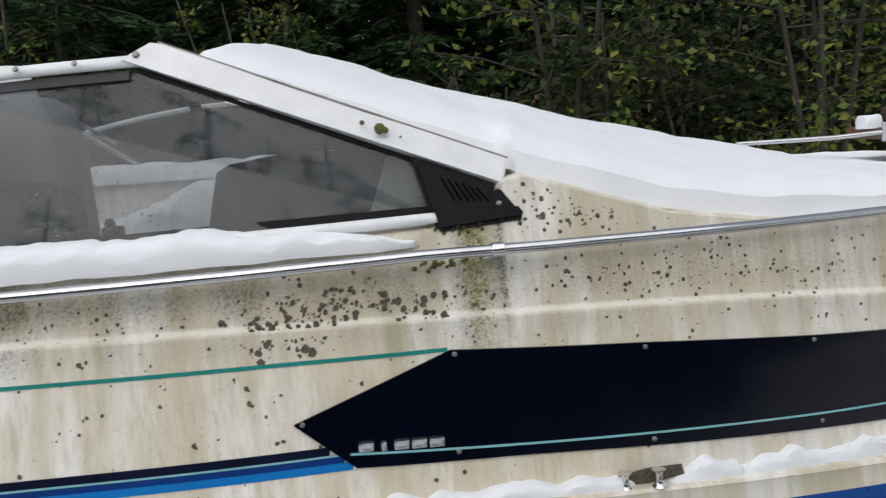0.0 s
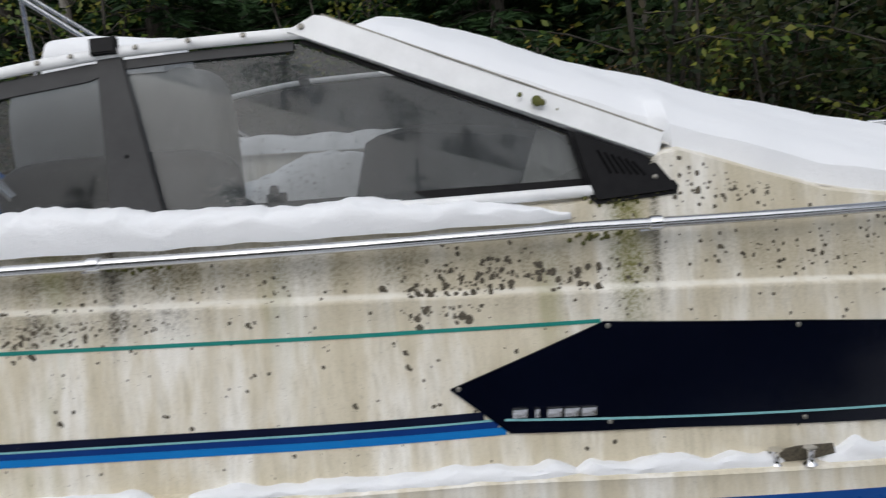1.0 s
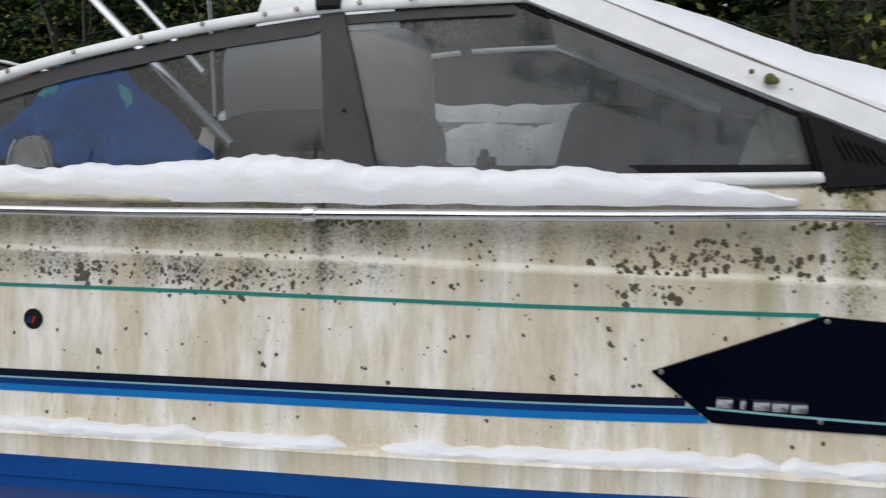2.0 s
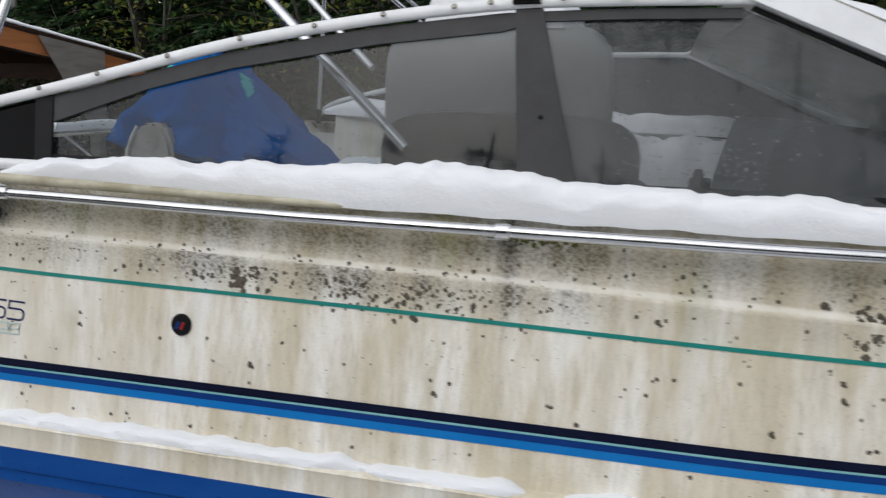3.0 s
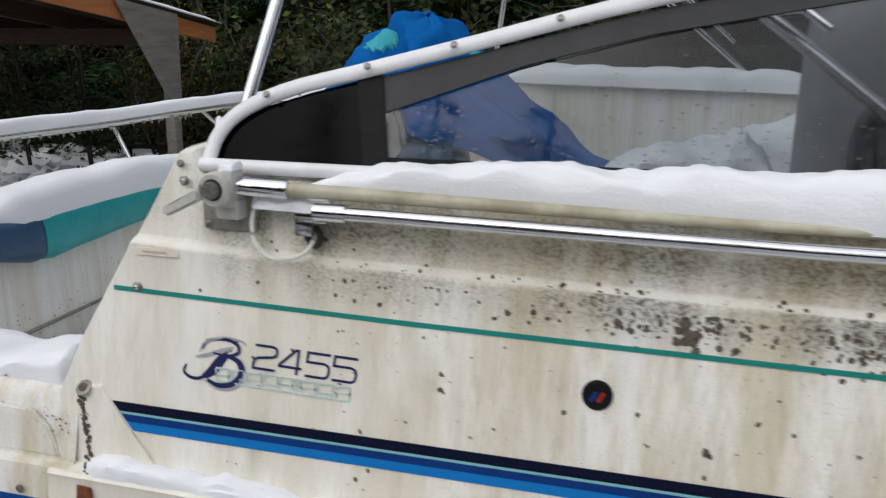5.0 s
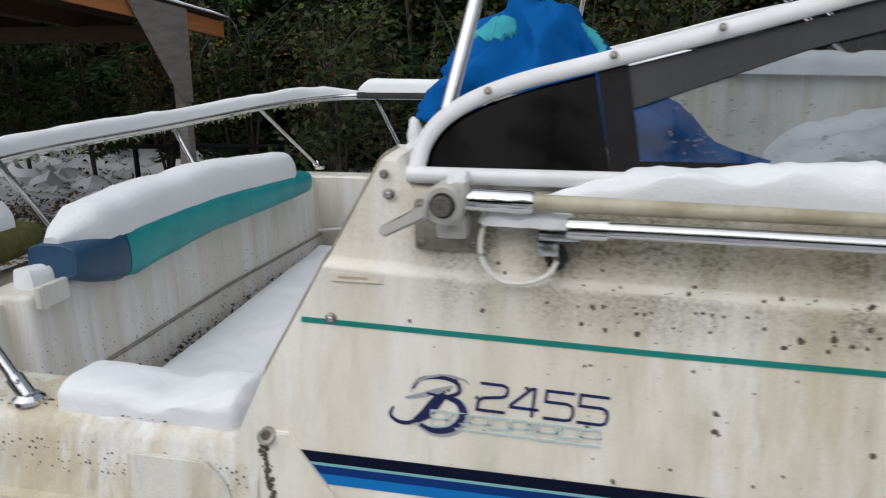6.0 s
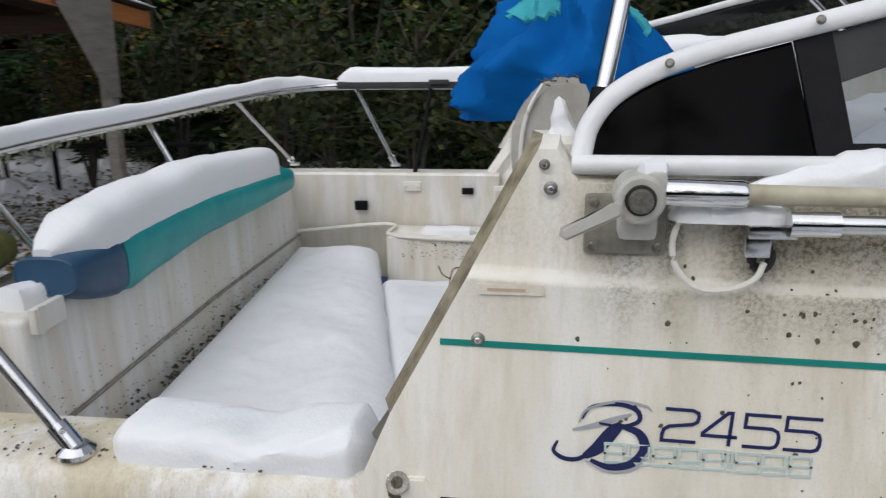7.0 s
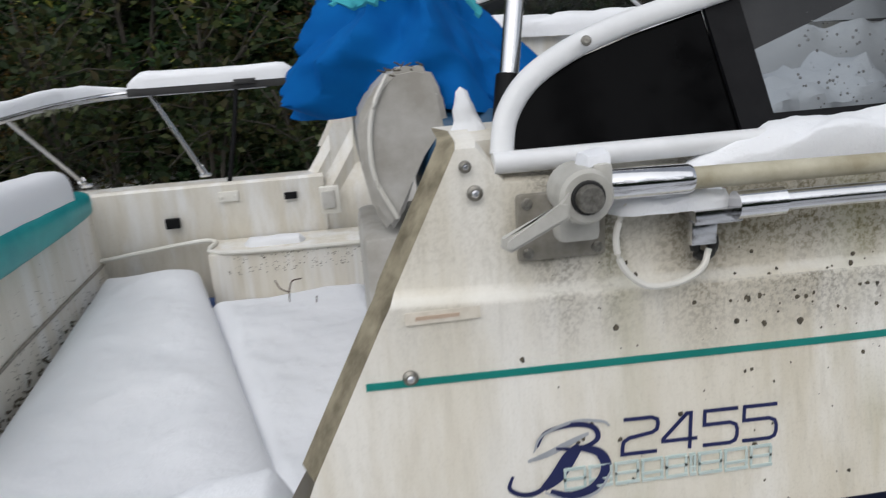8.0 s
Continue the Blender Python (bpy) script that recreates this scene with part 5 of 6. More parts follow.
    solo("snow_on_side_deck", bm, SNOW, "snow heaped inside the opposite coaming", "snow")


build_snow()


def build_bits():
    t = thing("dry_twig", "bent dry twig sticking out of the snow", "twig", (-2.95, 3.55, 0.88))
    for pts in ([(-2.96, 3.58, 0.87), (-2.955, 3.57, 0.93), (-2.94, 3.56, 0.975), (-2.905, 3.55, 0.985)], [(-2.955, 3.57, 0.93), (-2.985, 3.565, 0.95), (-3.0, 3.56, 0.985)], [(-2.86, 3.5, 0.88), (-2.855, 3.5, 0.93)]):
        bm = bmesh.new()
        add_tube(bm, smooth_path(pts, 4) if len(pts) > 2 else pts, 0.0025, 5)
        part("twig_stem", bm, DARKWOOD, t)
    bm = bmesh.new()
    snow_ridge(bm, spread_points((-1.36, 2.12, 2.055), (-0.96, 2.12, 2.055), 20), 0.085, 0.10, 12, 0.2, 6.0, seed=5.0)
    solo("snow_mound", bm, SNOW, "snow lying on top of the high-backed seat", "snow")


build_bits()


def build_inside_snow():
    seat = thing("helm_jump_seat", "low dark padded seat with snow on it", "seat", (-1.65, 2.60, 0.5))
    bm = bmesh.new()
    pillow(bm, (-1.65, 2.60, 1.50), (0.44, 0.34, 0.20), power=0.4)
    part("seat_cushion", bm, SEAT_DARK, seat)
    bm = bmesh.new()
    add_box(bm, (-1.65, 2.60, 0.98), (0.40, 0.30, 0.90), bevel=0.02)
    part("seat_base", bm, SEAT_DARK, seat)
    bm = bmesh.new()
    snow_ridge(bm, spread_points((-1.87, 2.56, 1.585), (-1.43, 2.56, 1.585), 26), 0.15, [lerp_table([(0, 0.04), (4, 0.06), (12, 0.085), (20, 0.115), (25, 0.07)], i) for i in range(26)], 14, 0.45, 14.0, seed=14.0)
    solo("snow_drift", bm, SNOW, "drift of snow on the low helm seat", "snow")
    # rain beads on the panes
    rng = random.Random(31)
    bm = bmesh.new()
    for cx, cz, sx, sz, k in ((-0.72, 1.78, 0.16, 0.06, 330), (-1.70, 1.76, 0.22, 0.05, 170), (-1.15, 1.86, 0.5, 0.09, 160), (-2.08, 1.75, 0.06, 0.05, 130)):
        for _ in range(k):
            x, z = rng.gauss(cx, sx), rng.gauss(cz, sz)
            if z < 1.68 or z > 1.98 + 0.2 * min(0.0, x + 1.5) or -1.06 < x < -0.86 or x < -2.15:
                continue
            r = rng.uniform(0.0007, 0.0022)
            add_disc(bm, window_at(x, z, 0.0015), (0, -0.94, 0.34), r, r * 0.5, 6, 0.5)
    solo("rain_drops", bm, DROPS, "rain beads clinging to the side windows", "water", kind="stuff")


# ---- helm: seats, canvas, hoops ----
def pillow(bm, at, size, turn=None, power=0.45, n=14):
    """A stuffed box with soft corners."""
    m = Matrix.Translation(at) @ (turn or Matrix.Identity(4))
    sp = lambda c, p: math.copysign(abs(c) ** p, c)

    def fn(u, v):
        a, b = 2 * math.pi * u, math.pi * (v - 0.5)
        p = Vector((sp(math.cos(b), power) * sp(math.cos(a), power) * size[0] / 2, sp(math.cos(b), power) * sp(math.sin(a), power) * size[1] / 2, sp(math.sin(b), power) * size[2] / 2))
        return m @ p
    add_grid(bm, fn, n * 2 + 1, n)
    bmesh.ops.remove_doubles(bm, verts=bm.verts[:], dist=0.0008)


def build_helm():
    seat = thing("pilot_chair", "dirty white vinyl pilot chair, cracked at the top", "chair", (-2.57, 2.85, 0.5))
    prof = [(-2.585, 1.752), (-2.535, 1.758), (-2.497, 1.750), (-2.470, 1.690), (-2.458, 1.605), (-2.500, 1.575), (-2.535, 1.555), (-2.548, 1.50), (-2.585, 1.40), (-2.62, 1.36), (-2.655, 1.42), (-2.678, 1.54), (-2.676, 1.64), (-2.64, 1.70)]
    bm = bmesh.new()
    add_prism(bm, [(x, 2.66, z) for x, z in prof][::-1], (0, 0.42, 0))
    bmesh.ops.bevel(bm, geom=[e for e in bm.edges], offset=0.014, segments=2, affect='EDGES')
    bk = part("backrest", bm, VINYL_GREY, seat, "dirty white vinyl backrest")
    bm = bmesh.new()
    add_tube(bm, smooth_path([(-2.598, 2.652, 1.742), (-2.632, 2.652, 1.68), (-2.650, 2.652, 1.60), (-2.645, 2.652, 1.50), (-2.60, 2.652, 1.40)], 5), 0.006, 6)
    part("piping", bm, CLEAN, bk)
    bm = bmesh.new()
    for k in range(26):
        p = Vector((random.uniform(-2.60, -2.49), random.uniform(2.65, 2.75), 1.752 + random.uniform(-0.012, 0.004)))
        add_tube(bm, [p, p + Vector((random.uniform(-0.02, 0.02), random.uniform(-0.02, 0.02), random.uniform(-0.004, 0.012)))], 0.002, 4)
    part("torn_edge", bm, MOULD_AND_SHADE, bk, "cracked mouldy edge")
    bm = bmesh.new()
    pillow(bm, (-2.42, 2.80, 1.50), (0.22, 0.30, 0.30))
    part("seat_side", bm, VINYL_NAVY, seat, "blue vinyl side")
    bm = bmesh.new()
    add_box(bm, (-2.52, 2.87, 0.92), (0.34, 0.40, 0.86), bevel=0.03)
    part("seat_base", bm, VINYL_GREY, seat)

    cloth = thing("blue_canvas_heap", "crumpled royal blue canvas with a teal edge over the seat", "canvas", (-2.45, 3.0, 1.5))
    bm = bmesh.new()
    c = Vector((-2.42, 3.02, 1.605))

    def drape(u, v):
        a = 2 * math.pi * u
        h = v
        rx = lerp_table([(0, 0.02), (0.1, 0.11), (0.25, 0.185), (0.5, 0.275), (0.8, 0.345), (1.0, 0.35)], h)
        fold = 0.26 * (abs(math.sin(a * 3.5 + 1.5 * h)) - 0.5) * h + 0.17 * (abs(math.sin(a * 6.5 + 1.0 - 2.6 * h)) - 0.5) * h ** 1.2
        fold += 0.24 * wob(math.cos(a) * 1.3, math.sin(a) * 1.3, h * 1.1) + 0.10 * abs(wob(math.cos(a) * 3, math.sin(a) * 3, h * 2.5))
        r = rx * (1 + fold)
        drop_z = lerp_table([(0, 0.385), (0.1, 0.375), (0.25, 0.32), (0.5, 0.22), (0.8, 0.10), (1.0, 0.04)], h)
        right = max(0.0, math.cos(a))
        x = c.x - 0.06 * (1 - h) + math.cos(a) * r * (0.9 - 0.30 * right + 0.95 * right * h ** 1.6)
        z = c.z + drop_z + 0.045 * wob(math.cos(a) * 2, math.sin(a) * 2, h * 2 + 4) - 0.16 * right * h
        return Vector((x, c.y + math.sin(a) * r * 0.75, z))
    add_grid(bm, drape, 150, 44)
    bmesh.ops.remove_doubles(bm, verts=bm.verts[:], dist=0.0005)
    for v in bm.verts:
        q = v.co - c
        d = Vector((q.x, q.y, 0.3 * q.z)).normalized()
        ridge = (1 - 2.2 * abs(wob(v.co.x + 0.6 * v.co.z, v.co.y, v.co.z * 0.45, 5.0))) * 0.060 + (1 - 2 * abs(wob(v.co.x, v.co.y + 0.4 * v.co.z, v.co.z * 0.7, 13.0))) * 0.014
        run = (0.85 * v.co.x - 0.75 * v.co.z + 0.5 * v.co.y + 0.05 * wob(v.co.x, v.co.y, v.co.z, 4.0)) / 0.125
        tri = abs(run - math.floor(run + 0.5)) * 2
        ridge += 0.050 * (tri ** 1.5 - 0.45) * min(1.0, max(0.0, (-2.36 - v.co.x) / 0.14))
        v.co += d * ridge * min(1.0, q.xy.length / 0.12)
    bm.normal_update()
    folds = []
    for test in (lambda p: ((p.x + 2.64) / 0.075) ** 2 + ((p.z - 1.935) / 0.034) ** 2 + 0.5 * wob(p.x, p.y, p.z, 16) < 1 and p.y < 3.0,
                 lambda p: abs(p.x + 2.36 - 0.75 * (1.93 - p.z)) < 0.011 + 0.008 * wob(p.x, p.y, p.z, 14) and p.z > 1.86 and p.y < 3.05):
        patch, used = bmesh.new(), {}
        for f in bm.faces:
            if test(f.calc_center_median()):
                ring = []
                for v in f.verts:
                    if v not in used:
                        up = v.normal if v.normal.dot(v.co - c) > 0 else -v.normal
                        used[v] = patch.verts.new(v.co + up * (0.007 + 0.003 * wob(v.co.x, v.co.y, v.co.z, 30)))
                    ring.append(used[v])
                patch.faces.new(ring)
        if patch.faces:
            rim = bmesh.ops.extrude_face_region(patch, geom=patch.faces[:])
            for v in [g for g in rim["geom"] if isinstance(g, bmesh.types.BMVert)]:
                v.co += (c - v.co).normalized() * 0.012
            folds.append(patch)
        else:
            patch.free()
    cv = part("canvas", bm, CLOTH, cloth, "crumpled royal blue canvas")
    for bm in folds:
        part("teal_fold", bm, CLOTH_TEAL, cv, "turned-over teal lining")

    # two steel hoops of the folded canvas top
    hoop = thing("canopy_frame", "stainless canopy hoops standing on the coamings", "canopy frame", (-2.3, YC, 1.75))
    for far in (False, True):
        fl = (lambda p: Vector((p[0], 2 * YC - p[1], p[2]))) if far else Vector
        bm = bmesh.new()
        add_tube(bm, [fl((-2.515, 1.775, 1.742)), fl((-2.404, 1.967, 2.30)), fl((-2.33, 2.12, 2.62))], 0.0125, 12)
        p = part("hoop_leg", bm, STEEL, hoop)
        bm = bmesh.new()
        add_tube(bm, [fl((-2.520, 1.768, 1.715)), fl((-2.506, 1.790, 1.788))], 0.017, 12)
        part("leg_socket", bm, BLACK, p, "black leg socket")
        bm = bmesh.new()
        add_tube(bm, [fl((-1.316, 1.80, 1.770)), fl((-1.963, 2.081, 2.30)), fl((-2.30, 2.23, 2.58))], 0.0125, 12)
        p = part("stay_tube", bm, STEEL, hoop)
        bm = bmesh.new()
        add_tube(bm, [fl((-1.45, 1.95, 1.95)), fl((-1.75, 2.11, 2.20)), fl((-2.2, 2.32, 2.56))], 0.009, 10)
        part("stay_tube", bm, STEEL, hoop)
        bm = bmesh.new()
        add_box(bm, fl((-1.90, 2.055, 2.255)), (0.06, 0.035, 0.035), Matrix.Rotation(radians(40), 4, 'Y'), 0.006)
        part("hinge_joint", bm, BLACK, p, "black hinge joint")
    bm = bmesh.new()
    add_tube(bm, smooth_path([(-2.33, 2.12, 2.62), (-2.32, 2.25, 2.70), (-2.32, YC, 2.74), (-2.32, 2 * YC - 2.25, 2.70), (-2.33, 2 * YC - 2.12, 2.62)], 6), 0.0125, 12)
    part("hoop_bow", bm, STEEL, hoop)

    # seats and dash behind the panes
    s = thing("high_back_seat", "high grey padded helm seat behind the window", "seat", (-1.16, 2.14, 0.5))
    bm = bmesh.new()
    pillow(bm, (-1.165, 2.13, 1.74), (0.58, 0.22, 0.66), power=0.30)
    part("backrest", bm, SEAT_GREY, s, "grey vinyl backrest")
    bm = bmesh.new()
    add_box(bm, (-1.165, 2.22, 0.98), (0.50, 0.34, 0.92), bevel=0.03)
    part("seat_base", bm, SEAT_DARK, s)
    s = thing("side_seat", "dark grey padded seat with a rolled top beside the window", "seat", (-1.1, 1.92, 0.5))
    bm = bmesh.new()
    pillow(bm, (-1.10, 1.905, 1.70), (0.60, 0.17, 0.31), power=0.42)
    part("backrest", bm, SEAT_DARK, s, "dark grey rolled backrest")
    bm = bmesh.new()
    pillow(bm, (-0.90, 1.92, 1.60), (0.36, 0.18, 0.30), Matrix.Rotation(radians(32), 4, 'Y'), power=0.5)
    part("armrest", bm, SEAT_DARK, s, "sloping dark armrest")
    bm = bmesh.new()
    pillow(bm, (-1.12, 1.875, 1.735), (0.44, 0.12, 0.05), power=0.6)
    part("seam_roll", bm, SEAT_DARK, s)
    bm = bmesh.new()
    add_box(bm, (-1.08, 1.92, 1.05), (0.52, 0.16, 1.06), bevel=0.02)
    part("seat_base", bm, SEAT_DARK, s)
    con = thing("helm_console", "dark grey moulded dash behind the fogged window", "console", (-0.25, 2.4, 0.5))
    bm = bmesh.new()
    add_prism(bm, [(-0.535, 2.02, 0.55), (0.03, 2.02, 0.55), (0.03, 2.02, 1.79), (-0.12, 2.02, 1.825), (-0.38, 2.02, 1.85), (-0.46, 2.02, 1.848), (-0.495, 2.02, 1.83), (-0.515, 2.02, 1.76), (-0.545, 2.02, 1.64)], (0, 0.95, 0), 0.012)
    part("console_body", bm, SEAT_DARK, con)
    bm = bmesh.new()
    add_prism(bm, [(-0.125, 1.845, 1.66), (0.08, 1.815, 1.66), (0.035, 1.86, 1.765), (-0.030, 1.875, 1.836), (-0.062, 1.875, 1.83)], (0, 0.02, 0.005))
    liner = part("corner_liner", bm, CLEAN, con, "pale liner in the window corner")
    bm = bmesh.new()
    add_prism(bm, [(-0.118, 1.842, 1.70), (-0.03, 1.826, 1.722), (0.05, 1.838, 1.755), (0.085, 1.812, 1.68), (-0.10, 1.838, 1.68)], (0, -0.006, 0))
    part("lower_flap", bm, VINYL_GREY, liner, "greyer lower flap")
    bm = bmesh.new()
    add_box(bm, (-0.68, 1.775, 1.725), (0.045, 0.03, 0.03), bevel=0.006)
    add_disc(bm, (-0.685, 1.775, 1.738), (0, 0, 1), 0.012, 0.02)
    part("window_latch", bm, BLACK, con, "black window latch")
    # opposite coaming, seen between the seats
    bm = bmesh.new()
    add_prism(bm, [(x, 4.03 + 0.03 * (1.77 - z), z) for x, z in ((-2.42, 1.05), (-0.12, 1.05), (-0.12, 1.70), (-1.2, 1.765), (-2.36, 1.775))], (0, 0.05, 0), 0.01)
    part("coaming_wall", bm, LINER, boat, "stained white inner wall of the opposite coaming")
    bm = bmesh.new()
    add_box(bm, (-0.97, 3.87, 0.96), (1.48, 0.28, 0.90), bevel=0.02)
    part("side_locker", bm, LINER, boat, "white locker below the opposite coaming")
    bm = bmesh.new()
    snow_ridge(bm, spread_points((-1.70, 3.87, 1.405), (-0.24, 3.87, 1.405), 50), 0.13, [lerp_table([(0, 0.15), (10, 0.19), (16, 0.24), (22, 0.33), (49, 0.31)], i) for i in range(50)], 14, 0.18, 6.0, flat=0.4, seed=21.0)
    solo("snow_drift", bm, SNOW, "deep snow drifted on the locker behind the seats", "snow")


build_helm()
build_inside_snow()


# ---- bow pulpit ----
def build_pulpit():
    p = thing("bow_pulpit", "brown wooden bow plank with steel rail, snow on it", "pulpit", (2.2, YC, 1.6))
    bm = bmesh.new()
    add_box(bm, (2.55, YC - 0.02, 1.725), (1.6, 0.34, 0.045), bevel=0.008)
    part("plank", bm, plain("old_brown_varnish", (0.15, 0.065, 0.03), (0.09, 0.04, 0.02), 0.55, scale=5, stretch=(0.3, 1, 6)), p, "varnished brown plank")
    bm = bmesh.new()
    add_box(bm, (1.86, YC - 0.10, 1.79), (0.15, 0.14, 0.06), bevel=0.006)
    part("block", bm, DARKWOOD, p)
    bm = bmesh.new()
    add_tube(bm, [(1.20, YC - 0.1, 1.735), (1.55, YC - 0.12, 1.728), (1.78, YC - 0.14, 1.735)], 0.009, 10)
    part("rail_tube", bm, STEEL, p)
    bm = bmesh.new()
    add_tube(bm, [(1.74, YC - 0.14, 1.70), (1.74, YC - 0.14, 1.77)], 0.016, 10)
    add_tube(bm, [(2.0, YC - 0.14, 1.40), (2.03, YC - 0.14, 1.55), (2.12, YC - 0.14, 1.70)], 0.014, 10)
    part("rail_post", bm, STEEL, p)
    for x, y, z, hw, h, lab in ((1.86, YC - 0.10, 1.818, 0.06, 0.055, "round cap of snow on the wooden block"), (2.10, YC - 0.08, 1.745, 0.09, 0.06, "snow on the bow plank"), (1.745, YC - 0.02, 1.745, 0.04, 0.05, "small heap of snow on the bow plank")):
        bm = bmesh.new()
        snow_ridge(bm, spread_points((x - hw, y, z), (x + hw, y, z), 9), hw, h, 12, 0.15, 6.0)
        solo("snow_mound", bm, SNOW, lab, "snow")


build_pulpit()


# ---- outboard at the stern ----
def build_outboard():
    o = thing("outboard_bracket", "grey steel motor bracket with a mossy wooden pad", "bracket", (-4.1, 2.4, 0.8))
    bm = bmesh.new()
    add_box(bm, (-4.10, 2.50, 1.05), (0.03, 0.28, 0.34), bevel=0.006)
    add_box(bm, (-4.02, 2.36, 1.05), (0.16, 0.02, 0.34), bevel=0.006)
    add_box(bm, (-4.02, 2.50, 1.215), (0.18, 0.28, 0.012), bevel=0.003)
    part("bracket_plate", bm, PLATE, o, "dull grey metal plate")
    bm = bmesh.new()
    pillow(bm, (-4.16, 2.42, 1.30), (0.22, 0.46, 0.11), power=0.6)
    part("mossy_pad", bm, MOSS, o, "rotten pad overgrown with moss")
    bm = bmesh.new()
    add_box(bm, (-4.06, 2.02, 0.86), (0.24, 0.50, 0.04), bevel=0.01)
    part("swim_board", bm, MOSS, o, "mossy swim board")
    bm = bmesh.new()
    snow_ridge(bm, spread_points((-4.16, 2.24, 1.345), (-4.16, 2.54, 1.345), 12), 0.08, 0.09, 12, 0.2, 6.0)
    solo("snow_mound", bm, SNOW, "cap of snow on the mossy pad", "snow")
    g = thing("stern_handrail", "short chrome grab handle on the stern quarter", "handle", (-3.48, 1.57, 1.16))
    bm = bmesh.new()
    add_tube(bm, [(-3.60, 1.565, 1.175), (-3.445, 1.562, 1.172)], 0.012, 12, 0.7)
    part("bar", bm, CHROME, g)
    bm = bmesh.new()
    add_tube(bm, [(-3.47, 1.575, 1.168), (-3.47, 1.590, 1.15)], 0.009, 10)
    part("foot", bm, CHROME, g)


build_outboard()


# ---- mould spots and moss ----
def build_spots():
    rng = random.Random(5)
    bm = bmesh.new()

    def spot(x, z, r):
        if z > (1.64 if x < 0.22 else lerp_table(TOP_EDGE, x) - 0.012):
            return
        n = rng.randint(6, 9)
        y = hull_y(x, z)
        off = 0.0080 if z > knuckle(x) + 0.010 else 0.0
        ring = []
        for k in range(n):
            a = 2 * math.pi * k / n
            rr = r * rng.uniform(0.55, 1.15)
            px, pz = x + math.cos(a) * rr, z + math.sin(a) * rr * 1.05
            ring.append(bm.verts.new((px, hull_y(px, pz) + off - 0.0012, pz)))
        top = bm.verts.new((x, y + off - 0.0012 - r * 0.18, z))
        for k in range(n):
            bm.faces.new((ring[k], ring[(k + 1) % n], top))
    clusters = [(-1.62, 1.49, 0.16, 0.025, 46, 0.0045), (-1.30, 1.475, 0.20, 0.03, 46, 0.005), (-1.95, 1.52, 0.22, 0.014, 50, 0.004), (-1.66, 1.47, 0.04, 0.018, 14, 0.008), (-1.27, 1.45, 0.10, 0.03, 16, 0.0065),
                (-0.28, 1.51, 0.10, 0.05, 60, 0.0055), (-0.16, 1.535, 0.07, 0.035, 26, 0.007), (-0.33, 1.48, 0.05, 0.03, 18, 0.009), (-0.02, 1.50, 0.05, 0.03, 10, 0.008), (0.28, 1.72, 0.06, 0.04, 6, 0.008), (0.40, 1.66, 0.12, 0.04, 12, 0.005),
                (0.12, 1.655, 0.08, 0.012, 34, 0.006), (0.45, 1.50, 0.18, 0.05, 26, 0.005), (0.75, 1.50, 0.2, 0.05, 22, 0.005), (1.0, 1.44, 0.2, 0.06, 26, 0.005), (-0.75, 1.52, 0.22, 0.04, 22, 0.004), (-1.0, 1.47, 0.1, 0.03, 16, 0.004), (-2.15, 1.50, 0.14, 0.03, 26, 0.0035), (-1.45, 1.48, 0.30, 0.035, 60, 0.0055), (-1.1, 1.50, 0.12, 0.03, 30, 0.0035), (0.55, 1.68, 0.22, 0.03, 30, 0.004), (0.30, 1.71, 0.10, 0.04, 12, 0.0065), (0.5, 1.66, 0.3, 0.03, 20, 0.0055), (0.10, 1.50, 0.10, 0.05, 30, 0.004)]
    for cx, cz, sx, sz, k, r in clusters:
        for _ in range(int(k * 2.4)):
            spot(rng.gauss(cx, sx * 0.7), rng.gauss(cz, sz * 0.7), r * 1.25 * rng.uniform(0.2, 1.0) ** 1.3)
    for _ in range(800):
        spot(rng.uniform(-2.5, 1.2), rng.uniform(1.12, 1.60), 0.0008 + 0.0050 * rng.random() ** 3)
    for x, z, r in ((-1.190, 1.271, 0.009), (-1.615, 1.286, 0.011), (-1.247, 1.425, 0.013), (-1.655, 1.463, 0.014), (-0.79, 1.425, 0.006), (-0.745, 1.462, 0.010), (-0.395, 1.345, 0.010), (-0.40, 1.378, 0.009), (-0.52, 1.27, 0.009), (-2.06, 1.335, 0.008), (-2.06, 1.362, 0.006), (-0.95, 1.275, 0.006), (0.33, 1.545, 0.010), (-0.44, 1.52, 0.012)):
        spot(x, z, r * 0.75)
        spot(x + r * 0.6, z - r * 0.5, r * 0.45)
    for k in range(520):
        y = rng.uniform(1.9, 4.15)
        z = 0.86 + 0.30 * rng.random() ** 2.6
        r = rng.uniform(0.0008, 0.0030) * (1.25 - (z - 0.86) * 2.4)
        add_disc(bm, (-3.7625 - 0.026 * (z - 0.86), y, z), (1, 0, 0), r, 0.0012, 6, 0.5)
    for k in range(160):
        x, z = rng.uniform(-3.22, -2.66), 0.90 + 0.08 * rng.random()
        add_disc(bm, (x, 3.949, z), (0, -1, 0), rng.uniform(0.001, 0.003), 0.001, 6, 0.5)
    for k in range(240):
        x, v = rng.uniform(-3.6, -2.82), rng.random()
        add_disc(bm, (x, 1.625 + 0.13 * v, 1.2445), (0, 0, 1), rng.uniform(0.0008, 0.0034) * (1.2 - v), 0.0012, 6, 0.5)
    for k in range(260):
        x, z = rng.uniform(-3.6, -2.82), 1.105 + 0.10 * rng.random()
        add_disc(bm, (x, 1.612 + 0.18 * (z - 1.26) - 0.007 + 0.10 * max(0, -3.6 - x) ** 1.5, z), (0, -1, 0.1), rng.uniform(0.0008, 0.0026), 0.001, 6, 0.5)
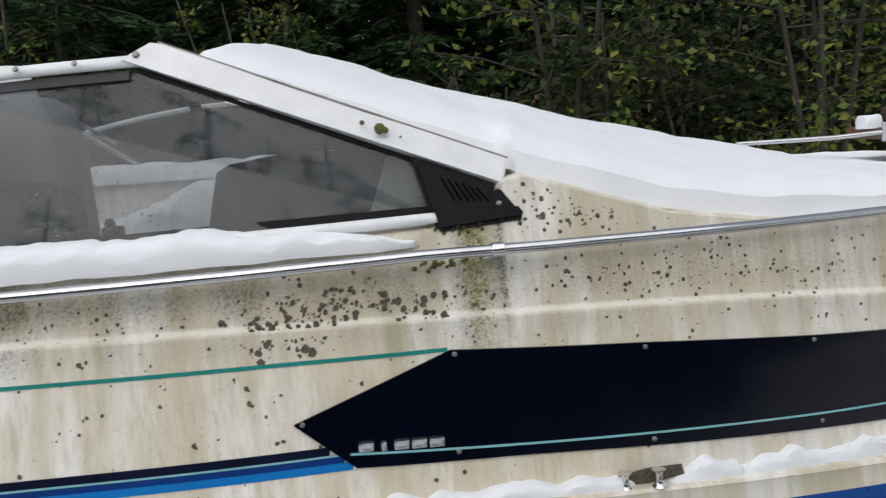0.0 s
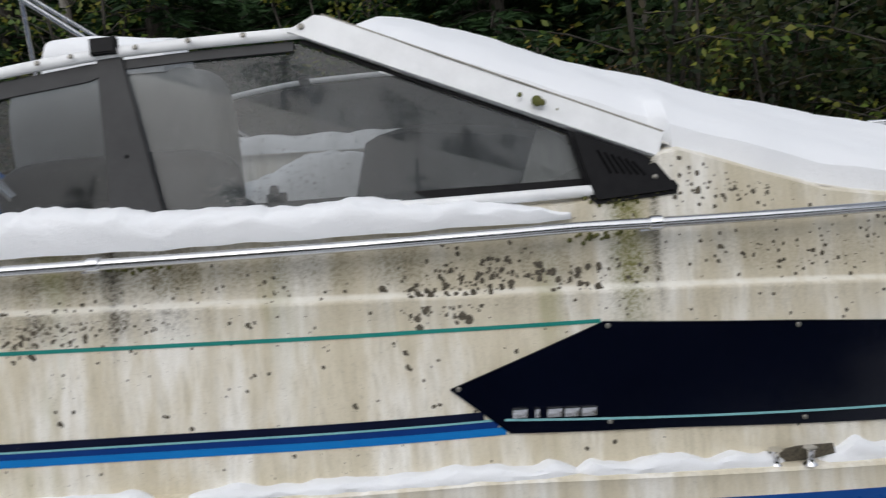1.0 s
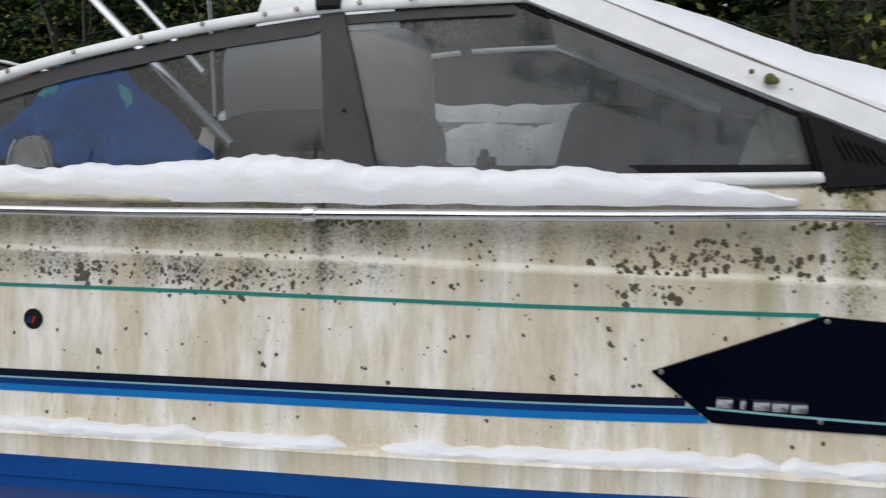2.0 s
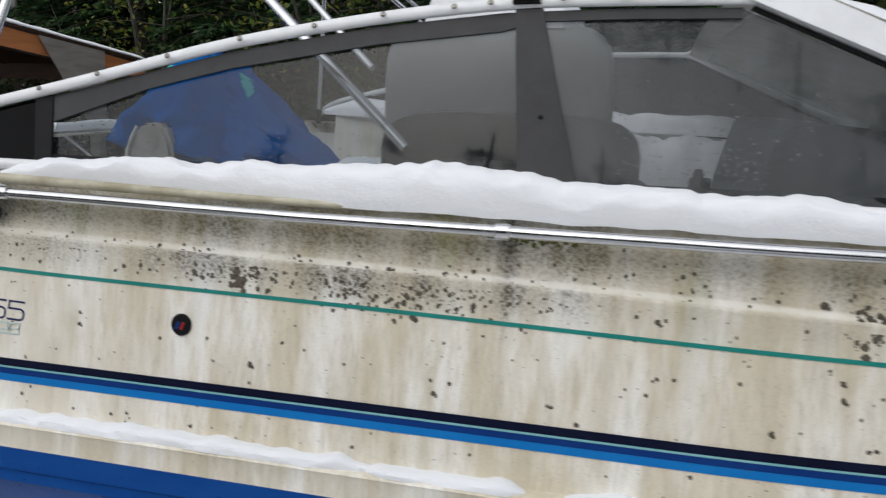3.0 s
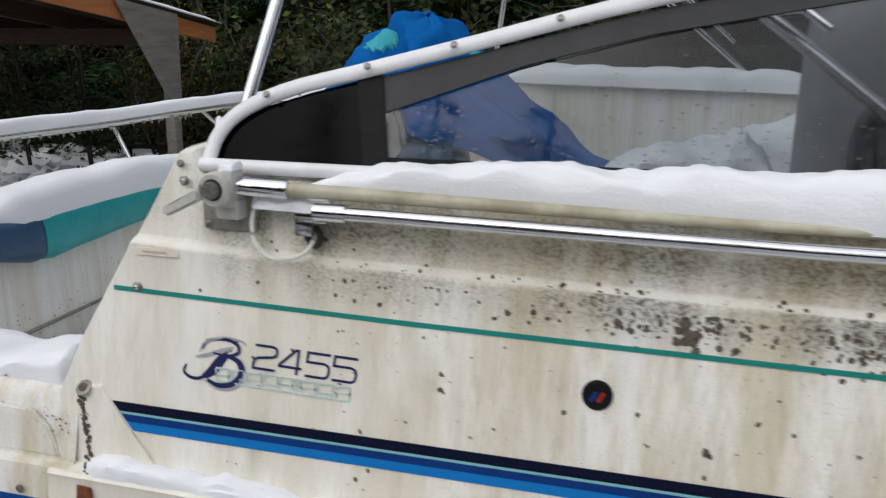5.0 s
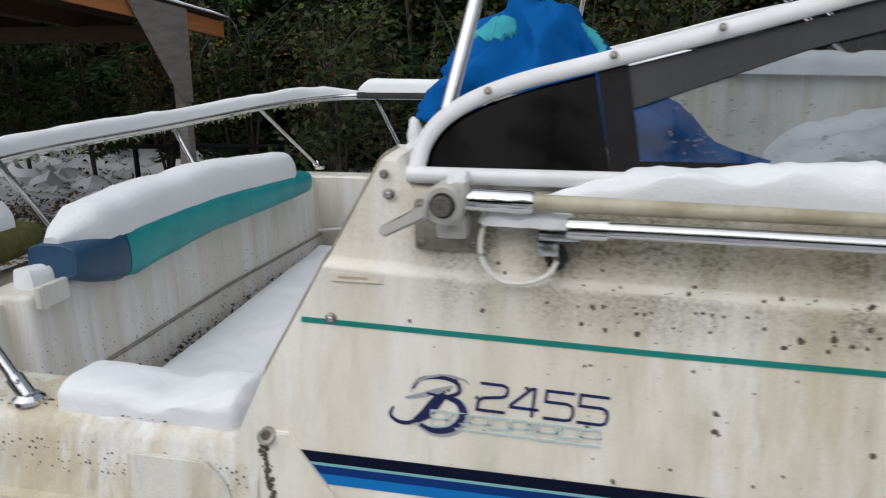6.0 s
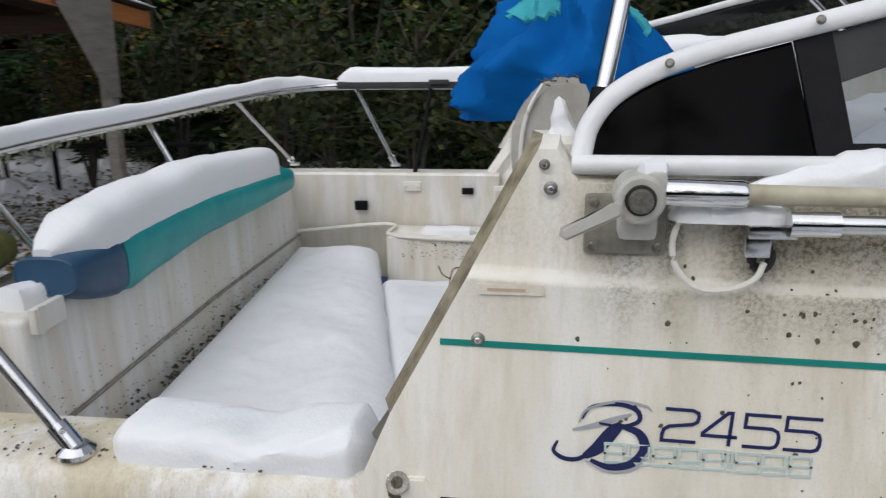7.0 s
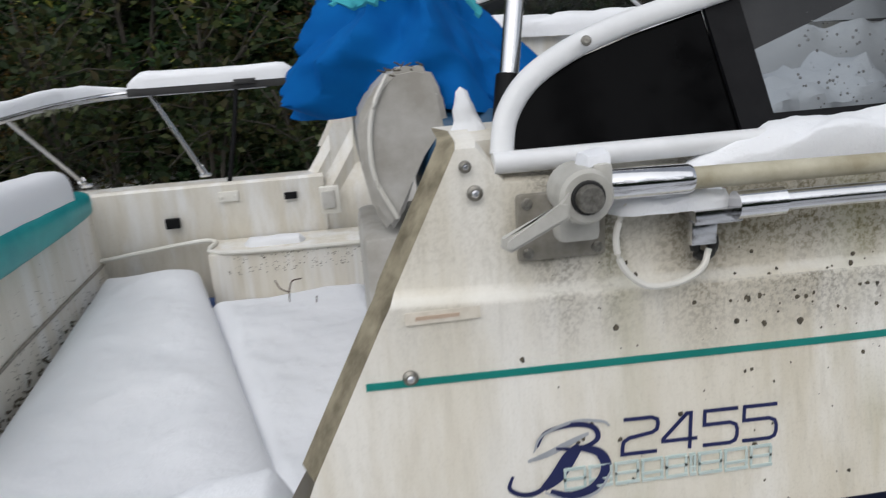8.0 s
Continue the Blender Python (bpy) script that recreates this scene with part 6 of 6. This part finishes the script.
    solo("mould_spots", bm, MOULD_AND_SHADE, "dark mould and lichen spots dotted over the hull", "mould", kind="stuff")
    bm = bmesh.new()
    for cx, cz, k in ((0.10, 1.675, 60), (0.05, 1.60, 30), (-0.98, 1.605, 40)):
        for _ in range(k):
            x, z = rng.gauss(cx, 0.045), rng.gauss(cz, 0.008)
            y = hull_y(x, z) + 0.008
            r = rng.uniform(0.003, 0.007)
            add_tube(bm, [(x, y, z), (x, y - r, z + rng.uniform(-0.3, 0.3) * r)], [r, r * 0.4], 5)
    p = window_at(-0.065, 1.895, 0.024)
    for q, r in ((Vector((0, 0, 0)), 0.013), (Vector((0.012, -0.002, -0.004)), 0.008), (Vector((-0.038, 0, 0.017)), 0.006), (Vector((0.045, 0, -0.022)), 0.003)):
        add_disc(bm, p + q, (0, -0.94, 0.34), r, r * 0.7, 9, 0.5)
    solo("moss_tufts", bm, MOSS, "little green moss cushions on hull and pillar", "moss", kind="stuff")


build_spots()


# ---- wooden blocking under the keel ----
def build_blocking():
    first = thing("keel_block", "stacked rough timber block under the keel", "support", (-2.8, YC, 0), "keel blocks")
    for z in (0.11, 0.33):
        bm = bmesh.new()
        add_box(bm, (-2.8, YC, z), (0.24 if z < 0.2 else 0.30, 0.9, 0.22), bevel=0.008)
        part("timber", bm, DARKWOOD, first)
    copy_thing(first, Matrix.Translation((-0.6, YC, 0)))
    copy_thing(first, Matrix.Translation((1.4, YC, 0)))


build_blocking()


# ---- open shelter beside the boat ----
def build_shelter():
    s = thing("wooden_shelter", "open wooden shelter with brown fascia and snowy roof", "shelter", (-8.5, 7.4, 0))
    slope = lambda y: 2.40 - (y - 7.15) * 0.118
    for k, x in enumerate((-7.0, -8.2, -9.4, -10.6, -11.8)):
        bm = bmesh.new()
        add_prism(bm, [(x, 3.4, slope(3.4)), (x, 9.2, slope(9.2) - 0.03), (x, 9.2, slope(9.2) - 0.20), (x, 3.4, slope(3.4) - 0.22)], (-0.045, 0, 0), 0.003)
        part("rafter", bm, WOOD if k == 0 else DARKWOOD, s, "red-brown stained fascia" if k == 0 else "")
    bm = bmesh.new()
    add_prism(bm, [(-6.97, 3.3, slope(3.3)), (-6.97, 9.25, slope(9.25)), (-12.0, 9.25, slope(9.25)), (-12.0, 3.3, slope(3.3))], (0, 0, 0.03))
    part("roof_deck", bm, DARKWOOD, s, "dark board roof")
    for y in (4.0, 8.25):
        for x in (-7.03, -11.8):
            bm = bmesh.new()
            add_box(bm, (x, y, slope(y) / 2 - 0.05), (0.12, 0.13, slope(y) - 0.10), bevel=0.006)
            part("post", bm, PLY, s, "weathered grey post")
            bm = bmesh.new()
            sgn = -1 if y > 6 else 1
            add_prism(bm, [(x + 0.065, y + 0.10 * sgn * -1, slope(y) - 0.02), (x + 0.065, y + 0.95 * sgn, slope(y + 0.95 * sgn) - 0.02), (x + 0.065, y + 0.12 * sgn, slope(y) - 0.98), (x + 0.065, y - 0.07 * sgn, slope(y) - 1.0)], (0.018, 0, 0), 0.002)
            part("gusset", bm, PLY, s, "grey plywood gusset")
    for y in (4.0, 8.25):
        bm = bmesh.new()
        add_box(bm, (-9.4, y, slope(y) - 0.27), (4.8, 0.09, 0.18), bevel=0.005)
        part("beam", bm, DARKWOOD, s)
    bm = bmesh.new()
    snow_quad(bm, [(-12.0, 9.27, slope(9.27) + 0.04), (-6.95, 9.27, slope(9.27) + 0.04), (-6.95, 3.3, slope(3.3) + 0.04), (-12.0, 3.3, slope(3.3) + 0.04)], 0.05, 0.06, 40, 60, 0.004, 0, 0.01)
    solo("snow_on_roof", bm, SNOW, "thin snow cover on the shelter roof", "snow")
    f = thing("black_metal_frame", "black square tube frame standing on the ground", "frame", (-8.6, 9.4, 0))
    bm = bmesh.new()
    add_box(bm, (-8.55, 9.45, 0.30), (0.05, 0.05, 0.60), bevel=0.004)
    part("leg", bm, BLACK, f)
    bm = bmesh.new()
    add_box(bm, (-6.70, 9.75, 0.30), (0.05, 0.05, 0.60), bevel=0.004)
    part("leg", bm, BLACK, f)
    bm = bmesh.new()
    add_tube(bm, [(-8.57, 9.45, 0.60), (-6.68, 9.75, 0.60)], 0.03, 4)
    part("top_bar", bm, BLACK, f)


build_shelter()


def build_snow_patch():
    bm = bmesh.new()
    snow_quad(bm, [(-19.0, 13.2, 0.02), (-8.6, 12.6, 0.02), (-8.2, 9.0, 0.02), (-15.0, 6.0, 0.02)], 0.06, 0.5, 60, 50, 0.03, 4.0, 0.25)
    solo("snow_patch", bm, SNOW, "trodden snow lying on the clearing floor", "snow", kind="stuff")


build_snow_patch()


# ---- woods ----
def leaf_cloud(name, centres, length, width, material, parent, seed, up=0.3, aim=None, kind=""):
    """Many small folded leaves in one mesh."""
    rng = np.random.default_rng(seed)
    c = np.asarray(centres, dtype=np.float64)
    n = len(c)
    d = rng.normal(size=(n, 3)) if aim is None else np.asarray(aim) + rng.normal(size=(n, 3)) * 0.35
    d[:, 2] *= 0.6
    d /= np.linalg.norm(d, axis=1)[:, None] + 1e-9
    w = rng.normal(size=(n, 3))
    w[:, 2] += up
    s = np.cross(d, w)
    s /= np.linalg.norm(s, axis=1)[:, None] + 1e-9
    k = np.cross(s, d)
    ln = (length * rng.uniform(0.6, 1.3, n))[:, None]
    wd = (width * rng.uniform(0.6, 1.3, n))[:, None]
    v = np.empty((n, 4, 3))
    v[:, 0] = c
    v[:, 1] = c + d * ln * 0.45 + s * wd * 0.5 + k * wd * 0.15
    v[:, 2] = c + d * ln - k * wd * 0.1
    v[:, 3] = c + d * ln * 0.45 - s * wd * 0.5 + k * wd * 0.15
    me = bpy.data.meshes.new(name)
    me.vertices.add(n * 4)
    me.vertices.foreach_set("co", v.astype(np.float32).ravel())
    me.loops.add(n * 4)
    me.loops.foreach_set("vertex_index", np.arange(n * 4, dtype=np.int32))
    me.polygons.add(n)
    me.polygons.foreach_set("loop_start", np.arange(0, n * 4, 4, dtype=np.int32))
    me.update()
    me.validate()
    me.materials.append(material)
    ob = new(name, me)
    if parent is not None:
        ob.parent = parent
    return ob


def conifer(seed, high, spreadr, label):
    """Trunk at the origin with whorls of drooping, needled limbs."""
    rng = random.Random(seed)
    t = thing("conifer", label, "tree", (0, 0, 0), "conifers of the wood")
    bm = bmesh.new()
    add_tube(bm, [(0.03 * math.sin(z), 0.03 * math.cos(z * 1.3), z) for z in spread(-0.1, high, 10)], [0.02 + 0.013 * high * (1 - i / 9.5) for i in range(10)], 9)
    part("trunk", bm, BARK, t)
    bm = bmesh.new()
    cs, aim = [], []
    z = 0.25
    while z < high - 0.2:
        f = 1 - z / high
        for k in range(rng.randint(4, 6)):
            a = rng.uniform(0, 2 * math.pi)
            ln = spreadr * (0.25 + 0.75 * f) * rng.uniform(0.6, 1.1)
            out = Vector((math.cos(a), math.sin(a), 0))
            pts = [Vector((0, 0, z)) + out * ln * q + Vector((0, 0, 0.12 * ln * q - 0.42 * ln * q * q)) for q in (0, 0.35, 0.7, 1.0)]
            add_tube(bm, pts, [0.018, 0.012, 0.008, 0.003], 4, caps=False)
            side = Vector((-out.y, out.x, 0))
            m = int(34 + 90 * ln) if z < 5.5 else int(12 + 20 * ln)
            for _ in range(m):
                q = rng.uniform(0.12, 1.0)
                base = pts[0].lerp(pts[-1], q) + Vector((0, 0, 0.12 * ln * q * (1 - q) * 2))
                sgn = rng.choice((-1, 1))
                e = rng.uniform(0, 0.42) * ln * (1.1 - q)
                cs.append(base + side * sgn * e + out * e * 0.5 + Vector((0, 0, -0.25 * e + rng.uniform(-0.04, 0.02))))
                aim.append(out * 0.7 + side * sgn * 0.8 + Vector((0, 0, -0.35)))
        z += rng.uniform(0.16, 0.26) if z < 5 else 0.4
    part("bough_whorl", bm, BARK, t)["kind"] = "stuff"
    leaf_cloud("needles", [tuple(c) for c in cs], 0.17, 0.042, NEEDLES, t, seed, 1.2, [tuple(a) for a in aim])["kind"] = "stuff"
    return t


def broadleaf(seed, high, wide, mats, label, leaves, leaf=0.075, bark=BARK, name="sapling"):
    """Several rising stems with twigs and loose leaves."""
    rng = random.Random(seed)
    t = thing(name, label, "shrub" if high < 3 else "tree", (0, 0, 0), "broadleaf growth of the wood")
    cs = []
    for k in range(rng.randint(3, 5)):
        a = rng.uniform(0, 2 * math.pi)
        lean = wide * rng.uniform(0.2, 0.8)
        p = [Vector((math.cos(a) * lean * q ** 1.4, math.sin(a) * lean * q ** 1.4, high * rng.uniform(0.85, 1.1) * q)) for q in spread(0, 1, 6)]
        bm = bmesh.new()
        add_tube(bm, p, [0.012 + 0.008 * high * (1 - i / 5.5) * 0.6 for i in range(6)], 6)
        for _ in range(9):
            q = rng.uniform(0.2, 0.95)
            b = p[int(q * 5)].lerp(p[min(5, int(q * 5) + 1)], q * 5 - int(q * 5))
            d = Vector((rng.uniform(-1, 1), rng.uniform(-1, 1), rng.uniform(-0.1, 0.7))).normalized() * wide * rng.uniform(0.35, 0.8)
            tw = [b, b + d * 0.5 + Vector((0, 0, 0.05)), b + d]
            add_tube(bm, tw, [0.009, 0.006, 0.003], 4, caps=False)
            for _ in range(max(1, leaves // 36)):
                e = rng.uniform(0.15, 1.05)
                cs.append(tuple(b + d * e + Vector((rng.gauss(0, 0.11), rng.gauss(0, 0.11), rng.gauss(0, 0.09)))))
        part("stem", bm, bark, t)["kind"] = "stuff"
    leaf_cloud("foliage", cs, leaf, leaf * 0.62, mats, t, seed, 1.0)["kind"] = "stuff"
    return t


def plant(proto, spots, rng):
    """Stand the first one and copies of it at the given places."""
    for k, (x, y, s) in enumerate(spots):
        m = Matrix.Translation((x, y, -0.03)) @ Matrix.Rotation(rng.uniform(0, 6.28), 4, 'Z')
        if k == 0:
            proto.matrix_basis = m @ Matrix.Diagonal((s, s, s, 1))
        else:
            c = copy_thing(proto, m)
            c.scale = (s, s, s)


def build_woods():
    rng = random.Random(21)
    protos = [conifer(1, 9.5, 1.7, "dark green fir with drooping boughs at the wood's edge"), conifer(2, 12.0, 2.0, "tall dark fir with needled boughs"), conifer(3, 7.5, 1.5, "young dense dark green fir")]
    spots = [[], [], []]
    for row, y in enumerate((10.5, 12.5, 15.0, 18.5, 23.0)):
        x = -24 + row * 0.7 - row * 2
        while x < 19 + row * 3:
            if not (y < 11.5 and -12.5 < x < -5.5):
                spots[rng.randrange(3)].append((x + rng.uniform(-0.5, 0.5), y + rng.uniform(-0.7, 0.7), rng.uniform(0.85, 1.2)))
            x += rng.uniform(1.3, 2.1) + row * 0.25 + (1.0 if x > 3.5 and row < 2 else 0)
    # woods behind the camera
    for k, (x, top) in enumerate(((-15, 9.0), (-13.4, 8.6), (-12, 10.8), (-10.3, 8.8), (-8.8, 11.2), (-7.4, 8.4), (-6.2, 10.9), (-5.1, 8.6), (-3.9, 11.3), (-2.6, 8.4), (-1.5, 10.6), (-0.2, 11.4), (1.0, 8.6), (2.2, 11.0), (3.5, 9.0), (5.0, 11.5), (6.8, 9.2), (9.0, 10.6), (11.6, 9.4))):
        i = k % 3
        spots[i].append((x, -10.2 + rng.uniform(-0.8, 0.5), top / (9.5, 12.0, 7.5)[i]))
    for p, s in zip(protos, spots):
        plant(p, s, rng)
    bush = [broadleaf(31, 1.7, 0.9, BRAMBLE, "dense dark bramble and salal thicket", 1500, 0.085, name="thicket"), broadleaf(32, 2.3, 1.0, BRAMBLE, "leafy dark green undergrowth bush", 1500, 0.095, name="thicket"),
            broadleaf(33, 2.0, 0.9, RUSSET, "russet autumn undergrowth bush", 1000, 0.06, name="thicket")]
    bs = [[], [], []]
    for y in (7.6, 8.8, 10.0):
        x = -6.3 if y < 9 else -16
        while x < 9:
            w = rng.choice((0, 0, 1, 1, 2)) if x > -6 else rng.choice((0, 1, 2, 2))
            if y > 9 or x > -5.2:
                bs[w].append((x, y + rng.uniform(-0.4, 0.4), rng.uniform(0.8, 1.25)))
            x += rng.uniform(0.8, 1.4)
    for p, s in zip(bush, bs):
        plant(p, s, rng)
    sap = broadleaf(41, 4.2, 1.5, LEAVES, "slender sapling with yellow-green autumn leaves", 1100, 0.085, BARK)
    plant(sap, [(3.7, 6.9, 1.05), (4.6, 6.4, 0.9), (1.5, 7.4, 1.1), (5.2, 7.6, 0.95), (-4.6, 9.2, 1.0), (-8.0, 11.0, 1.1), (7.0, 8.6, 1.0), (-1.6, 9.8, 0.9)], rng)
    # bare pale trunks
    tr = thing("alder_trunk", "pale mottled alder trunk in the wood", "tree", (0, 0, 0), "alder trunks")
    bm = bmesh.new()
    add_tube(bm, [(0.05 * math.sin(z * 0.8), 0.04 * math.cos(z), z) for z in spread(-0.1, 9.0, 12)], [0.10 - 0.005 * i for i in range(12)], 10)
    part("trunk", bm, PALEBARK, tr)
    bm = bmesh.new()
    for k in range(7):
        z = 1.8 + k * 0.8
        a = k * 2.4
        add_tube(bm, [(0, 0, z), (math.cos(a) * 0.5, math.sin(a) * 0.5, z + 0.35), (math.cos(a) * 0.9, math.sin(a) * 0.9, z + 0.9)], [0.025, 0.016, 0.006], 5)
    part("limb", bm, PALEBARK, tr)
    plant(tr, [(4.1, 11.0, 1.0), (4.75, 12.0, 1.1), (-6.2, 12.0, 1.0), (-5.75, 12.6, 0.7), (2.6, 12.0, 0.8), (7.5, 11.0, 1.1), (-10.5, 12.4, 0.9), (-12.2, 12.9, 0.8), (5.6, 13.5, 0.8)], rng)
    # deep shade of the farther wood
    r = np.random.default_rng(9)
    n = 70000
    x = r.uniform(-48, 48, n)
    y = r.uniform(25, 34, n)
    z = r.uniform(0, 13, n)
    leaf_cloud("far_wood", np.stack([x, y, z], 1), 0.75, 0.38, NEEDLES, None, 12, 0.5)
    tagged(bpy.data.objects["far_wood"], "dark depth of the conifer wood", "woods", kind="stuff")
    n = 26000
    x = r.uniform(-48, 48, n)
    y = r.uniform(-30, -20, n)
    z = np.abs(r.normal(0, 1, n)) * 4
    leaf_cloud("opposite_wood", np.stack([x, y, z], 1), 0.8, 0.4, NEEDLES, None, 13, 0.5)
    tagged(bpy.data.objects["opposite_wood"], "dark wood on the other side of the clearing", "woods", kind="stuff")
    # litter and low herbs
    n = 26000
    x = r.uniform(-14, 10, n)
    y = r.uniform(5.2, 13, n)
    leaf_cloud("leaf_litter", np.stack([x, y, r.uniform(0.02, 0.10, n)], 1), 0.07, 0.045, RUSSET, None, 15, 2.5)
    tagged(bpy.data.objects["leaf_litter"], "fallen autumn leaves on the ground", "leaf litter", kind="stuff")


build_woods()
